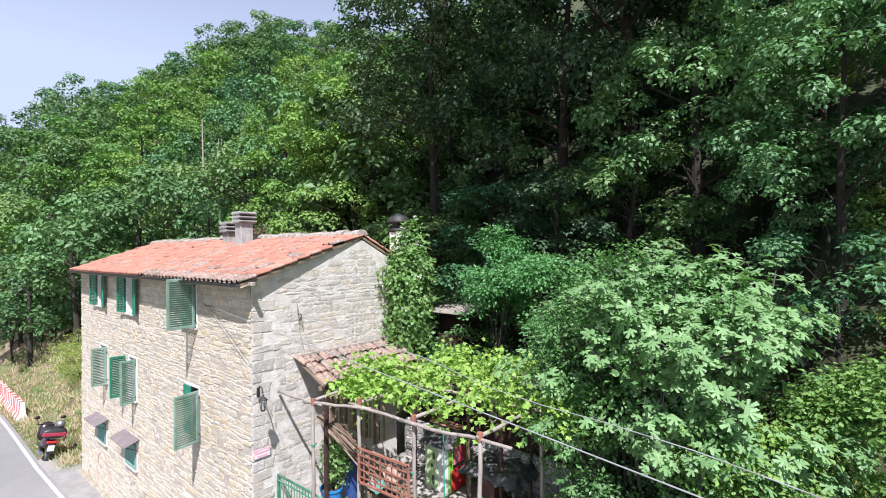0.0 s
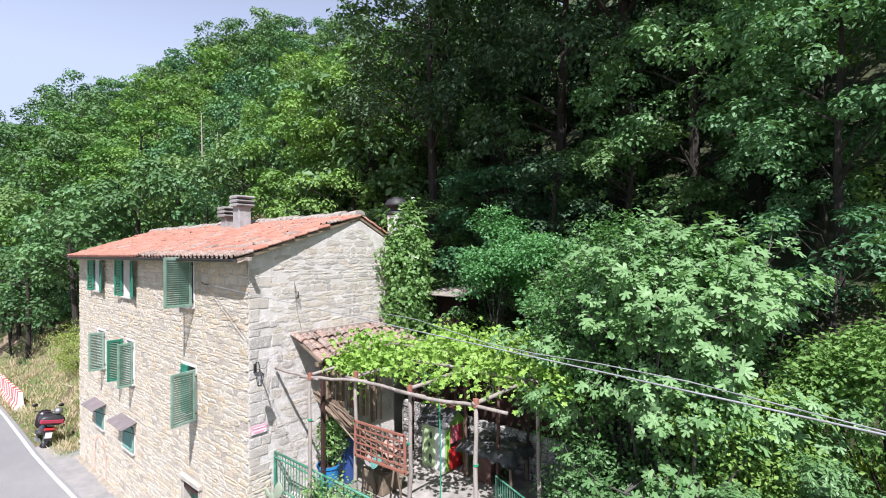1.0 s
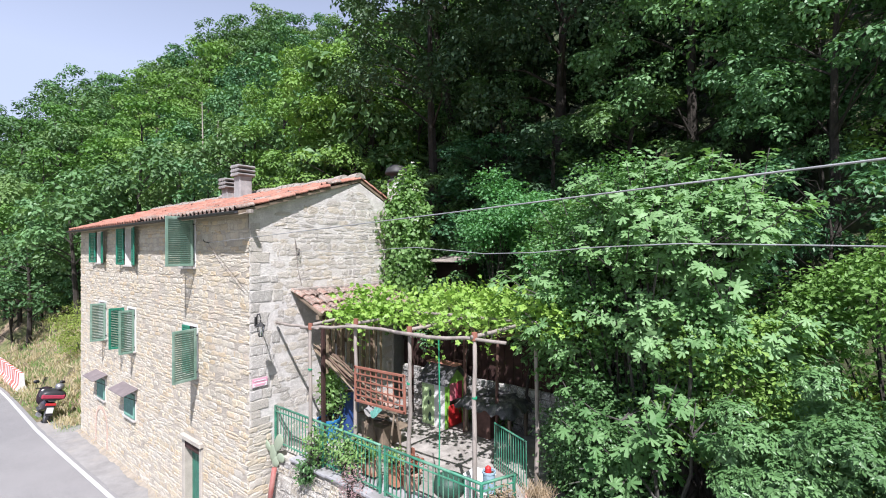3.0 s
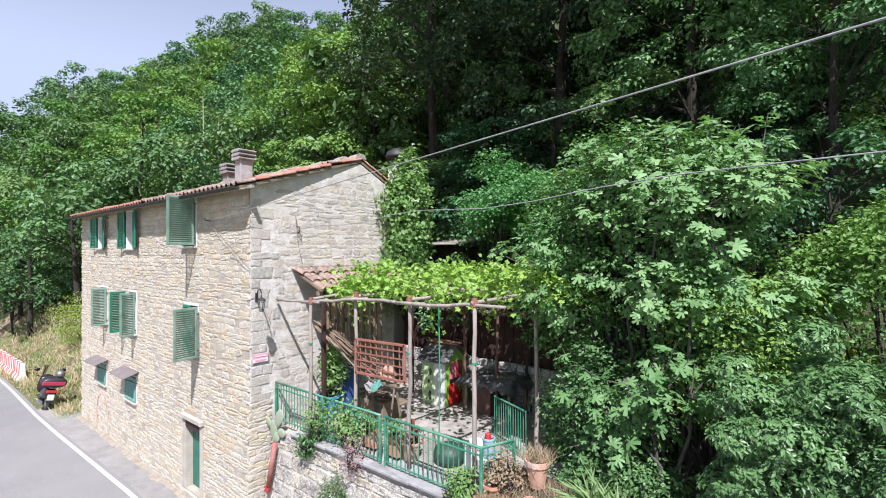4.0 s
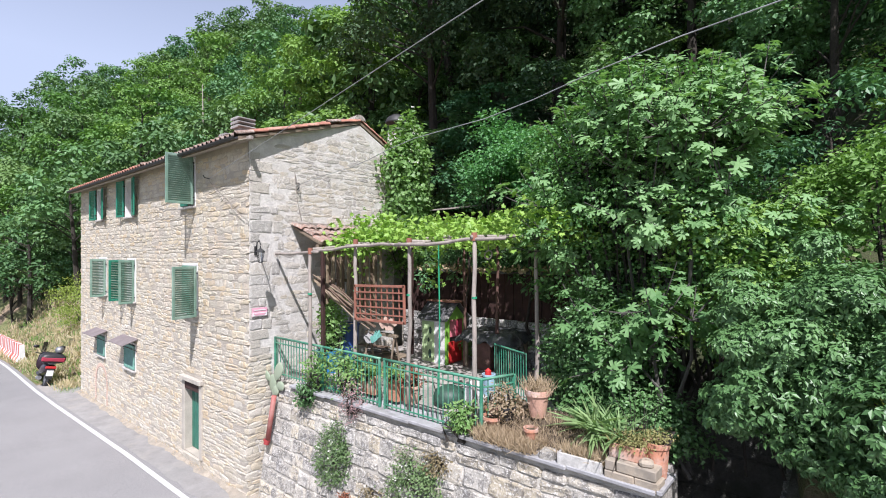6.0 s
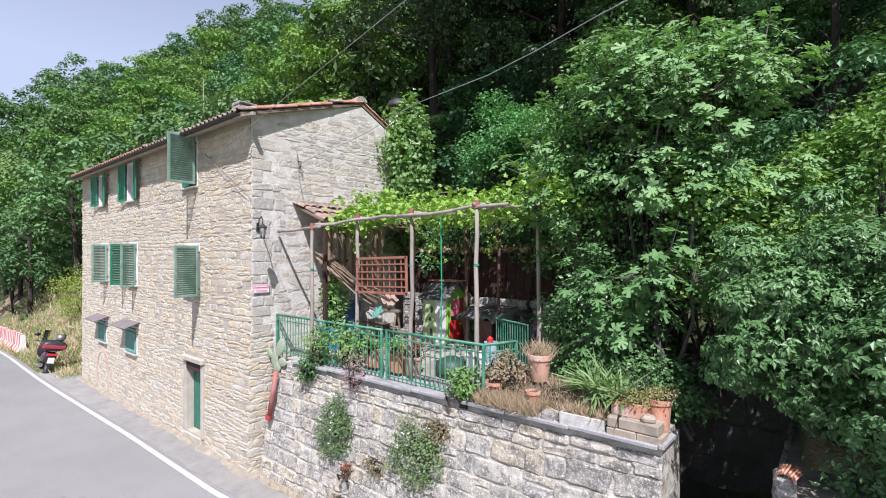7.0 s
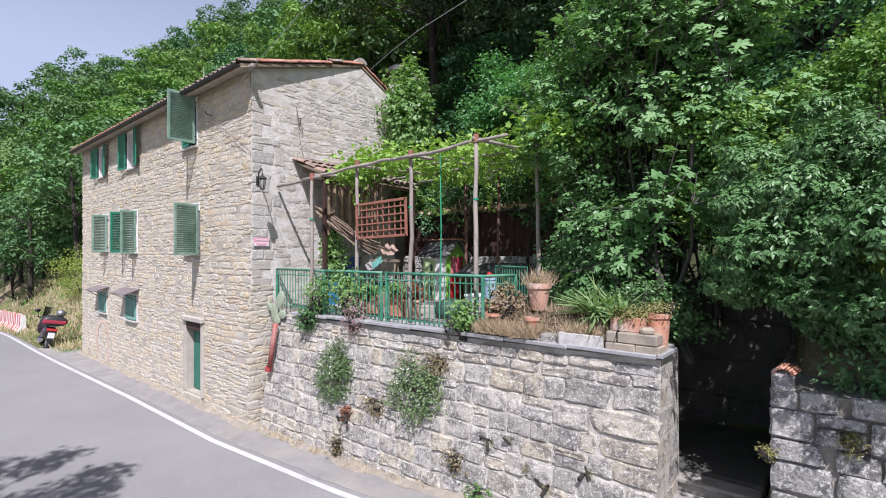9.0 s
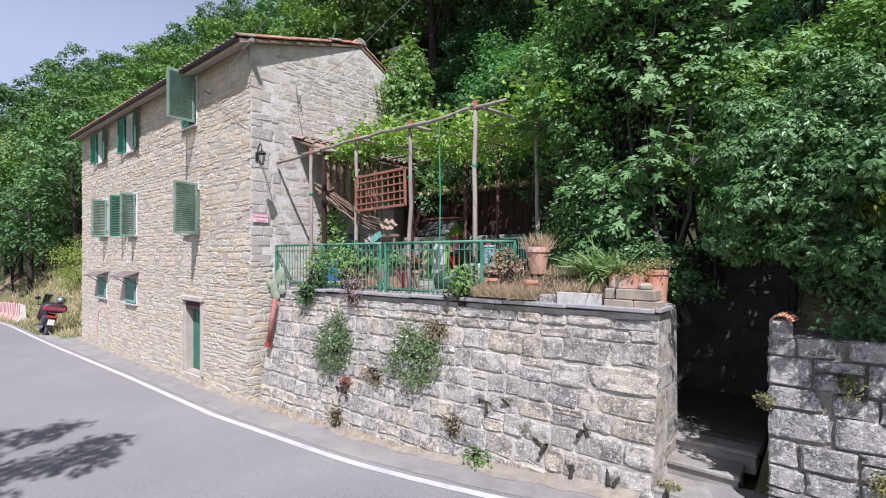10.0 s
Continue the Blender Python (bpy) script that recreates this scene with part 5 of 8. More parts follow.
tree("tree", (6.7, 9.8, gz(6.7, 9.8)), 403, 11, 3.3, 3.9, 5.0, 270, 58, 0.135, "kite", M_leaf_cool, "broad leafy tree with lit sprays above the fig", group=BIG, radius=0.22, spread=0.1)
tree("tree", (9.9, 7.7, gz(9.9, 7.7)), 414, 9, 2.8, 4.2, 4.0, 330, 60, 0.12, "kite", M_leaf_cool, "leafy tree on the bank above the steps", group=BIG, radius=0.11, spread=0.1)
tree("tree", (-7.4, 9.0, gz(-7.4, 9.0)), 405, 13, 3.6, 5.8, 6.0, 300, 54, 0.17, "kite", M_leaf_light, "light green tree rising behind the roof ridge", group=BIG, radius=0.22, spread=0.11)
tree("tree", (-12.5, 9.5, gz(-12.5, 9.5)), 406, 12, 3.4, 5.4, 5.4, 260, 50, 0.19, "kite", M_leaf_light, "light green tree beyond the far end of the house", group=BIG, radius=0.2, spread=0.12)
# added tree: its crown stays out of view, shifted forward to shade the slope
tree("tree", (4.6, 10.8, gz(4.6, 10.8)), 407, 20, 5.4, 2.2, 11.4, 300, 60, 0.25, "kite", M_leaf_oak_shade, "added very tall oak, its unseen crown placed to shade the slope", group=BIG, radius=0.34, spread=0.14, limbs=22, shift=(0, -4.9, 0))
tree("tree", (-3.8, 11.5, gz(-3.8, 11.5)), 409, 19, 5.2, 3.0, 11.5, 190, 60, 0.22, "kite", M_leaf_oak, "very tall oak high behind the chimney", group=BIG, radius=0.3, spread=0.13, limbs=18)
old = thing("ivy_clad_trunk", (-2.2, 10.4, gz(-2.2, 10.4)), "leaning old trunk wrapped in ivy on the slope", "tree", BIG)
bole = [(0, 0, -0.4), (-0.2, 0.1, 3.5), (-0.7, 0.1, 6.5), (-1.5, 0.2, 10.0), (-2.0, 0.2, 14.0)]
part("trunk", Geo().tube(bole, [0.2, 0.17, 0.15, 0.12, 0.08], 8), M_bark, old)
r_ = np.random.default_rng(88)
k_ = r_.random(260) * 3.6 + 0.3
ic = np.array([Vector(bole[int(k)]).lerp(Vector(bole[int(k) + 1]), k - int(k)) for k in k_]) + r_.normal(size=(260, 3)) * 0.13
v, f = sprays(r_, ic, 0.1, 12, 0.11, "kite", up=0.4, wild=0.9, flat=1.0)
part("foliage", fast_mesh("foliage", v, f, M_leaf_elder), None, old, "ivy leaves round the trunk")
# finer-leaved trees of the near slope
near_trees = []
r_ = np.random.default_rng(77)
for i, (x, y) in enumerate(((-3.5, 13.5), (9.4, 11.4), (3.6, 14.0), (-7.5, 13.6), (12.4, 10.6), (0.2, 12.8), (8.4, 16.6), (13.6, 7.4), (6.2, 12.6), (-5.5, 17.5), (11.2, 14.6), (2.0, 17.6), (14.6, 16.0), (15.6, 11.5), (5.8, 17.6), (-1.6, 8.0), (0.9, 8.4), (3.2, 8.0), (5.0, 8.6), (0.0, 10.6), (4.4, 11.6), (8.2, 11.9), (-4.6, 10.2), (-9.8, 8.6), (1.4, 14.6))):
    k = i % 3
    m = Matrix.Translation((x, y, gz(x, y) - 0.2)) @ Matrix.Rotation(r_.uniform(0, 6.28), 4, "Z") @ Matrix.Diagonal((1, 1, r_.uniform(0.9, 1.15), 1)) @ Matrix.Diagonal((*((1, 1, 1) if i < 15 else (0.78, 0.78, 0.62)), 1))
    if i < 3:
        t = tree("tree", (0, 0, 0), 430 + k, 12, 3.1, 5.2, 5.8, 170, 44, 0.19, "kite", (M_leaf_oak, M_leaf_cool, M_leaf_oak_shade)[k], ("leafy oak on the steep slope above the terrace", "cool green tree on the steep slope above the terrace", "oak on the steep slope above the terrace, wood shade in its leaf colour")[k], group=WOOD, radius=0.18, spread=0.12)
        near_trees.append(t)
        t.matrix_basis = m
    else:
        src = near_trees[k]
        keep = src.matrix_basis.copy()
        src.matrix_basis = Matrix()
        copy_thing(src, m)
        src.matrix_basis = keep
# a tree over the far side of the road throws its shadow on the asphalt
tree("tree", (4.9, -10.4, gz(4.9, -10.4)), 420, 12, 2.1, 1.5, 9.4, 40, 60, 0.17, "kite", M_leaf_oak, "leafy roadside tree across the road", radius=0.22, spread=0.2, shift=(-0.3, 1.1, 0))

# shrubs of the understorey
UNDER = "shrubs of the understorey"
shrub_kinds = [
    dict(height=2.6, rx=1.4, rz=1.4, zc=1.5, clusters=36, per=36, size=0.13, shape="kite", mat=M_leaf_cool, label="dark leafy shrub under the trees", spread=0.2),
    dict(height=3.0, rx=1.2, rz=1.7, zc=1.8, clusters=36, per=36, size=0.13, shape="kite", mat=M_leaf_oak, label="tangled green shrub on the slope", spread=0.2),
    dict(height=2.4, rx=1.3, rz=1.2, zc=1.3, clusters=36, per=36, size=0.13, shape="kite", mat=M_leaf_light, label="light green shrub on the slope", spread=0.2),
]
# the same three, finer-leaved, close by
shrub_kinds += [dict(k, clusters=48, per=36, size=0.1, spread=0.18) for k in shrub_kinds]
shrubs = {}


def shrub(k, x, y, s, turn, z=None):
    m = Matrix.Translation((x, y, (gz(x, y) if z is None else z) - 0.1)) @ Matrix.Rotation(turn, 4, "Z") @ Matrix.Diagonal((s, s, s, 1))
    if k not in shrubs:
        shrubs[k] = tree("shrub", (0, 0, 0), 500 + k, group=UNDER, category="shrub", radius=0.05, limbs=10, **shrub_kinds[k])
        shrubs[k].matrix_basis = m
        return shrubs[k]
    src = shrubs[k]
    keep = src.matrix_basis.copy()
    src.matrix_basis = Matrix()
    c = copy_thing(src, m)
    src.matrix_basis = keep
    return c


r_ = np.random.default_rng(31)
# behind terrace, fig and bank
for x in np.arange(-2.6, 13.5, 1.55):
    for y0 in (5.6, 7.2, 8.8, 10.6):
        xx, yy = x + r_.normal() * 0.35, y0 + r_.normal() * 0.35
        shrub(3 + int(r_.choice([0, 0, 1, 1, 2])), xx, yy, r_.uniform(0.8, 1.25), r_.uniform(0, 6.28))
for x in np.arange(9.8, 14, 0.9):
    for y0 in (2.6, 3.9):
        shrub(3 + int(r_.choice([0, 1, 2])), x + r_.normal() * 0.3, y0 + r_.normal() * 0.3, r_.uniform(0.45, 0.7), r_.uniform(0, 6.28))
# beyond the house, on the bank and up the far slope
for k in range(70):
    x = -15.5 - 40 * r_.random() ** 1.3
    y = (6.2 if x > -34 else 3.0) + 0.03 * (-15 - x) + r_.random() ** 1.5 * 7
    shrub(int(r_.choice([0, 1, 2, 2])), x, y, r_.uniform(0.7, 1.4), r_.uniform(0, 6.28))
for x, y, s in ((-18, 6.2, 1.0), (-21, 6.4, 1.2), (-24, 6.0, 1.2), (-28, 5.4, 1.2), (-31, 4.6, 1.4), (-34, 3.2, 1.5), (-37, 1.2, 1.9), (-40, 1.6, 2.1), (-43, 2.0, 2.3), (-47, 2.6, 2.4), (-35.5, 2.8, 2.0), (-39, 3.6, 2.3)):
    shrub(int(r_.choice([0, 1])), x, y, s, r_.uniform(0, 6.28))


def bush(name, at, seed, rx, ry, rz, zc, clusters, per, size, shape, mat, label, category="bush", spread=0.2, hollow=0.55, stems=10, bark=None, flat=0.5, wild=0.7, up=0.5, out=0.9, flowers=None, turn=0.0, lobes=0):
    """A bush of leaf sprays on an uneven shell, with its stems."""
    t = thing(name, at, label, category)
    r = np.random.default_rng(seed)
    d = unit(r.normal(size=(clusters, 3)))
    lump = np.array([1 + 0.5 * noise.noise((v[0] * 1.9 + seed, v[1] * 1.9, v[2] * 1.9)) for v in d])
    c = d * ((hollow + (1 - hollow) * r.random(clusters) ** 0.6) * lump)[:, None] * np.array([rx, ry, rz])
    if lobes:
        ld = unit(r.normal(size=(lobes, 3)) + np.array([0, 0, 0.1]))
        lc = ld * (0.5 + 0.35 * r.random((lobes, 1))) * np.array([rx, ry, rz])
        lr = min(rx, ry, rz) * r.uniform(0.25, 0.5, lobes)
        which = r.integers(lobes, size=clusters)
        d = unit(r.normal(size=(clusters, 3)) + ld[which] * 0.8 + np.array([0, 0, 0.3]))
        c = lc[which] + d * (lr[which] * (0.7 + 0.4 * r.random(clusters)))[:, None]
    c[:, 2] += zc
    v, f = sprays(r, c, spread, per, size, shape, up=up, out=d * out, wild=wild, flat=flat)
    g = Geo()
    for i in r.choice(clusters, min(stems, clusters), replace=False):
        tip = Vector(c[i])
        root = Vector((r.normal() * 0.06, r.normal() * 0.06, -0.1))
        mid = root.lerp(tip, 0.5) + Vector((r.normal() * 0.1, r.normal() * 0.1, 0.1))
        g.tube([root, mid, tip], [0.028, 0.018, 0.008], 5, cap=False)
    tagged(part("stemwork", g, bark or M_bark, t), kind="stuff")
    part("foliage", fast_mesh("foliage", v, f, mat), None, t)
    if flowers:
        n, s, m = flowers
        pick = c[r.choice(clusters, n)] * 1.06 + r.normal(size=(n, 3)) * 0.05
        vs, ts = sprays(r, pick, 0.02, 5, s, "oval", up=0.3, wild=1.0)
        tagged(part("blossom", fast_mesh("blossom", vs, ts, m), None, t, "small pale flowers"), kind="stuff")
    t.rotation_euler.z = turn
    return t


def fig(at, seed, size, zc, tips, per, limbs, leaf, label, low=-1.0):
    """A fig: grey limbs that fork to shoot tips, each with a whorl of fingered leaves."""
    t = thing("fig_tree", at, label, "tree")
    r = np.random.default_rng(seed)
    sz = np.array(size)
    ends = unit(r.normal(size=(limbs, 3)) + np.array([0, -0.25, 0.25])) * r.uniform(0.6, 1.02, (limbs, 1)) * sz + np.array([0, 0, zc])
    ends[:, 2] = np.maximum(ends[:, 2], zc + low * sz[2])
    wood = Geo()
    at_, ax_ = [], []
    for e in ends:
        root = Vector((r.normal() * 0.12, r.normal() * 0.12, -0.1))
        e = Vector(e)
        mid = root.lerp(e, 0.5) + Vector((r.normal() * 0.2, r.normal() * 0.2, 0.35))
        fork = root.lerp(e, 0.78) + Vector((r.normal() * 0.1, r.normal() * 0.1, 0.2))
        wood.tube([root, mid, fork], [0.034, 0.024, 0.016], 6, cap=False)
        out = (e - fork).normalized()
        for _ in range(max(3, tips // limbs)):
            d = Vector((r.normal(), r.normal(), r.normal() * 0.7 + 0.25)).normalized() * 0.9 + out * 0.5
            tip = fork + d * r.uniform(0.35, 0.95)
            bend = fork.lerp(tip, 0.55) + Vector((0, 0, -0.07))
            wood.tube([fork, bend, tip], [0.014, 0.01, 0.006], 5, cap=False)
            at_.append(tip)
            ax_.append((tip - bend).normalized() + Vector((0, 0, 0.5)))
            if r.random() < 0.6:
                at_.append(bend)
                ax_.append((bend - fork).normalized() + Vector((0, 0, 0.4)))
    tagged(part("branchwork", wood, M_fig_bark, t, "smooth grey limbs"), kind="stuff")
    n = len(at_) * per
    ax = np.repeat(unit(np.array([tuple(a) for a in ax_])), per, axis=0)
    side = unit(np.cross(ax, r.normal(size=(n, 3))))
    base = np.repeat(np.array([tuple(p) for p in at_]), per, axis=0) - ax * (r.random((n, 1)) * leaf * 1.6) + side * leaf * 0.3
    along = side * 0.9 + ax * r.uniform(-0.1, 0.9, (n, 1)) + r.normal(size=(n, 3)) * 0.3
    nrm = ax * 0.8 + side * r.uniform(-0.5, 0.4, (n, 1)) + np.array([0.1, -0.2, 0.4]) + r.normal(size=(n, 3)) * 0.3
    v, f = leaves(base, nrm, along, leaf * r.uniform(0.6, 1.25, n), "fig")
    part("foliage", fast_mesh("foliage", v, f, M_leaf_fig), None, t)
    return t


def shoots(name, at, seed, size, zc, tips, per, leaf, shape, mat, label, category="hedge", lobes=40, low=-1.0, droop=0.5, stems=7):
    """A dense evergreen whose shoots hang outwards in tiers."""
    t = thing(name, at, label, category)
    r = np.random.default_rng(seed)
    sz = np.array(size)
    ld = unit(r.normal(size=(lobes, 3)) + np.array([0, -0.5, 0.0]))
    ld[:, 2] = np.maximum(ld[:, 2], low)
    lc = ld * r.uniform(0.55, 0.9, (lobes, 1)) * sz
    lr = min(size) * r.uniform(0.2, 0.42, lobes)
    k = r.integers(lobes, size=tips)
    d = unit(r.normal(size=(tips, 3)) + ld[k] * 0.8 + np.array([0, -0.1, 0.35]))
    c = lc[k] + d * (lr[k] * r.uniform(0.75, 1.15, tips))[:, None] * np.array([1, 1, 0.6])
    c[:, 2] += zc
    v, f = rosettes(r, c, d + np.array([0, 0, 0.15]), per, leaf, shape, 0.8, droop)
    g = Geo()
    for i in r.choice(tips, stems, replace=False):
        tip = Vector(c[i])
        root = Vector((r.normal() * 0.4, 0.4 + r.normal() * 0.2, -0.1))
        g.tube([root, root.lerp(tip, 0.5) + Vector((0, 0, 0.15)), tip], [0.02, 0.014, 0.006], 5, cap=False)
    tagged(part("stemwork", g, M_bark, t), kind="stuff")
    part("foliage", fast_mesh("foliage", v, f, mat), None, t)
    return t


# fig trees over the terrace's end
fig((7.7, 3.0, 2.3), 601, (2.5, 1.6, 2.5), 4.3, 560, 10, 40, 0.175, "spreading fig tree with fingered grey-green leaves")
fig((6.4, 3.6, 2.4), 602, (1.2, 0.9, 1.3), 4.0, 90, 10, 12, 0.175, "younger fig tree leaning towards the vine pergola", -0.6)
fig((8.0, 1.9, 2.2), 603, (1.1, 0.5, 0.8), 1.9, 56, 7, 8, 0.19, "low fig branches hanging beside the potted plants", -0.4)
# small-leaved growth among and under the figs
bush("elder_bush", (7.4, 2.85, 2.6), 604, 2.1, 1.3, 2.3, 3.5, 560, 30, 0.082, "kite", M_leaf_elder, "leafy elder growing up through the fig", "bush", spread=0.15, hollow=0.5, stems=18, flat=0.5, lobes=60)
bush("elder_bush", (8.5, 2.9, 2.6), 605, 1.5, 0.9, 1.6, 2.1, 380, 30, 0.078, "kite", M_leaf_light, "light green elder between the fig and the evergreen", "bush", spread=0.14, hollow=0.5, stems=14, flat=0.5, lobes=40)
bush("elder_bush", (7.1, 2.1, 2.45), 606, 0.95, 0.6, 1.4, 1.15, 260, 28, 0.076, "kite", M_leaf_hedge, "dark green elder shoots beside the pergola end", "bush", spread=0.13, hollow=0.5, stems=12, flat=0.5, lobes=40)
bush("elder_bush", (6.2, 2.75, 2.45), 609, 0.5, 0.45, 0.8, 0.7, 150, 26, 0.076, "kite", M_leaf_hedge, "dark elder shoots at the end of the terrace paving", "bush", spread=0.13, hollow=0.4, stems=10, flat=0.5)
bush("elder_bush", (6.6, 3.3, 2.45), 608, 0.8, 0.8, 1.3, 1.1, 240, 28, 0.08, "kite", M_leaf_hedge, "dark elder crowding the back of the terrace", "bush", spread=0.14, hollow=0.5, stems=12, flat=0.5, lobes=30)
bush("elder_bush", (10.6, 3.6, 3.0), 607, 1.3, 0.8, 1.2, 2.6, 240, 30, 0.085, "kite", M_leaf_light, "light green elder on the bank above the evergreen", "bush", spread=0.16, hollow=0.5, stems=12, flat=0.5, lobes=26)
# dark clumps added over sunlit limbs, in place of the deep shade there
for i, (x, y, w) in enumerate(((7.15, 1.55, 0.55), (7.75, 1.5, 0.5), (8.05, 1.75, 0.45))):
    bush("ivy_clump", (x, y, 2.42), 660 + i, w, 0.35, 0.45, 0.35, 120, 20, 0.07, "kite", M_leaf_hedge, "added dark leaves filling the black shadow at the foot of the fig", "ivy", spread=0.1, hollow=0.4, stems=5)
# evergreen mass hanging over the wall beside the steps
shoots("evergreen_hedge", (11.2, 1.42, 2.3), 611, (2.3, 1.7, 1.5), 1.35, 7000, 10, 0.072, "lance", M_leaf_hedge, "dense glossy evergreen hanging over a stone wall", lobes=84, low=-0.85)
shoots("evergreen_hedge", (9.5, 1.88, 2.3), 612, (1.15, 1.25, 1.5), 1.7, 3300, 10, 0.072, "lance", M_leaf_hedge, "glossy evergreen shrub above the steps", lobes=44, low=-0.7)
bush("evergreen_hedge", (11.6, 0.95, 2.3), 613, 2.1, 0.3, 0.35, 0.12, 240, 20, 0.07, "oval", M_leaf_cool, "dark ivy creeping along the wall top", "ivy", spread=0.12, hollow=0.5, stems=12, up=0.4, out=0.6)
# locust saplings behind the pergola
bush("locust_sapling", (2.6, 5.6, 4.2), 621, 0.95, 0.8, 1.6, 3.1, 240, 34, 0.1, "kite", M_leaf_locust, "feathery fresh green locust sapling", "tree", spread=0.18, hollow=0.35, stems=14, flat=0.4, lobes=18)
bush("locust_sapling", (4.5, 5.2, 4.0), 622, 1.0, 0.8, 1.5, 3.0, 230, 34, 0.09, "kite", M_leaf_locust, "feathery light green locust sapling", "tree", spread=0.18, hollow=0.35, stems=14, flat=0.4, lobes=20)
bush("elder_bush", (0.6, 7.4, 5.0), 623, 1.0, 0.9, 1.4, 1.6, 120, 36, 0.1, "kite", M_leaf_cool, "shaded elder bush behind the house", "bush", spread=0.2, hollow=0.35)
# climber on the gable's rear corner
bush("climbing_shrub", (0.5, 4.42, 4.4), 631, 0.62, 0.6, 2.15, 2.5, 330, 22, 0.11, "lobed", M_leaf_ivy, "pale green climber on the gable corner", "climber", spread=0.14, hollow=0.5, stems=16, flat=0.9, out=1.1, flowers=(150, 0.055, M_petal))
# yellow-green bush by the far end of the house and russet shrub above the roof
bush("broom_bush", (-22.6, 2.1, gz(-22.6, 2.1)), 641, 1.4, 1.2, 1.5, 1.2, 150, 36, 0.09, "oval", M_leaf_yellow, "yellow-green broom bush on the bank", "bush", spread=0.22)
bush("russet_shrub", (-12.0, 6.6, 5.2), 642, 1.5, 1.0, 1.5, 2.9, 110, 34, 0.13, "oval", M_leaf_russet, "half-dead russet shrub behind the roof", "bush", spread=0.25)
bush("broom_bush", (-14.6, 5.6, 4.5), 643, 0.9, 0.8, 1.1, 2.6, 110, 34, 0.1, "oval", M_leaf_yellow, "yellow-green bush behind the roof", "bush", spread=0.22)

# dead pale stems standing in the far wood
dead = thing("dead_tree", (-31.0, 12.6, gz(-31, 12.6)), "bare pale dead stems in the wood", "tree")
for k, (dx, dy, h, lx) in enumerate(((0, 0, 12.5, -1.2), (0.7, 0.3, 10.5, 0.5), (1.3, 0.1, 10, 0.9), (0.4, 0.5, 9, -0.2))):
    g = Geo().tube([(dx, dy, -0.3), (dx + lx * 0.4, dy, h * 0.5), (dx + lx, dy + 0.2, h)], [0.11, 0.08, 0.03], 6)
    part("stem", g, M_pale_bark, dead)


def blades(name, spots, count, length, mat, label, category="grass", seed=1, spread=0.12, shape="blade"):
    """Grass or dry stalks, past counting."""
    r = np.random.default_rng(seed)
    c = np.repeat(np.asarray(spots, float), count, axis=0)
    n = len(c)
    p = c + r.normal(size=(n, 3)) * np.array([spread, spread, 0.0])
    along = np.array([0, 0, 1.0]) + r.normal(size=(n, 3)) * 0.45
    nrm = r.normal(size=(n, 3)) * np.array([1, 1, 0.2])
    v, f = leaves(p, nrm, along, length * r.uniform(0.5, 1.3, n), shape)
    ob = new(name, fast_mesh(name, v, f, mat))
    return tagged(ob, label, category, kind="stuff")


r_ = np.random.default_rng(41)
spots = []
while len(spots) < 1500:
    x, y = -14 - 22 * r_.random() ** 1.2, -0.35 + 6 * r_.random() ** 1.4
    if y > line_y(x) + 0.5:
        spots.append((x, y, gz(x, y) - 0.02))
blades("bank_grass", spots[:1000], 13, 0.36, M_leaf_straw, "dry straw-coloured grass on the bank", seed=3, spread=0.16)
blades("bank_grass", spots[1000:], 12, 0.28, M_leaf_light, "short green grass on the bank", seed=4, spread=0.18)
spots = [(x, y, gz(x, y)) for x, y in zip(r_.uniform(-15.6, -13.4, 220), r_.uniform(-0.5, 0.7, 220))]
blades("verge_grass", spots, 14, 0.12, M_leaf_light, "mown green grass beside the scooter", seed=5, spread=0.1)
spots = [(x, y, gz(x, y)) for x, y in zip(r_.uniform(9.6, 12.5, 260), r_.uniform(2.6, 4.6, 260))]
blades("weeds", spots, 12, 0.6, M_leaf_yellow, "tall yellowing weeds on the bank", seed=6, spread=0.14)
spots = [(x, max(0.02, float(line_y(x)) + 0.78 + r_.normal() * 0.05), float(road_z(x)) + 0.04) for x in np.concatenate([r_.uniform(-13, -0.4, 60), r_.uniform(0.3, 8.2, 90)])]
blades("foot_weeds", spots, 7, 0.11, M_leaf_dry, "dry weeds at the foot of the walls", seed=7, spread=0.06)

# ---------------------------------------------------------------- overhead cables
for name, a, b, sag, rad, label in (("cable", (-1.9, -0.02, 7.0), (30, -7.42, 7.24), 0.0, 0.005, "pale overhead cable from the front wall"),
                                    ("cable", (0.0, 1.2, 6.77), (30, -7.15, 6.76), 0.0, 0.0049, "twisted overhead cable from the gable wall")):
    g = Geo()
    pts = []
    for k in range(41):
        f = k / 40
        p = Vector(a).lerp(Vector(b), f)
        wob = 0.05 * math.sin(f * 47) * math.exp(-((f - 0.2) / 0.16) ** 2) if rad < 0.00495 else 0.0
        pts.append(p + Vector((0, 0, wob - sag * 4 * f * (1 - f))))
    g.tube(pts, rad, 6)
    solid(name, g, M_wire, label, "cable", smooth=True)
bracket = thing("cable_bracket", (0, 1.2, 6.77), "rusty insulator and cable on the gable wall", "bracket")
part("hook", Geo().tube([(-0.03, 0, 0.08), (0.1, 0, 0.06), (0.1, 0, -0.06), (-0.03, 0, -0.1)], 0.012, 6), M_iron, bracket)
part("drop_cable", Geo().tube([(0.05, 0, 0), (0.03, -0.07, 0.32), (0.03, 0.0, -0.35), (0.03, 0.14, -0.9)], 0.007, 6), M_pole, bracket)
bracket = thing("cable_bracket", (-1.9, -0.04, 7.0), "small iron bracket with cables under the eave", "bracket")
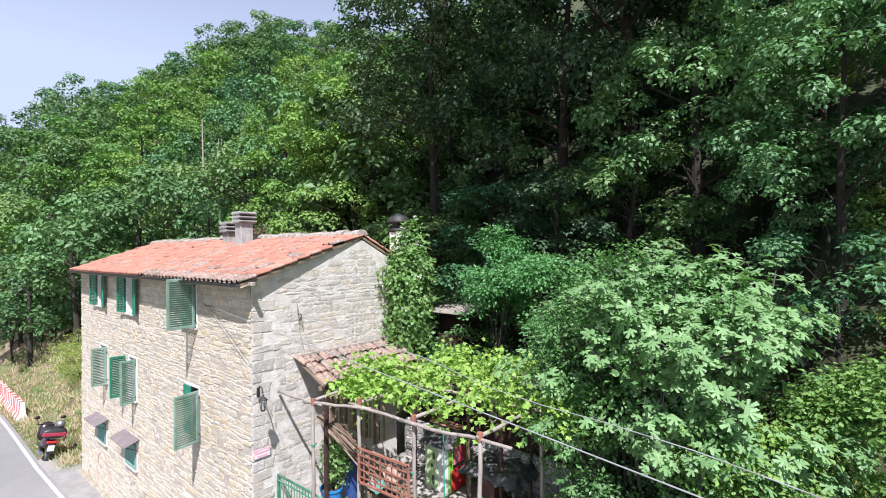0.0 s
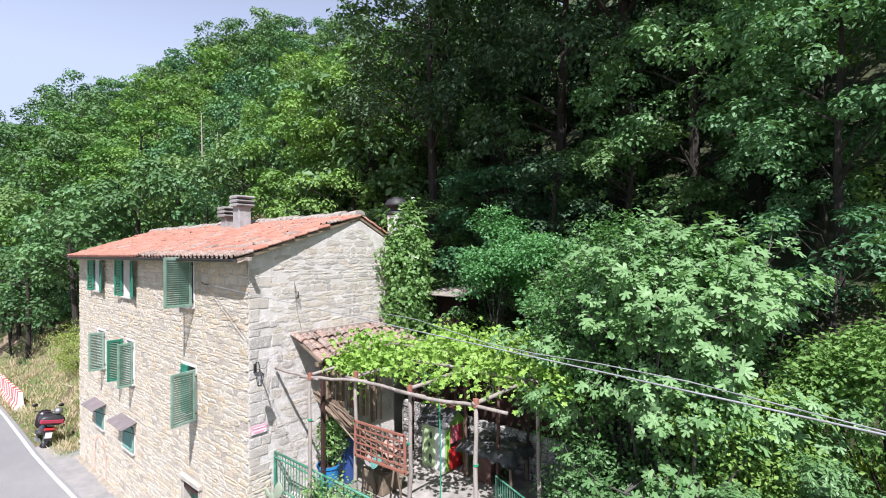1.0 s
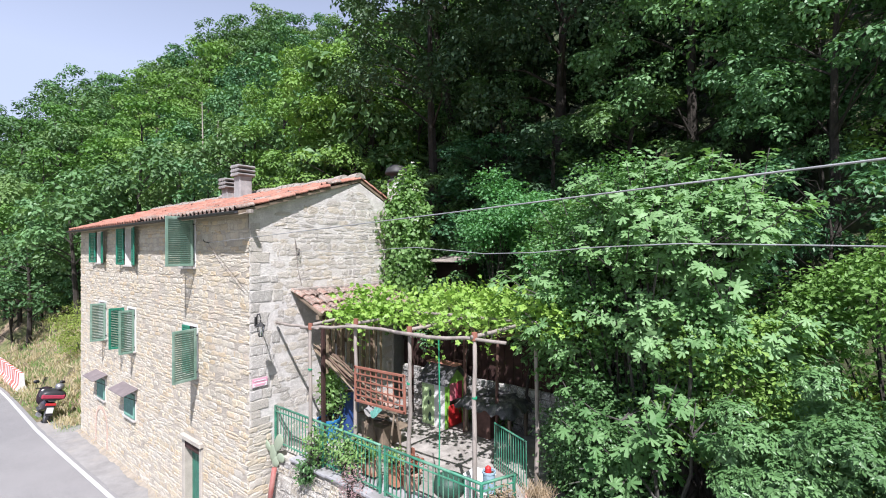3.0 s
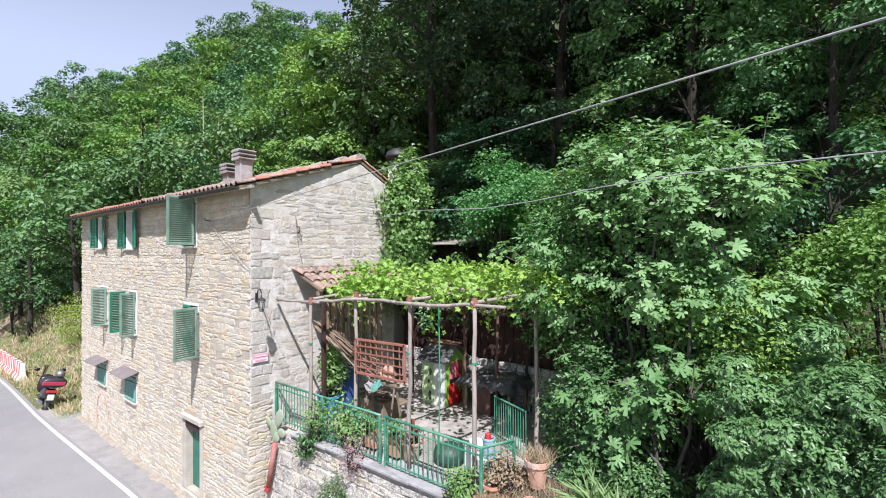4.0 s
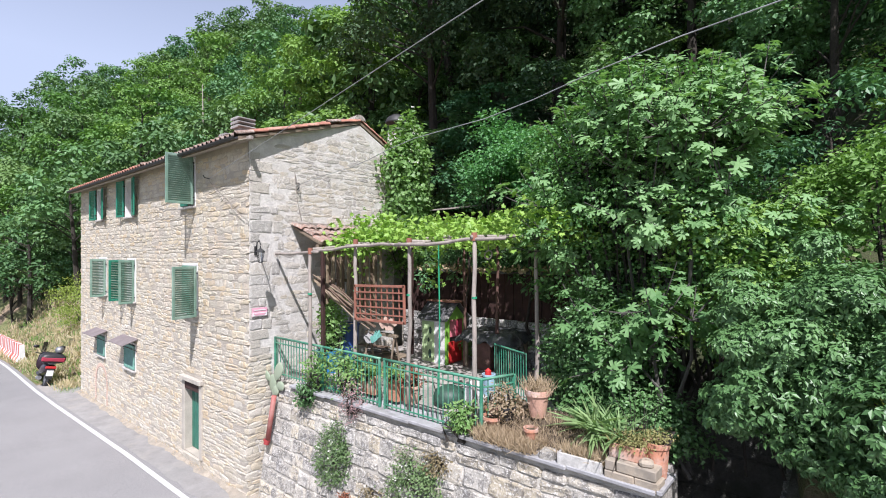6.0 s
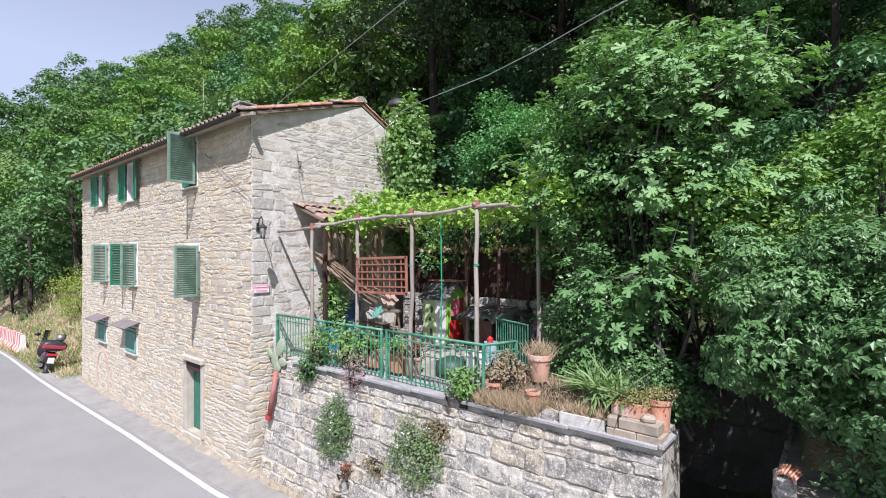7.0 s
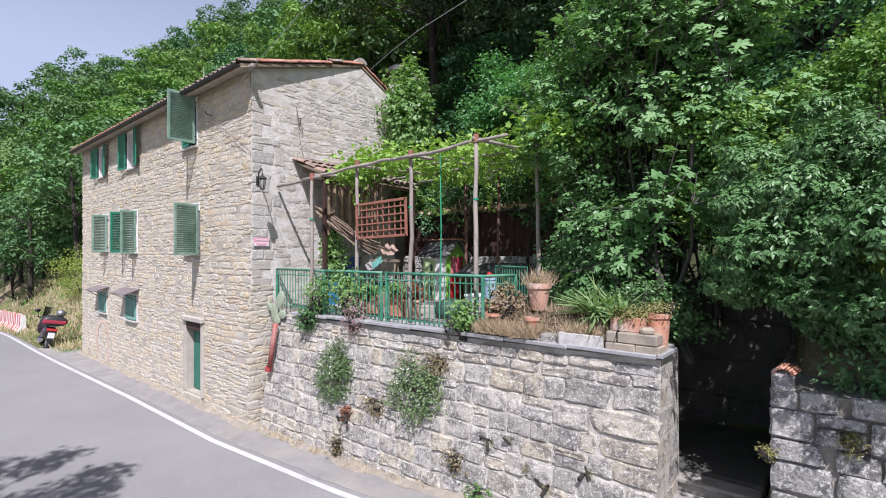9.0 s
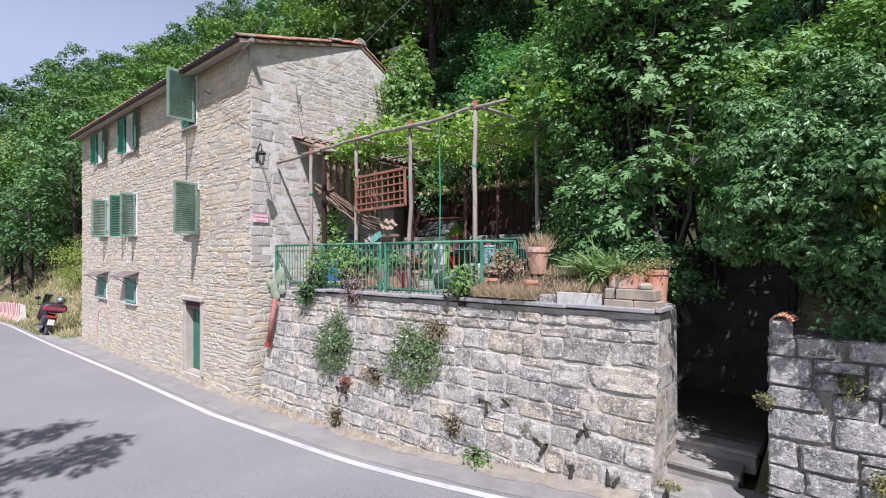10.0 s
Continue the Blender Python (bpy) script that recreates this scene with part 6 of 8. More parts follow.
part("hook", Geo().tube([(0, 0.06, 0), (0, -0.08, 0.02), (0.03, -0.12, 0.07)], 0.012, 6), M_iron, bracket)
part("drop_cable", Geo().tube([(0, 0, 0), (0.5, 0.0, -0.35), (1.2, 0.0, -0.75), (1.75, 0.0, -1.05)], 0.006, 6), M_pole, bracket)

# ---------------------------------------------------------------- lean-to, pergola and vine
FLOOR = 2.45
lean = thing("lean_to", (0, 1.1, 5.35), "lean-to roof of old clay tiles against the gable", "lean-to")
deck = Geo()
deck.add([(0.0, 0.02, 0.45), (1.18, -0.1, 0.06), (1.18, 3.0, 0.0), (0.0, 3.1, 0.45), (0.0, 0.02, 0.40), (1.18, -0.1, 0.01), (1.18, 3.0, -0.05), (0.0, 3.1, 0.40)],
         [(3, 2, 1, 0), (4, 5, 6, 7), (0, 1, 5, 4), (1, 2, 6, 5), (2, 3, 7, 6)])
part("boards", deck, M_roof_wood, lean, "dark boards under the tiles")
part("flashing", Geo().box((0.07, 1.55, 0.52), (0.12, 3.15, 0.07), b=0.01), M_pole, lean, "grey timber batten along the wall")
cop = Geo()
n_ = 7
cvs = []
for xx, k_, zz in ((0, 1.0, 0.0), (0.46, 0.82, 0.0)):
    for k in range(n_):
        a = math.pi * k / (n_ - 1)
        cvs.append((xx, 0.1 * k_ * math.cos(a), 0.07 * k_ * math.sin(a) + zz))
    for k in range(n_):
        a = math.pi * k / (n_ - 1)
        cvs.append((xx, 0.085 * k_ * math.cos(a), 0.056 * k_ * math.sin(a) + zz))
cop.add(cvs, [(k, k + 1, 15 + k, 14 + k) for k in range(6)] + [(8 + k, 7 + k, 21 + k, 22 + k) for k in range(6)] + [(k + 1, k, 7 + k, 8 + k) for k in range(6)])
cop_mesh = cop.mesh("barrel_tile", M_old_tile, True)
r_ = np.random.default_rng(51)
for i in range(16):
    for j in range(3):
        ob = new("barrel_tile", cop_mesh)
        ob.parent = lean
        y = 0.06 + i * 0.192
        u = 1.22 - j * 0.4
        ob.matrix_basis = Matrix.Translation((u, y + r_.normal() * 0.012, 0.455 - 0.345 * u + 0.02 + 0.02 * j)) @ Matrix.Rotation(radians(180 + r_.normal() * 2.5), 4, "Z") @ Matrix.Rotation(radians(-17 + r_.normal() * 1.5), 4, "Y")
for x, y in ((1.1, 0.05), (1.1, 2.9)):
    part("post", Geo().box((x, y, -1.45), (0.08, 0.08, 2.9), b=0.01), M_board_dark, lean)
part("beam", Geo().box((1.08, 1.45, -0.04), (0.1, 3.1, 0.1), b=0.01), M_roof_wood, lean)

pergola = thing("pergola", (0, 0.9, FLOOR), "rustic pergola of peeled chestnut poles tied with green string", "pergola")


def pole_geo(a, b, rad, seed, bend=0.03):
    r = np.random.default_rng(seed)
    pts = []
    for k in range(7):
        f = k / 6
        p = Vector(a).lerp(Vector(b), f)
        if 0 < k < 6:
            p += Vector(r.normal(size=3)) * bend * 0.5
        pts.append(p)
    return Geo().tube(pts, [rad * (1.12 - 0.25 * k / 6) for k in range(7)], 9)


POLES = [(1.48, -0.36, 2.82), (2.61, -0.09, 2.98), (4.08, -0.1, 2.97), (5.52, -0.12, 3.02), (5.72, 1.5, 3.0), (6.4, 2.9, 3.0), (3.02, 2.9, 2.9), (3.92, 2.95, 2.95)]
for i, (x, y, h) in enumerate(POLES):
    p = part("pole", pole_geo((x, y, -0.05), (x, y + 0.02, h), 0.038, 700 + i, 0.02), M_pole if i < 5 else M_old_pole, pergola, smooth=True)
    if i < 4:
        part("cap", Geo().tube([(x, y + 0.02, h - 0.12), (x, y + 0.02, h + 0.01)], 0.048, 9), M_red_wood, p, "reddish painted pole end")
        part("tie", Geo().tube([(x, y + 0.01, h * 0.66), (x, y + 0.01, h * 0.66 + 0.03)], 0.045, 9), M_tie, p, "bright green string tie")
RAILS = [((0.05, -0.26, 2.70), (1.75, -0.33, 2.74)), ((1.2, -0.38, 2.72), (3.0, -0.12, 2.88)), ((2.4, -0.14, 2.86), (4.5, -0.14, 2.88)), ((3.8, -0.15, 2.86), (6.1, -0.1, 2.93)), ((1.5, -0.3, 2.8), (1.6, 1.4, 2.95)), ((2.6, -0.1, 2.9), (2.75, 2.9, 3.0)), ((4.05, -0.1, 2.92), (4.2, 3.0, 3.02)),
         ((5.5, -0.15, 2.96), (5.7, 3.0, 3.02)), ((1.2, 1.2, 3.0), (6.3, 1.35, 3.05)), ((1.2, 2.2, 3.02), (6.5, 2.3, 3.08)), ((1.4, 3.0, 3.02), (6.6, 3.1, 3.05))]
for i, (a, b) in enumerate(RAILS):
    part("beam", pole_geo(a, b, 0.03, 720 + i, 0.02), M_pole, pergola, smooth=True)

vine = thing("grape_vine", (3.4, 2.6, FLOOR), "bright green grape vine covering the pergola", "vine")
r_ = np.random.default_rng(61)
cx = np.concatenate([r_.uniform(-2.1, 3.2, 210), r_.uniform(-2.0, -0.9, 26), r_.uniform(-1.0, 3.0, 16)])
cy = np.concatenate([r_.uniform(-1.0, 2.0, 210), r_.uniform(-1.35, -0.9, 26), r_.uniform(-1.5, -0.6, 16)])
cz = np.concatenate([2.98 + r_.random(210) ** 1.5 * 0.45, 2.85 + r_.random(26) * 0.2, 2.9 + r_.random(16) * 0.25])
keep = ~((cx < -1.2) & (cy > 0.2))
cc = np.stack([cx, cy, cz], 1)[keep]
v, f = sprays(r_, cc, 0.17, 24, 0.108, "palm", up=0.9, wild=0.7, flat=0.6)
part("foliage", fast_mesh("foliage", v, f, M_leaf_vine), None, vine)
hang = []
for x, y, top, low in ((-0.3, 0.0, 2.9, 2.0), (0.75, 0.5, 2.95, 2.2), (-1.3, -1.2, 2.85, 2.3)):
    hang += [(x + r_.normal() * 0.06, y + r_.normal() * 0.06, z) for z in np.arange(low, top, 0.13)]
v, f = sprays(r_, np.array(hang), 0.09, 7, 0.1, "palm", up=0.2, wild=0.9, flat=1.0)
tagged(part("trailing_foliage", fast_mesh("trailing_foliage", v, f, M_leaf_vine), None, vine, "leafy vine shoots hanging down"), kind="stuff")
for i, (x, y) in enumerate(((2.1, 1.9), (-0.9, 2.0), (0.9, 2.05))):
    part("stem", pole_geo((x, y, 0), (x + 0.2, y - 0.3, 3.0), 0.035, 740 + i, 0.12), M_bark, vine, "twisted woody vine stem")
stub = Geo()
for i in range(16):
    x, y = r_.uniform(-1.5, 3.0), r_.uniform(-0.6, 1.9)
    stub.tube([(x, y, 3.05), (x + r_.normal() * 0.4, y + r_.normal() * 0.4, 3.1), (x + r_.normal() * 0.7, y + r_.normal() * 0.7, 2.7 + r_.random() * 0.4)], [0.014, 0.01, 0.006], 5, cap=False)
tagged(part("tendrils", stub, M_bark, vine, "bare brown vine shoots"), kind="stuff")

# lattice panel between two poles
lat = thing("lattice_panel", (2.74, 0.7, 3.88), "red-brown wooden lattice panel tied between pergola poles", "lattice")
LW, LH = 1.36, 0.68
lm = Matrix.Rotation(radians(-1.5), 4, "Y")
for u0, v0, w, h in ((LW / 2, 0.02, LW, 0.045), (LW / 2, LH - 0.02, LW, 0.045), (0.02, LH / 2, 0.045, LH), (LW - 0.02, LH / 2, 0.045, LH)):
    part("frame_bar", Geo().box((0, 0, 0), (w, 0.035, h), b=0.004, m=lm @ Matrix.Translation((u0, 0, v0))), M_red_wood, lat)
for k in range(1, 9):
    part("slat", Geo().box((0, 0, 0), (0.024, 0.014, LH - 0.05), m=lm @ Matrix.Translation((k * LW / 9, 0.008, LH / 2))), M_red_wood, lat)
for k in range(1, 5):
    part("slat", Geo().box((0, 0, 0), (LW - 0.05, 0.014, 0.024), m=lm @ Matrix.Translation((LW / 2, -0.008, k * LH / 5))), M_red_wood, lat)

# bunched cane blind hanging under the lean-to
blind = thing("cane_blind", (0, 0, 0), "bunched striped cane blind hanging under the lean-to", "blind")
r_ = np.random.default_rng(71)
for k in range(18):
    f = k / 17
    x, y = 1.02 + 0.25 * f + 0.03 * math.sin(k * 1.9), 1.2 + 1.5 * f
    low = 3.95 + 0.25 * math.sin(f * 5) + r_.normal() * 0.04
    g = Geo().box((x, y, (5.28 + low) / 2), (0.03, 0.07, 5.28 - low), rz=r_.normal() * 25, b=0.006)
    part("cane_strip", g, M_cane if k % 2 else M_cane_dark, blind)
heap = thing("cane_bundle", (0, 0, 0), "loose bundle of dry canes and boards slumped against the wall", "canes")
for k in range(24):
    a = Vector((0.84 + r_.normal() * 0.05, 1.25 + r_.normal() * 0.12, 4.74 + r_.normal() * 0.07 - 0.012 * k))
    b = Vector((1.75 + 0.035 * k + r_.normal() * 0.1, 1.65 + r_.normal() * 0.12, 3.85 + r_.normal() * 0.07 - 0.01 * k))
    part("cane", Geo().tube([a, a.lerp(b, 0.4) + Vector((0, 0, -0.05 + r_.normal() * 0.03)), a.lerp(b, 0.75) + Vector((0, 0, -0.07 + r_.normal() * 0.02)), b], [0.014, 0.019, 0.017, 0.012], 6), (M_cane, M_cane_dark, M_roof_wood, M_cane_dark)[k % 4], heap)
for k in range(4):
    m = Matrix.Translation((1.95 + r_.normal() * 0.15, 2.15 + r_.normal() * 0.1, 2.93 + k * 0.045)) @ Matrix.Rotation(r_.normal() * 0.5, 4, "Z") @ Matrix.Rotation(r_.normal() * 0.06, 4, "Y")
    part("board", Geo().box((0, 0, 0), (0.8, 0.14, 0.025), b=0.004, m=m), M_cane_dark if k % 2 else M_pole, heap)
part("trestle", Geo().box((1.9, 2.1, 2.68), (0.7, 0.5, 0.46), b=0.02), M_roof_wood, heap)
# doorway joinery
dj = thing("terrace_door", (0, GDOOR[0], GDOOR[2]), "dark wooden door frame in the terrace doorway", "door")
part("frame", Geo().box((-0.12, 0.06, 1.02), (0.1, 0.08, 2.04), b=0.008).box((-0.12, 0.83, 1.02), (0.1, 0.08, 2.04), b=0.008).box((-0.12, 0.445, 2.0), (0.1, 0.7, 0.08), b=0.008), M_roof_wood, dj)

cur = []
for i in range(33):
    f_ = i / 32
    for z in (2.5, 4.42):
        cur.append((0.06 + 0.035 * math.sin(i * 1.25), GDOOR[0] + 0.3 + 0.62 * f_, z))
solid("door_curtain", Geo().add(cur, [(i * 2, i * 2 + 2, i * 2 + 3, i * 2 + 1) for i in range(32)]), M_curtain, "pale pleated curtain hung in the terrace doorway", "curtain", smooth=True)

# ---------------------------------------------------------------- railing
railing = thing("railing", (0, 0.62, 2.36), "green painted iron railing with upright bars along the terrace edge", "railing")
RZ0, RZ1 = 0.1, 0.9
corner = Vector((5.78, -0.02, 0))
runs = [(Vector((0.03, 0.0, 0)), Vector((3.55, 0.0, 0))), (Vector((3.62, 0.0, 0)), corner), (corner, Vector((6.0, 0.55, 0)))]
bar = Geo().tube([(0, 0, RZ0 - 0.06), (0, 0, RZ1 - 0.02)], 0.0095, 6).mesh("bar", M_rail)
for a, b in runs:
    d = b - a
    part("handrail", Geo().tube([a + Vector((0, 0, RZ1)), b + Vector((0, 0, RZ1))], 0.024, 8), M_rail, railing, smooth=True)
    for z in (RZ0, RZ1 - 0.12):
        part("cross_rail", Geo().box((0, 0, 0), (d.length, 0.03, 0.016), m=Matrix.Translation((a + b) / 2 + Vector((0, 0, z))) @ Matrix.Rotation(math.atan2(d.y, d.x), 4, "Z")), M_rail, railing)
    n = int(d.length / 0.105)
    for k in range(1, n):
        ob = new("bar", bar)
        ob.parent = railing
        ob.location = a + d * (k / n)
for p in (runs[0][0], Vector((1.8, 0, 0)), Vector((3.52, 0, 0)), Vector((3.66, 0, 0)), corner, runs[2][1]):
    part("post", Geo().box((p.x, p.y, 0.42), (0.045, 0.045, 0.98), b=0.006), M_rail, railing)
rail2 = thing("railing", (4.66, 2.64, FLOOR), "short green iron railing at the back of the terrace", "railing")
part("handrail", Geo().tube([(0, 0, 0.9), (0.95, -0.42, 0.9)], 0.018, 8), M_rail, rail2)
for k in range(14):
    f = k / 13
    ob = new("bar", bar)
    ob.parent = rail2
    ob.location = (0.95 * f, -0.42 * f, 0.0)

# ---------------------------------------------------------------- things on the terrace
play = thing("playhouse", (2.2, 4.0, FLOOR), "small painted wooden playhouse in lime, pink and red", "playhouse")
part("side_panel", Geo().box((0, -0.38, 0.52), (0.76, 0.04, 1.04), b=0.005), M_white, play, "white panel beside a pale lime plank")
part("painted_plank", Geo().box((-0.16, -0.405, 0.52), (0.4, 0.012, 1.0), b=0.004), M_pale_lime, play, "pale lime painted plank")
# raised dark discs stand in for the shade inside the panel's holes
for x, z, w, h in ((-0.1, 0.22, 0.1, 0.24), (-0.14, 0.56, 0.07, 0.11), (-0.08, 0.8, 0.09, 0.18)):
    part("dark_oval", Geo().lathe((0, 0, 0), [(0.0, 0.012), (0.3, 0.012), (0.5, 0.006), (0.5, 0)], 12), M_tarp_green, play, "dark oval disc standing in for the shade of a hole").matrix_basis = Matrix.Translation((x, -0.408, z)) @ Matrix.Rotation(radians(90), 4, "X") @ Matrix.Diagonal((w, h, 1, 1))
part("side_panel", Geo().box((0, 0.38, 0.52), (0.76, 0.04, 1.04), b=0.005), M_white, play)
part("back_panel", Geo().box((-0.38, 0, 0.52), (0.04, 0.72, 1.04), b=0.005), M_white, play)
fr = Geo()
for y in (-0.33, 0.33):
    fr.box((0.39, y, 0.55), (0.05, 0.14, 1.1), b=0.008)
part("front_frame", fr, M_lime, play, "lime green front posts")
gab = Geo()
gab.add([(0.41, -0.4, 1.04), (0.41, 0.4, 1.04), (0.41, 0.0, 1.42), (0.36, -0.4, 1.04), (0.36, 0.4, 1.04), (0.36, 0.0, 1.42)], [(0, 1, 2), (5, 4, 3), (0, 3, 4, 1), (1, 4, 5, 2), (2, 5, 3, 0)])
part("gable_board", gab, M_lime, play, "lime green gable board")
part("shutter_panel", Geo().box((0.40, -0.12, 0.86), (0.03, 0.22, 0.42), b=0.005), M_pink, play, "pink panel")
part("shutter_panel", Geo().box((0.40, 0.13, 0.86), (0.03, 0.22, 0.42), b=0.005), M_crimson, play, "dark red panel")
part("lower_panel", Geo().box((0.40, -0.05, 0.28), (0.04, 0.52, 0.52), b=0.005), M_red, play, "bright red lower panel")
for s_ in (-1, 1):
    for j in range(4):
        m = Matrix.Translation((0.02 - 0.38 + 0.25 * j, s_ * 0.26, 1.27)) @ Matrix.Rotation(radians(-s_ * 42), 4, "X")
        part("roof_board", Geo().box((0, 0, 0), (0.24, 0.6, 0.025), b=0.008, m=m), M_tarp, play, "weathered grey roof board")
for j in range(4):
    part("ridge_tile", Geo().box((-0.34 + 0.24 * j, 0.0, 1.5), (0.25, 0.3, 0.04), rz=4 - 3 * j, b=0.015), M_tile, play, "terracotta tile laid on the ridge")

table = thing("covered_table", (3.68, 4.15, FLOOR), "low table under a crumpled dark grey tarpaulin", "table")
for x, y in ((-0.6, -0.35), (0.6, -0.35), (-0.6, 0.35), (0.6, 0.35)):
    part("leg", Geo().box((x, y, 0.39), (0.07, 0.07, 0.78), b=0.008), M_roof_wood, table)
tp, nn = [], 25
r_ = np.random.default_rng(81)
for i in range(nn):
    for j in range(nn):
        u, w = (i / (nn - 1) - 0.5) * 2, (j / (nn - 1) - 0.5) * 2
        ed = max(abs(u), abs(w))
        z = 0.86 - (max(0, ed - 0.75) / 0.25) ** 0.8 * (0.2 + 0.1 * noise.noise((u * 4, w * 4, 8)))
        z += 0.1 * noise.noise((u * 3, w * 3, 5)) + 0.06 * noise.noise((u * 8, w * 8, 2))
        k_ = 1 - 0.06 * max(0, ed - 0.75) / 0.25
        tp.append((u * 0.86 * k_, w * 0.62 * k_, z))
tg = Geo().add(tp, [(i * nn + j, (i + 1) * nn + j, (i + 1) * nn + j + 1, i * nn + j + 1) for i in range(nn - 1) for j in range(nn - 1)])
part("tarpaulin", tg, M_tarp, table, "crumpled dark grey tarpaulin", True)
part("crate", Geo().box((-0.1, -0.2, 0.32), (0.42, 0.4, 0.64), b=0.01), M_old_pole, table, "wooden crate under the table")

# back wall of the terrace: low stones, dark boards above
backw = tagged(new("wall_back"), "low stone wall with dark boarding at the back of the terrace", "wall", kind="structure")
part("core", Geo().box((3.4, 4.72, 2.9), (6.6, 0.2, 1.1)), M_wall_joint, backw)
r_ = np.random.default_rng(83)
z = FLOOR
while z < 3.4:
    x = 0.2
    while x < 6.6:
        w = r_.uniform(0.2, 0.45)
        ob = new("block", s_mesh[r_.integers(8)])
        ob.parent = backw
        ob.matrix_basis = Matrix.Translation((x + w / 2, 4.64, z + 0.09)) @ Matrix.Diagonal((w - 0.02, 0.08 * r_.uniform(0.7, 1.3), 0.17, 1))
        x += w
    z += 0.18
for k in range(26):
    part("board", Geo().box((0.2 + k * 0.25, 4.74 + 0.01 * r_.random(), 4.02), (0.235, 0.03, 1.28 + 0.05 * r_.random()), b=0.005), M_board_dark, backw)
part("ledge", Geo().box((3.4, 4.72, 4.67), (6.6, 0.26, 0.06), b=0.01), M_shade_render, backw, "ledge strewn with dead leaves")
r = np.random.default_rng(87)
p = np.stack([r.uniform(0.3, 6.6, 420), 4.6 + 0.09 * r.normal(size=420), 4.72 + 0.05 * r.random(420)], 1)
v, f = leaves(p, r.normal(size=(420, 3)) + np.array([0, 0, 0.8]), r.normal(size=(420, 3)), 0.15 * r.uniform(0.5, 1.3, 420), "oval")
tagged(new("dead_leaves", fast_mesh("dead_leaves", v, f, M_leaf_dry)), "dry brown leaves lying on the back wall's ledge", "leaves", kind="stuff")
for i, x in enumerate((0.9, 2.3, 3.6, 4.9, 6.1)):
    bush("ivy_clump", (x, 5.0, 4.7), 690 + i, 0.85, 0.4, 0.6, 0.45, 110, 20, 0.085, "kite", M_leaf_hedge, "dark ivy hanging over the back wall", "ivy", spread=0.13, hollow=0.4, stems=6)
shed = thing("shed_roof", (0.6, 6.2, 6.35), "small grey board roof behind the pergola", "shed")
for k in range(6):
    part("board", Geo().box((0, 0, 0), (1.5, 0.2, 0.03), b=0.004, m=Matrix.Translation((0.2, -0.5 + k * 0.2, 0.12 + k * 0.03)) @ Matrix.Rotation(radians(8), 4, "X")), M_pole, shed)
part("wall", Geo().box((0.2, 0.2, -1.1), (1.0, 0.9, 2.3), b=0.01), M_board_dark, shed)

ladder = thing("ladder", (1.98, 4.52, FLOOR), "red-brown wooden ladder leaning on the back wall", "ladder")
for dx in (0, 0.36):
    part("rail", Geo().tube([(dx, -0.08, 0), (dx + 0.3, 0.03, 2.6)], 0.025, 8), M_old_pole, ladder)
for k in range(6):
    f = 0.12 + k * 0.15
    part("rung", Geo().tube([(0.3 * f, -0.08 + 0.11 * f, 2.6 * f), (0.36 + 0.3 * f, -0.08 + 0.11 * f, 2.6 * f)], 0.015, 6), M_old_pole, ladder)
cord = Geo().tube([(4.66, 0.94, 5.3), (4.67, 0.95, 4.0), (4.65, 0.94, 2.75)], 0.012, 6)
solid("clothes_line", cord, M_tie, "bright green cord hanging from the pergola", "cord")
ring = Geo()
ring.tube([(4.72 + 0.085 * math.cos(a), 2.35 + 0.02 * math.sin(a), 5.12 + 0.085 * math.sin(a)) for a in np.linspace(0, 2 * math.pi, 15)], 0.014, 6, cap=False)
ring.tube([(4.72, 2.35, 5.2), (4.72, 2.35, 5.5)], 0.008, 5)
solid("hanging_ring", ring, M_pole, "hoop hanging by a cord under the pergola", "hoop")


def pot(name, at, r0, r1, h, mat, label, rim=0.03, soil=True, group=""):
    t = thing(name, at, label, "pot", group)
    part("body", Geo().lathe((0, 0, 0), [(0.0, 0.0), (r0, 0.0), (r1 * 0.96, h - rim * 1.6), (r1 * 0.96, h - rim * 1.6), (r1 * 1.06, h - rim * 1.5), (r1 * 1.06, h), (r1 * 0.92, h), (r1 * 0.88, h - 0.05), (0, h - 0.05)], 20), mat, t, smooth=False)
    if soil:
        part("soil", Geo().lathe((0, 0, 0), [(0.0, h - 0.03), (r1 * 0.89, h - 0.035)], 16), M_soil, t, "dark potting soil")
    return t


def trough(name, at, size, mat, label, turn=0.0):
    t = thing(name, at, label, "planter")
    w, d, h = size
    g = Geo()
    g.box((0, -d / 2 + 0.015, h / 2), (w, 0.03, h), b=0.006)
    g.box((0, d / 2 - 0.015, h / 2), (w, 0.03, h), b=0.006)
    g.box((-w / 2 + 0.015, 0, h / 2), (0.03, d - 0.06, h), b=0.006)
    g.box((w / 2 - 0.015, 0, h / 2), (0.03, d - 0.06, h), b=0.006)
    part("body", g, mat, t)
    part("soil", Geo().box((0, 0, h * 0.42), (w - 0.06, d - 0.06, h * 0.84)), M_soil, t, "dark potting soil")
    t.rotation_euler.z = radians(turn)
    return t


def tuft(name, at, seed, n, length, mat, label, category="plant", lean_=0.55, base=0.05):
    """Sword leaves or stalks that fan out from one root."""
    r = np.random.default_rng(seed)
    p = r.normal(size=(n, 3)) * np.array([base, base, 0.0])
    along = np.array([0, 0, 1.0]) + r.normal(size=(n, 3)) * np.array([lean_, lean_, 0.15])
    nrm = np.stack([-along[:, 1], along[:, 0], np.zeros(n)], 1) * 0.2 + r.normal(size=(n, 3)) * 0.3 + np.array([0, 0, 0.6])
    v, f = leaves(p, nrm, along, length * r.uniform(0.6, 1.15, n), "sword")
    return solid(name, fast_mesh(name, v, f, mat), None, label, category, at=at)


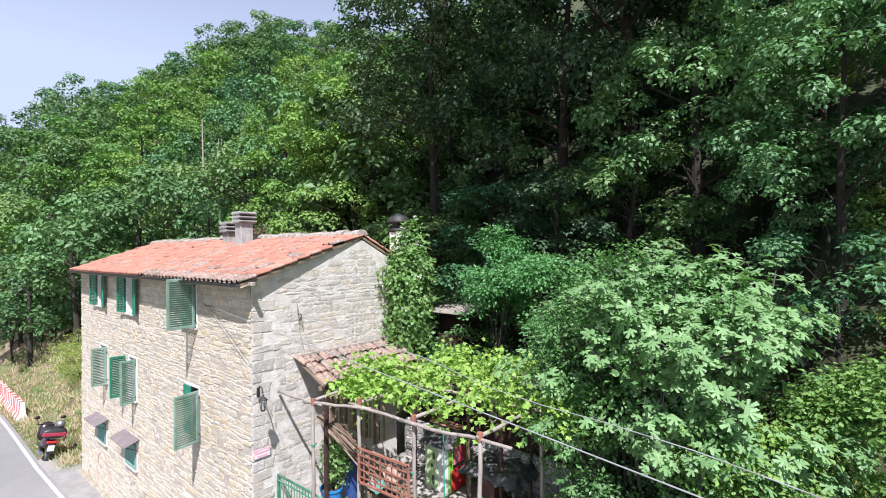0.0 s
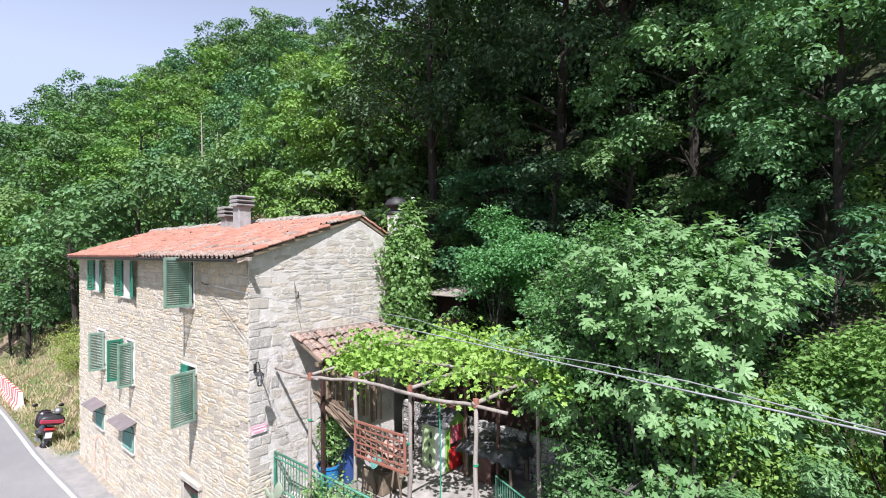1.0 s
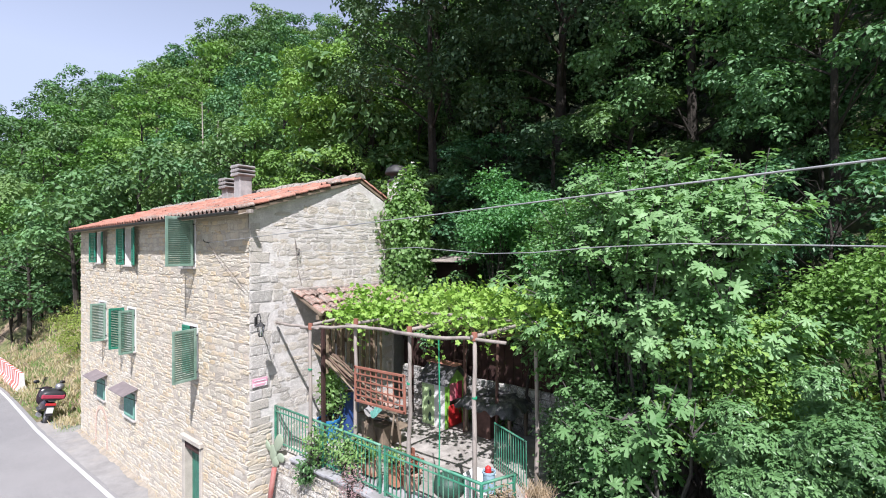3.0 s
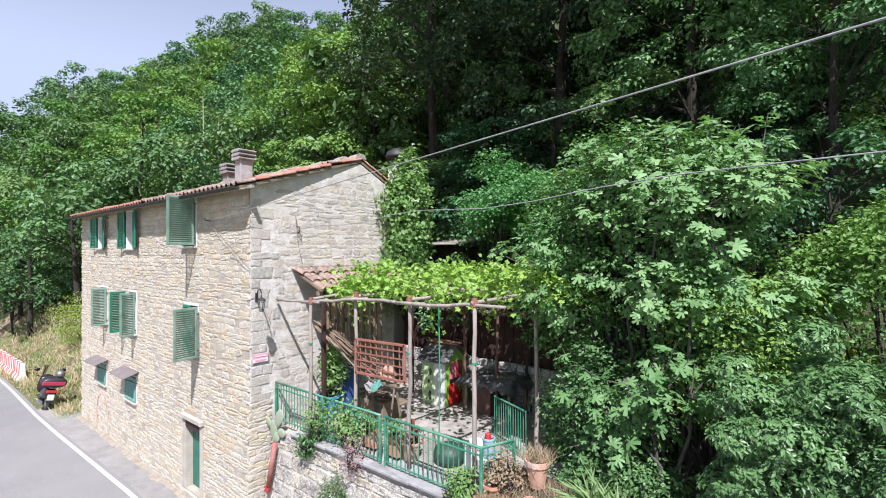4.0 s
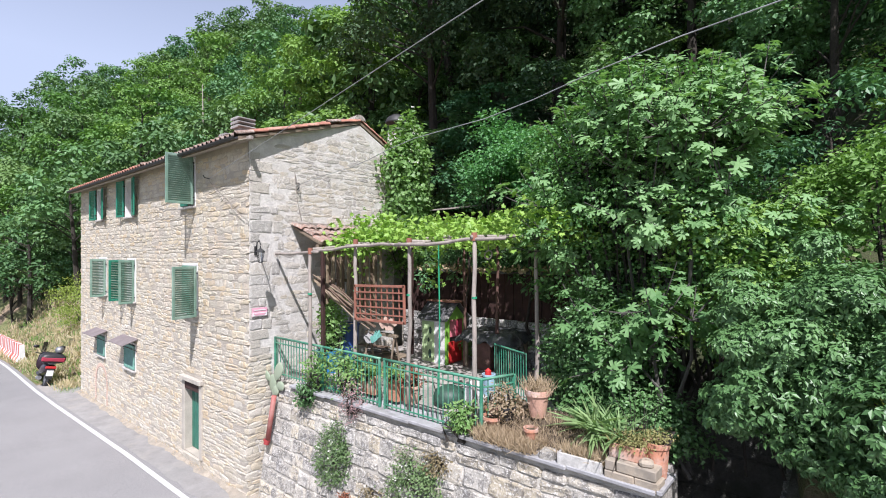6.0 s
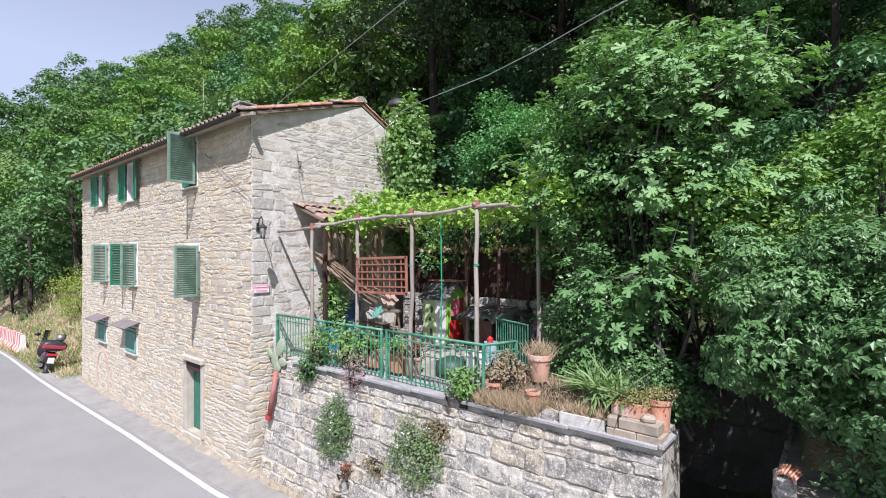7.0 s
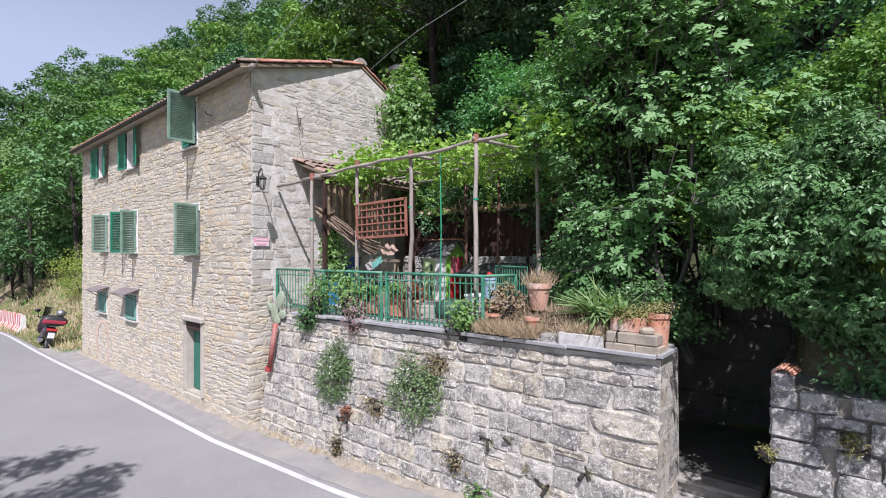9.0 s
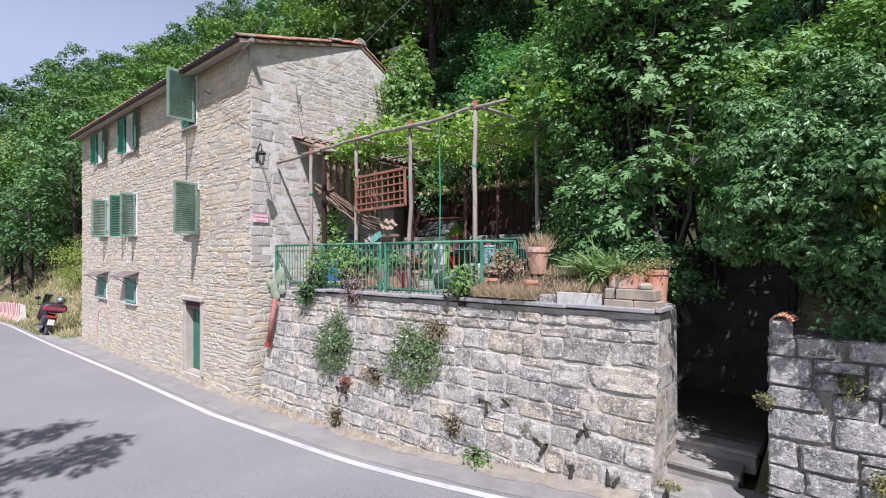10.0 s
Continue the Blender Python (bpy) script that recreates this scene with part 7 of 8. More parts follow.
CZ = 2.40
# on the wall end: raised bed, troughs and pots
bed = Geo()
bp = []
for i in range(14):
    for j in range(5):
        x, y = 5.86 + i * 0.158, 0.72 + j * 0.16
        bp.append((x, y, 2.45 + 0.34 * smooth(np.array(y), 0.7, 0.95) + 0.06 * noise.noise((x * 3, y * 3, 1))))
bed.add(bp, [(i * 5 + j, (i + 1) * 5 + j, (i + 1) * 5 + j + 1, i * 5 + j + 1) for i in range(13) for j in range(4)])
solid("soil_bed", bed, M_soil, "raised earth bed behind the wall coping", "soil", smooth=True)
trough("long_trough", (6.22, 0.6, CZ - 0.02), (0.94, 0.24, 0.13), M_black, "long dark trough of dried stalks on the coping", 1.5)
trough("stone_trough", (7.36, 0.6, CZ - 0.015), (0.58, 0.26, 0.19), M_limewash, "white-washed trough with dead stalks", 2)
solid("stone", Geo().box((6.9, 0.56, CZ + 0.06), (0.2, 0.2, 0.13), rz=8, b=0.02), M_wall_stone, "squared stone between two troughs", "stone")
for i, (x, y, z, w, rz) in enumerate(((7.86, 0.6, 0.035, 0.35, 1), (8.18, 0.61, 0.035, 0.28, -2), (7.75, 0.6, 0.165, 0.12, 3), (8.06, 0.61, 0.165, 0.46, -1))):
    solid("brick", Geo().box((x, y, CZ + z + 0.02), (w, 0.24, 0.125), rz=rz, b=0.012), M_pale_box, "pale weathered block on the wall end", "block", "pale blocks on the wall end")
trough("terracotta_trough", (7.91, 0.7, CZ + 0.25), (0.4, 0.22, 0.17), M_terracotta, "terracotta trough of mossy succulents", 1)
solid("stone", Geo().box((8.15, 0.6, CZ + 0.28), (0.16, 0.16, 0.09), rz=20, b=0.03), M_pale_box, "loose pale stone beside a terracotta trough", "stone")
pot("square_pot", (8.2, 0.84, CZ + 0.06), 0.11, 0.145, 0.42, M_terracotta, "terracotta pot at the wall corner", 0.04)
pot("large_pot", (6.52, 0.97, 2.78), 0.11, 0.175, 0.39, M_pot_grey, "large lime-stained terracotta pot of dry grass", 0.05)
pot("black_pot", (6.1, 0.83, 2.68), 0.1, 0.13, 0.2, M_black, "black plastic pot of dry earth")
pot("small_pot", (5.8, 0.9, 2.62), 0.1, 0.15, 0.2, M_terracotta, "small terracotta pot of dead flowers")
pot("small_pot", (5.88, 0.74, 2.56), 0.09, 0.15, 0.15, M_terracotta, "small tipped terracotta pot")
pot("small_pot", (6.56, 0.7, 2.55), 0.07, 0.1, 0.15, M_terracotta, "small terracotta pot among dry stalks")
pot("terracotta_pot", (3.92, 1.02, FLOOR), 0.13, 0.18, 0.32, M_terracotta, "terracotta pot with a reddish plant behind the railing", group="pots behind the railing")
pot("blue_pot", (1.1, 1.9, FLOOR), 0.17, 0.23, 1.08, M_blue_dark, "tall dark blue glazed pot")
pot("blue_tub", (0.9, 1.45, FLOOR), 0.2, 0.26, 0.5, M_blue, "bright blue plastic tub")
solid("block", Geo().box((5.58, 1.14, 2.665), (0.34, 0.3, 0.43), rz=8, b=0.015), M_concrete, "concrete block under a bucket", "block")
bk = pot("pale_blue_bucket", (5.56, 1.12, 2.88), 0.09, 0.105, 0.33, M_blue_pale, "pale blue bucket on the terrace corner", 0.02)
solid("red_watering_cap", Geo().lathe((5.56, 1.1, 3.2), [(0.0, 0.0), (0.055, 0.0), (0.05, 0.07), (0.0, 0.11)], 10), M_red, "small red cap on a bucket", "cap")
# pale green and white bags behind the railing
solid("green_sack", Geo().lathe((4.55, 1.35, FLOOR), [(0.0, 0.0), (0.26, 0.0), (0.3, 0.12), (0.27, 0.26), (0.12, 0.34), (0.0, 0.35)], 14), M_tarp_green, "dark green covered heap on the paving", "sack", smooth=True)
box_w = thing("white_box", (5.1, 1.5, FLOOR), "pale plastic box behind the railing", "box")
part("body", Geo().box((0, 0, 0.2), (0.42, 0.34, 0.4), b=0.02), M_white, box_w)
part("lid", Geo().box((0, 0, 0.42), (0.46, 0.38, 0.05), b=0.015), M_white, box_w)
# cloths hung out to dry under the lattice, and a stool
stool = thing("stool", (2.3, 2.3, FLOOR), "low dark wooden stool on the paving", "stool")
part("seat", Geo().box((0, 0, 0.42), (0.46, 0.36, 0.04), b=0.012), M_roof_wood, stool)
for x, y in ((-0.18, -0.13), (0.18, -0.13), (-0.18, 0.13), (0.18, 0.13)):
    part("leg", Geo().box((x, y, 0.2), (0.045, 0.045, 0.4), b=0.006), M_roof_wood, stool)
for x, y, z, w, h, m_, lab in ((2.68, 1.68, 3.74, 0.34, 0.2, M_cloth, "crumpled faded pink cloth thrown over the canes"), (2.48, 1.52, 3.48, 0.15, 0.22, M_cloth_teal, "pale teal cloth hanging over a trestle"), (2.24, 1.62, 3.44, 0.3, 0.24, M_cloth_grey, "grey-white cloth hanging over a trestle")):
    cp = []
    for i in range(13):
        for j in range(9):
            u, v = i / 12 - 0.5, j / 8 - 0.35
            drop = max(0.0, abs(v) - 0.12) * h * 1.5
            cp.append((x + u * w + 0.02 * noise.noise((i * 0.5, j * 0.6, w)), y - v * 0.2 + 0.02 * math.sin(i * 0.9 + j * 0.5), z - drop * (1 - 0.5 * abs(u)) - 0.3 * u * w + 0.09 * noise.noise((i * 0.3, j * 0.4, x))))
    solid("draped_cloth", Geo().add(cp, [(i * 9 + j, (i + 1) * 9 + j, (i + 1) * 9 + j + 1, i * 9 + j + 1) for i in range(12) for j in range(8)]), m_, lab, "cloth", "cloths thrown over the canes", smooth=True)
trestle = thing("trestle", (2.45, 1.66, FLOOR), "dark wooden trestle under the cane bundle", "trestle")
part("top_bar", Geo().box((0, 0, 1.0), (0.95, 0.12, 0.06), b=0.008), M_roof_wood, trestle)
for x, y in ((-0.4, -0.2), (0.4, -0.2), (-0.4, 0.2), (0.4, 0.2)):
    part("leg", Geo().tube([(x, y, 0), (x, y * 0.1, 0.98)], 0.022, 8), M_roof_wood, trestle)
for x, lean_, h in ((3.74, 2.0, 1.3), (3.86, -1.5, 1.36)):
    m = Matrix.Translation((x, 1.22, FLOOR)) @ Matrix.Rotation(radians(lean_), 4, "Y") @ Matrix.Rotation(radians(6), 4, "X")
    solid("plank", Geo().box((0, 0, h / 2), (0.07, 0.025, h), b=0.005, m=m), M_red_wood, "red-brown plank standing behind the railing", "plank", "planks behind the railing")
trough("terracotta_planter", (2.89, 0.95, FLOOR), (0.42, 0.2, 0.36), M_terracotta, "rectangular terracotta planter behind the railing", 2)
trough("terracotta_planter", (3.6, 0.96, FLOOR), (0.27, 0.22, 0.4), M_terracotta, "square terracotta planter of green shoots behind the railing", -3)
bush("potted_herb", (2.89, 0.95, 2.8), 843, 0.24, 0.12, 0.14, 0.1, 30, 12, 0.07, "lance", M_leaf_ivy, "green herb in a rectangular planter", "plant", spread=0.06)

# plants on the terrace edge
bush("potted_shrub", (0.98, 1.5, 2.95), 801, 0.3, 0.25, 0.62, 0.66, 60, 12, 0.1, "oval", M_leaf_ivy, "leafy plant in a blue pot", "plant", spread=0.08)
bush("railing_shrub", (2.45, 0.66, 2.4), 802, 0.5, 0.2, 0.42, 0.5, 60, 14, 0.085, "lance", M_leaf_ivy, "green shrub growing through the railing", "plant", spread=0.1)
bush("railing_shrub", (1.75, 0.62, 2.4), 803, 0.28, 0.18, 0.34, 0.4, 40, 13, 0.085, "lance", M_leaf_ivy, "light green shrub growing through the railing", "plant", spread=0.1)
bush("trailing_plant", (1.55, 0.42, 2.28), 804, 0.22, 0.14, 0.22, 0.02, 44, 14, 0.07, "oval", M_leaf_hedge, "green plant trailing over the coping", "plant", spread=0.07)
bush("pink_valerian", (2.98, 0.46, 2.3), 805, 0.26, 0.15, 0.36, 0.16, 60, 14, 0.042, "lance", M_petal_pink, "dusky pink flowering plant on the coping", "plant", spread=0.08)
bush("yellow_spurge", (5.47, 0.52, 2.38), 806, 0.14, 0.1, 0.26, 0.26, 36, 12, 0.075, "oval", M_leaf_ivy, "yellow-green plant by the railing corner", "plant", spread=0.08)
bush("caper_bush", (2.62, 0.34, 1.35), 807, 0.47, 0.22, 0.58, -0.02, 190, 20, 0.055, "oval", M_leaf_caper, "green caper bush with white flowers on the wall", "bush", spread=0.08, flowers=(34, 0.045, M_petal), up=0.4, out=0.9)
bush("caper_bush", (4.68, 0.38, 1.4), 808, 0.56, 0.22, 0.56, 0.0, 220, 20, 0.052, "oval", M_leaf_caper, "wide caper bush with white flowers on the wall", "bush", spread=0.09, flowers=(26, 0.045, M_petal), up=0.4, out=0.9)
bush("wall_thyme", (5.05, 0.45, 1.85), 809, 0.22, 0.12, 0.16, 0.0, 40, 14, 0.05, "oval", M_leaf_russet, "brownish plant rooted in the wall", "plant", spread=0.07)
bush("wall_weed", (3.75, 0.3, 1.0), 810, 0.2, 0.1, 0.2, 0.0, 34, 14, 0.05, "oval", M_leaf_russet, "withered plant rooted in the wall", "plant", spread=0.07)
bush("wall_weed", (3.02, 0.22, 0.72), 811, 0.07, 0.05, 0.18, 0.0, 16, 12, 0.045, "oval", M_leaf_rust, "rust-red weed rooted in the wall", "plant", spread=0.04)
bush("wall_weed", (5.55, 0.24, 0.55), 812, 0.18, 0.1, 0.2, 0.0, 30, 12, 0.05, "oval", M_leaf_russet, "withered weed low on the wall", "plant", spread=0.06)
bush("wall_weed", (6.0, 0.18, 0.2), 813, 0.22, 0.12, 0.13, 0.03, 34, 12, 0.05, "oval", M_leaf_light, "green weed at the foot of the wall", "plant", spread=0.06)
bush("wall_weed", (2.9, 0.14, 0.1), 814, 0.09, 0.07, 0.2, 0.05, 22, 12, 0.05, "oval", M_leaf_russet, "withered weed at the foot of the wall", "plant", spread=0.05)
for i, (x, z) in enumerate(((6.7, 0.75), (7.0, 0.62), (7.35, 0.45), (6.4, 1.05), (7.9, 0.5), (7.55, 0.95), (6.1, 0.95))):
    bush("wall_moss", (x, float(face_y(x, z)) + 0.012, z), 820 + i, 0.07, 0.01, 0.035, 0.0, 12, 12, 0.02, "lance", M_leaf_moss, "yellow-green tuft in a wall joint", "plant", spread=0.03, stems=3)
for i, (x, y, z, w) in enumerate(((8.42, 0.5, 0.42, 0.16), (9.32, 0.52, 1.6, 0.1), (9.98, 0.47, 1.85, 0.13), (10.2, 0.43, 1.05, 0.16))):
    bush("wall_fern", (x, y, z), 830 + i, w * 0.5, w * 0.3, w * 0.8, 0.0, 22, 14, 0.035, "lance", M_leaf_moss, "fern growing from the stones by the steps", "fern", spread=0.03, stems=2)
blades("dry_stalks", [(x, 0.58 + 0.01 * k, CZ + 0.06) for k, x in enumerate(np.linspace(5.76, 6.72, 16))] + [(x, 0.47, CZ + 0.05) for x in np.linspace(5.8, 6.7, 14)], 110, 0.19, M_leaf_dry, "dried brown stalks in the long trough", seed=11, spread=0.05, shape="straw")
blades("dry_stalks", [(x, 0.6, CZ + 0.12) for x in np.linspace(7.1, 7.63, 9)], 80, 0.19, M_leaf_dry, "dead grey stalks in the pale trough", seed=12, spread=0.04, shape="straw")
blades("dry_stalks", [(6.52 + dx, 0.99, 3.14) for dx in (-0.12, 0, 0.12)], 110, 0.22, M_leaf_dry, "dry grass in the large pot", seed=13, spread=0.07, shape="straw")
blades("dry_stalks", [(x, y_, 2.46 + (y_ - 0.7) * 1.3) for x in np.linspace(5.95, 7.6, 16) for y_ in (0.74, 0.84, 0.94)], 50, 0.15, M_leaf_dry, "dry grass on the raised bed", seed=14, spread=0.09, shape="straw")
bush("rosemary", (5.98, 0.86, 2.7), 840, 0.34, 0.18, 0.26, 0.18, 80, 14, 0.055, "oval", M_leaf_petal_mix, "half-dead pinkish flowering plant in a pot", "plant", spread=0.07)
bush("geranium", (3.92, 1.02, 2.74), 841, 0.16, 0.14, 0.16, 0.12, 26, 12, 0.07, "oval", M_leaf_rust, "reddish leafy plant in a terracotta pot", "plant", spread=0.06)
bush("potted_herb", (3.6, 0.96, 2.82), 842, 0.16, 0.14, 0.16, 0.1, 24, 12, 0.07, "oval", M_leaf_ivy, "green herb in a terracotta pot", "plant", spread=0.06)
tuft("sword_plant", (7.4, 0.92, 2.78), 851, 130, 0.6, M_leaf_blade, "spiky sword-leaved plant on the raised bed")
tuft("sword_plant", (7.76, 0.88, 2.74), 852, 110, 0.54, M_leaf_blade, "pale spiky sword-leaved plant on the raised bed")
bush("sedum_cushion", (7.91, 0.7, 2.8), 853, 0.24, 0.15, 0.08, 0.04, 80, 12, 0.035, "oval", M_leaf_moss, "mossy succulent cushion in a bowl", "plant", spread=0.05, stems=4)
bush("sedum_cushion", (8.2, 0.84, 2.9), 854, 0.17, 0.15, 0.07, 0.03, 44, 12, 0.035, "oval", M_leaf_moss, "mossy succulent cushion in a corner pot", "plant", spread=0.05, stems=4)
twigs = thing("bare_twigs", (7.95, 0.95, 2.5), "bare dead twigs in a pot", "twigs")
r_ = np.random.default_rng(91)
for k in range(9):
    a = Vector((r_.normal() * 0.1, r_.normal() * 0.08, 0))
    part("twig", Geo().tube([a, a + Vector((r_.normal() * 0.06, 0, 0.4)), a + Vector((r_.normal() * 0.15, r_.normal() * 0.06, 0.7 + r_.random() * 0.25))], [0.006, 0.005, 0.002], 5), M_bark, twigs)

# prickly pear on the coping by the house
cactus = thing("prickly_pear", (0.26, 0.42, 2.16), "grey-green prickly pear on the coping by the house", "cactus")
for i, (x, z, w, h, a) in enumerate(((0.0, 0.14, 0.24, 0.36, 10), (0.22, 0.42, 0.24, 0.44, 38), (-0.22, 0.26, 0.16, 0.3, -60), (0.3, 0.12, 0.18, 0.28, 80), (0.1, -0.02, 0.2, 0.26, 60))):
    g = Geo().lathe((0, 0, 0), [(0.0, -0.5), (0.25, -0.43), (0.43, -0.2), (0.5, 0.1), (0.4, 0.36), (0.2, 0.48), (0.0, 0.5)], 12)
    ob = part("pad", g, M_leaf_pad, cactus, smooth=True)
    ob.matrix_basis = Matrix.Translation((x, 0, z)) @ Matrix.Rotation(radians(a), 4, "Y") @ Matrix.Diagonal((w * 1.2, 0.06, h * 1.1, 1))
pipe = thing("downpipe", (0.46, 0.3, 2.1), "short faded red downpipe on the wall corner", "pipe")
part("tube", Geo().tube([(0.06, 0.0, 0.0), (0.0, -0.12, -0.95)], 0.055, 12), M_pipe, pipe, smooth=True)
part("shoe", Geo().tube([(0.0, -0.12, -0.93), (-0.02, -0.14, -1.02)], 0.064, 12).tube([(-0.02, -0.14, -0.98), (-0.13, -0.12, -0.96)], 0.03, 8), M_pipe_shoe, pipe, "darker red pipe shoe")

# wall lamp and notice on the gable
lamp = thing("wall_lamp", (0, 0.16, 5.28), "black iron lantern on a wall bracket", "lamp")
part("bracket", Geo().tube([(0, 0, -0.1), (0.18, -0.06, 0.12), (0.42, -0.14, 0.16), (0.53, -0.176, 0.08)], 0.013, 6).box((0.01, 0, -0.05), (0.02, 0.06, 0.2)), M_iron, lamp)
part("lantern_base", Geo().lathe((0.53, -0.176, -0.31), [(0.0, 0.0), (0.036, 0.0), (0.044, 0.02), (0.0, 0.02)], 8), M_iron, lamp)
part("lantern_cap", Geo().lathe((0.53, -0.176, -0.31), [(0.075, 0.23), (0.1, 0.23), (0.095, 0.245), (0.04, 0.29), (0.016, 0.31), (0.014, 0.36), (0.0, 0.37)], 8), M_iron, lamp)
cage = Geo()
for k in range(6):
    a = math.pi / 3 * k
    cage.tube([(0.53 + 0.04 * math.cos(a), -0.176 + 0.04 * math.sin(a), -0.3), (0.53 + 0.075 * math.cos(a), -0.176 + 0.075 * math.sin(a), -0.08)], 0.007, 5)
part("cage", cage, M_iron, lamp)
part("glass", Geo().lathe((0.53, -0.176, -0.29), [(0.033, 0.0), (0.066, 0.21)], 8), M_glass, lamp)
sign = thing("sale_sign", (0.012, 0.245, 3.87), "pink and white notice board on the gable wall", "sign")
part("board", Geo().box((0.006, 0, 0), (0.012, 0.36, 0.19)), M_sign_pink, sign)
part("band", Geo().box((0.015, 0, -0.05), (0.006, 0.345, 0.075)), M_white, sign, "white lower band")
for z, w, m_ in ((0.045, 0.27, M_white), (-0.035, 0.28, M_sign_pink), (-0.062, 0.22, M_sign_pink)):
    part("text_bar", Geo().box((0.02, 0, z), (0.004, w, 0.02)), m_, sign, "plain bar in place of writing")

# old brick arch traced in the front wall
arch = thing("brick_arch", (-10.6, 0, 0.0), "faint outline of a blocked brick arch in the front wall", "arch")
for k in range(25):
    a = math.pi * k / 24
    ob = part("brick", Geo().box((0, 0, 0), (0.12, 0.02, 0.068), b=0.006), M_arch, arch)
    ob.matrix_basis = Matrix.Translation((0.66 * math.cos(a), 0.004, 0.55 + 0.62 * math.sin(a))) @ Matrix.Rotation(-a, 4, "Y")
for s_ in (-1, 1):
    for k in range(9):
        ob = part("brick", Geo().box((0, 0, 0), (0.12, 0.02, 0.066), b=0.006), M_arch, arch)
        ob.matrix_basis = Matrix.Translation((s_ * 0.66, 0.004, 0.47 - k * 0.075))

# ---------------------------------------------------------------- by the roadside
sc = thing("scooter", (-16.45, -0.64, gz(-15.6, -0.64) - 0.01), "dark touring scooter with a red-banded top box, parked on the verge", "scooter")
for nm, x in (("rear_wheel", 0.62), ("front_wheel", -0.72)):
    w = part(nm, Geo().lathe((0, 0, 0), [(0.19, -0.055), (0.24, -0.06), (0.27, -0.03), (0.275, 0.0), (0.27, 0.03), (0.24, 0.06), (0.19, 0.055)], 22), M_black, sc, "black rubber tyre", True)
    w.matrix_basis = Matrix.Translation((x, 0, 0.275)) @ Matrix.Rotation(radians(90), 4, "X")
    part("rim", Geo().lathe((0, 0, 0), [(0.0, -0.03), (0.06, -0.045), (0.19, -0.05), (0.19, 0.05), (0.06, 0.045), (0.0, 0.03)], 18), M_metal, w, "grey metal rim")


def hull(stations, n=12):
    """A smooth body through oval stations (x, y centre, z centre, half width, half height)."""
    g = Geo()
    v = []
    for x, y, z, hw, hh in stations:
        for k in range(n):
            a = 2 * math.pi * k / n
            c, s = math.cos(a), math.sin(a)
            v.append((x, y + hw * math.copysign(abs(c) ** 0.8, c), z + hh * math.copysign(abs(s) ** 0.8, s)))
    m = len(stations)
    f = [(i * n + k, (i + 1) * n + k, (i + 1) * n + (k + 1) % n, i * n + (k + 1) % n) for i in range(m - 1) for k in range(n)]
    return g.add(v, f + [tuple(range(n)), tuple(reversed(range((m - 1) * n, m * n)))])


part("rear_body", hull([(0.85, 0, 0.68, 0.09, 0.06), (0.7, 0, 0.66, 0.17, 0.13), (0.35, 0, 0.6, 0.21, 0.2), (0.0, 0, 0.5, 0.2, 0.2), (-0.2, 0, 0.4, 0.16, 0.12)]), M_scooter, sc, "dark red and black body", True)
part("seat", hull([(0.6, 0, 0.82, 0.13, 0.05), (0.35, 0, 0.84, 0.16, 0.07), (0.0, 0, 0.77, 0.16, 0.07), (-0.18, 0, 0.75, 0.1, 0.04)]), M_black, sc, "black padded seat", True)
part("floorboard", Geo().box((-0.35, 0, 0.3), (0.5, 0.36, 0.1), b=0.03), M_black, sc)
part("front_shield", hull([(-0.5, 0, 0.7, 0.26, 0.3), (-0.62, 0, 0.75, 0.24, 0.32), (-0.82, 0, 0.72, 0.12, 0.16)]), M_scooter, sc, "", True)
part("front_fork", Geo().tube([(-0.72, 0.08, 0.28), (-0.6, 0.08, 0.7)], 0.025, 8).tube([(-0.72, -0.08, 0.28), (-0.6, -0.08, 0.7)], 0.025, 8), M_metal, sc)
scr = Geo()
sp = []
for i in range(7):
    for j in range(5):
        a = (i / 6 - 0.5) * 1.5
        sp.append((-0.66 + 0.12 * j / 4 - 0.12 * math.cos(a) + 0.12, 0.24 * math.sin(a) * 1.2, 1.0 + 0.42 * j / 4))
scr.add(sp, [(i * 5 + j, (i + 1) * 5 + j, (i + 1) * 5 + j + 1, i * 5 + j + 1) for i in range(6) for j in range(4)])
part("windscreen", scr, M_glass, sc, "clear windscreen", True)
part("handlebar", Geo().tube([(-0.42, -0.36, 1.03), (-0.52, -0.12, 1.0), (-0.52, 0.12, 1.0), (-0.42, 0.36, 1.03)], 0.018, 8), M_black, sc)
for s_ in (-1, 1):
    mr = part("mirror", hull([(-0.5, s_ * 0.38, 1.26, 0.07, 0.045), (-0.44, s_ * 0.38, 1.26, 0.09, 0.06)]), M_black, sc, "", True)
    part("mirror_stalk", Geo().tube([(-0.46, s_ * 0.3, 1.03), (-0.48, s_ * 0.37, 1.24)], 0.009, 6), M_black, sc)
tb = part("top_box", hull([(0.98, 0, 1.03, 0.26, 0.1), (0.92, 0, 1.03, 0.36, 0.17), (0.62, 0, 1.03, 0.36, 0.18), (0.54, 0, 1.02, 0.26, 0.12)], 16), M_black, sc, "wide black top box", True)
part("reflector_band", Geo().box((0.95, 0, 1.0), (0.09, 0.66, 0.15), b=0.03), M_crimson, tb, "red reflector band")
part("rack", Geo().box((0.75, 0, 0.85), (0.36, 0.2, 0.03), b=0.006), M_metal, sc)
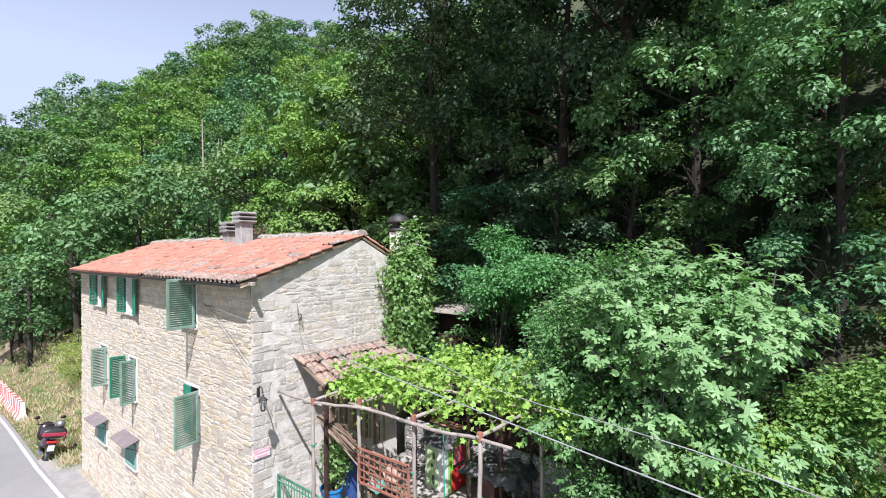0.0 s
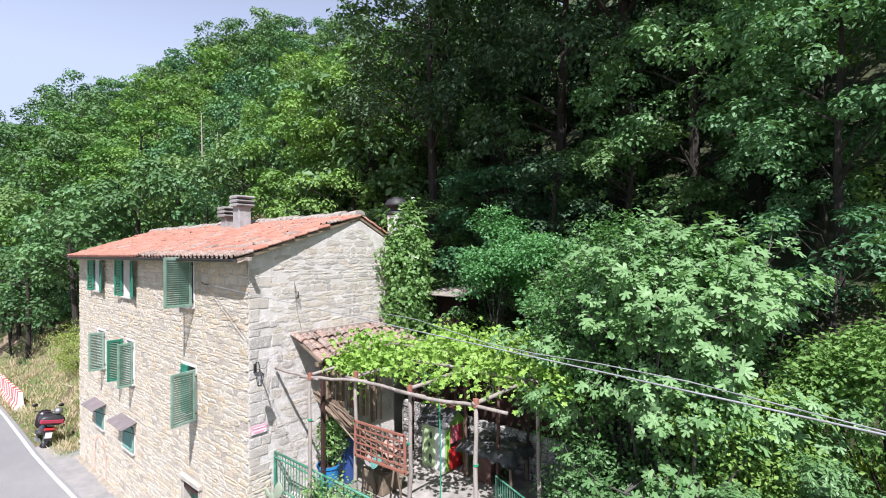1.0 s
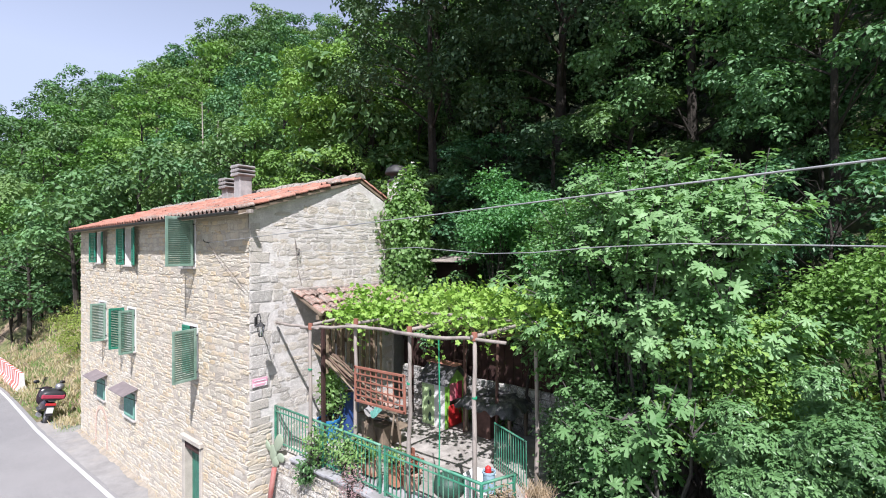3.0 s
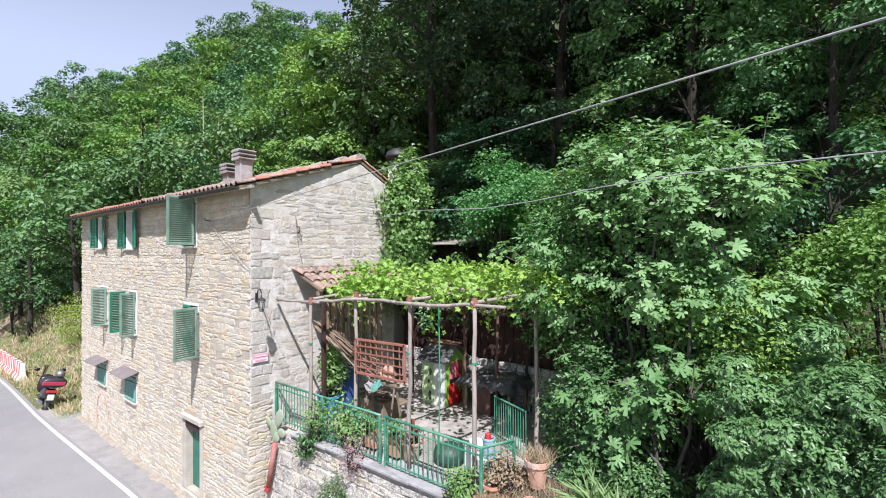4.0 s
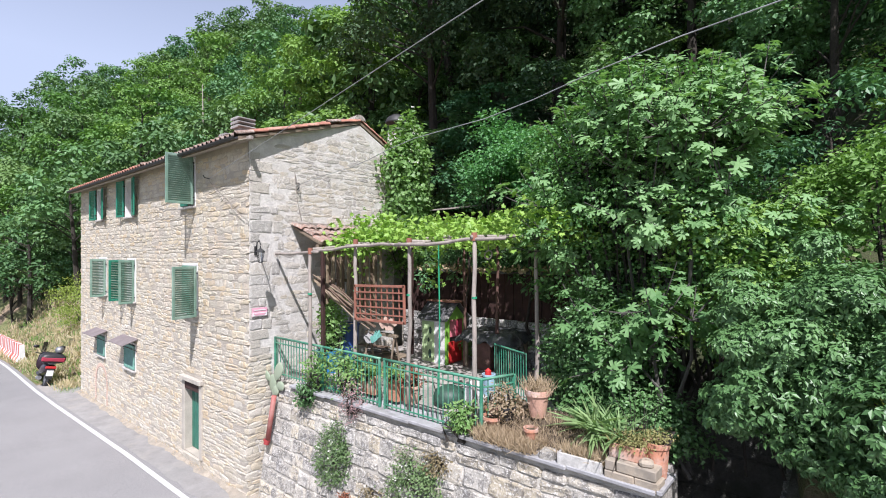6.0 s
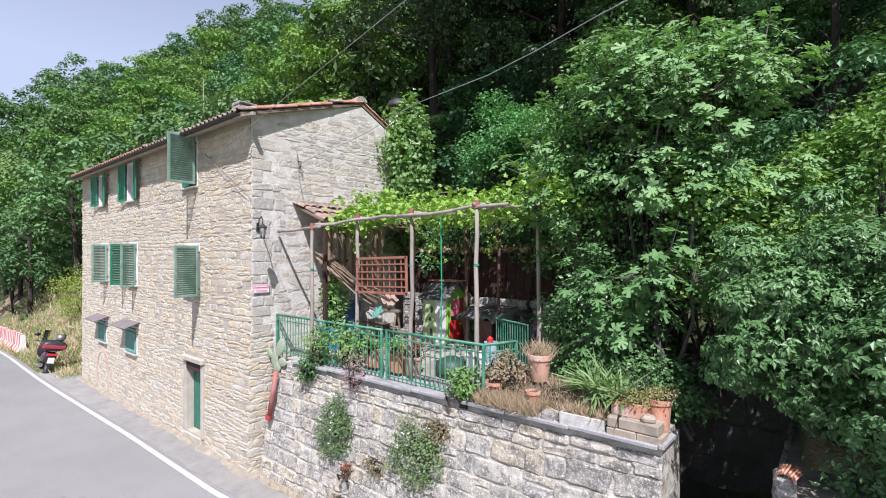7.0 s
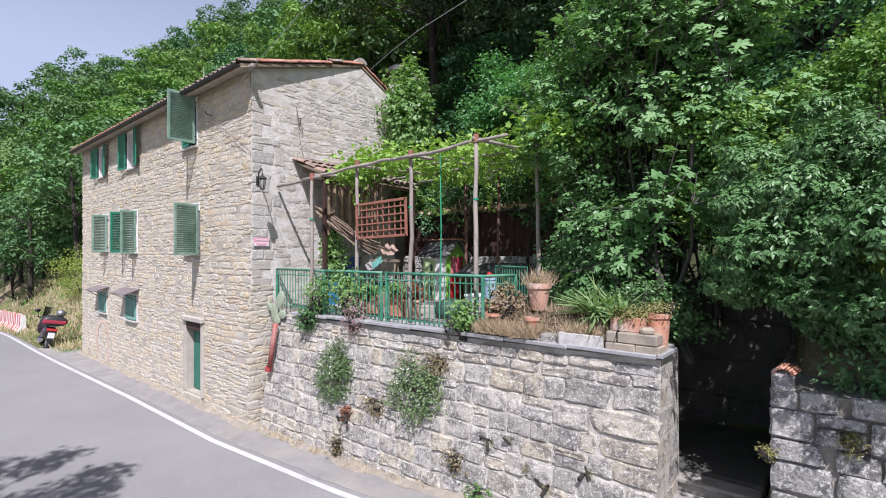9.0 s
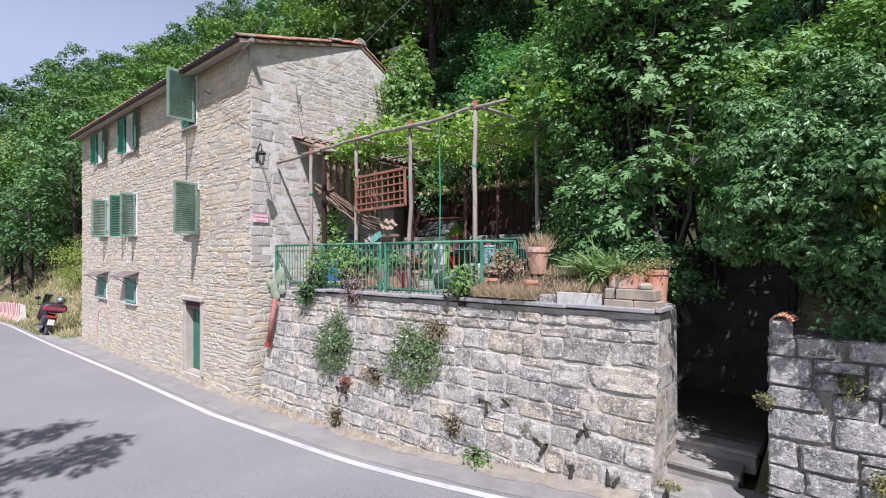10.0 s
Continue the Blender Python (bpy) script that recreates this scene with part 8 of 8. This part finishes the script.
part("tail_light", Geo().box((0.86, 0, 0.72), (0.05, 0.3, 0.09), b=0.015), M_red, sc, "red tail light")
part("plate", Geo().box((0.93, 0, 0.53), (0.012, 0.19, 0.19), b=0.003), M_white, sc, "blank white number plate")
part("mudguard", Geo().box((0.9, 0, 0.5), (0.02, 0.2, 0.32), b=0.008), M_black, sc)
part("exhaust", Geo().tube([(0.1, -0.2, 0.28), (0.45, -0.24, 0.3), (0.85, -0.24, 0.36)], [0.03, 0.06, 0.065], 10), M_metal, sc, "dull metal silencer")
part("stand", Geo().tube([(0.05, 0.12, 0.3), (0.1, 0.32, 0.0)], 0.014, 6), M_metal, sc)
part("helmet", hull([(0.6, 0.14, 1.3, 0.06, 0.06), (0.68, 0.14, 1.31, 0.13, 0.12), (0.8, 0.14, 1.31, 0.13, 0.12), (0.88, 0.14, 1.3, 0.06, 0.06)]), M_metal, sc, "silver helmet on the top box", True)
sc.rotation_euler = (radians(-12), 0, radians(-4))
sc.scale = (1.2, 1.2, 1.2)

barrier_at = [(-24.6, -0.2), (-26.5, -0.16), (-28.4, -0.12), (-30.3, -0.06), (-32.2, 0.0)]
proto = None
for x, y in barrier_at:
    if proto is None:
        proto = thing("road_barrier", (x, y, float(road_z(x))), "red and white striped plastic road barrier", "barrier", "striped barriers along the bend")
        prof = [(-0.25, 0.0), (-0.25, 0.12), (-0.11, 0.35), (-0.08, 0.95), (0.08, 0.95), (0.11, 0.35), (0.25, 0.12), (0.25, 0.0)]
        for k in range(6):
            g = Geo()
            x0, x1 = -0.93 + k * 0.31, -0.93 + (k + 1) * 0.31
            n = len(prof)
            g.add([(x0, a, b) for a, b in prof] + [(x1, a, b) for a, b in prof], [(i, n + i, n + i + 1, i + 1) for i in range(n - 1)] + [tuple(range(n)), tuple(reversed(range(n, 2 * n)))])
            part("segment", g, M_white if k % 2 else M_barrier_red, proto)
    else:
        copy_thing(proto, Matrix.Translation((x, y, float(road_z(x)))) @ Matrix.Rotation(-0.02, 4, "Z"))
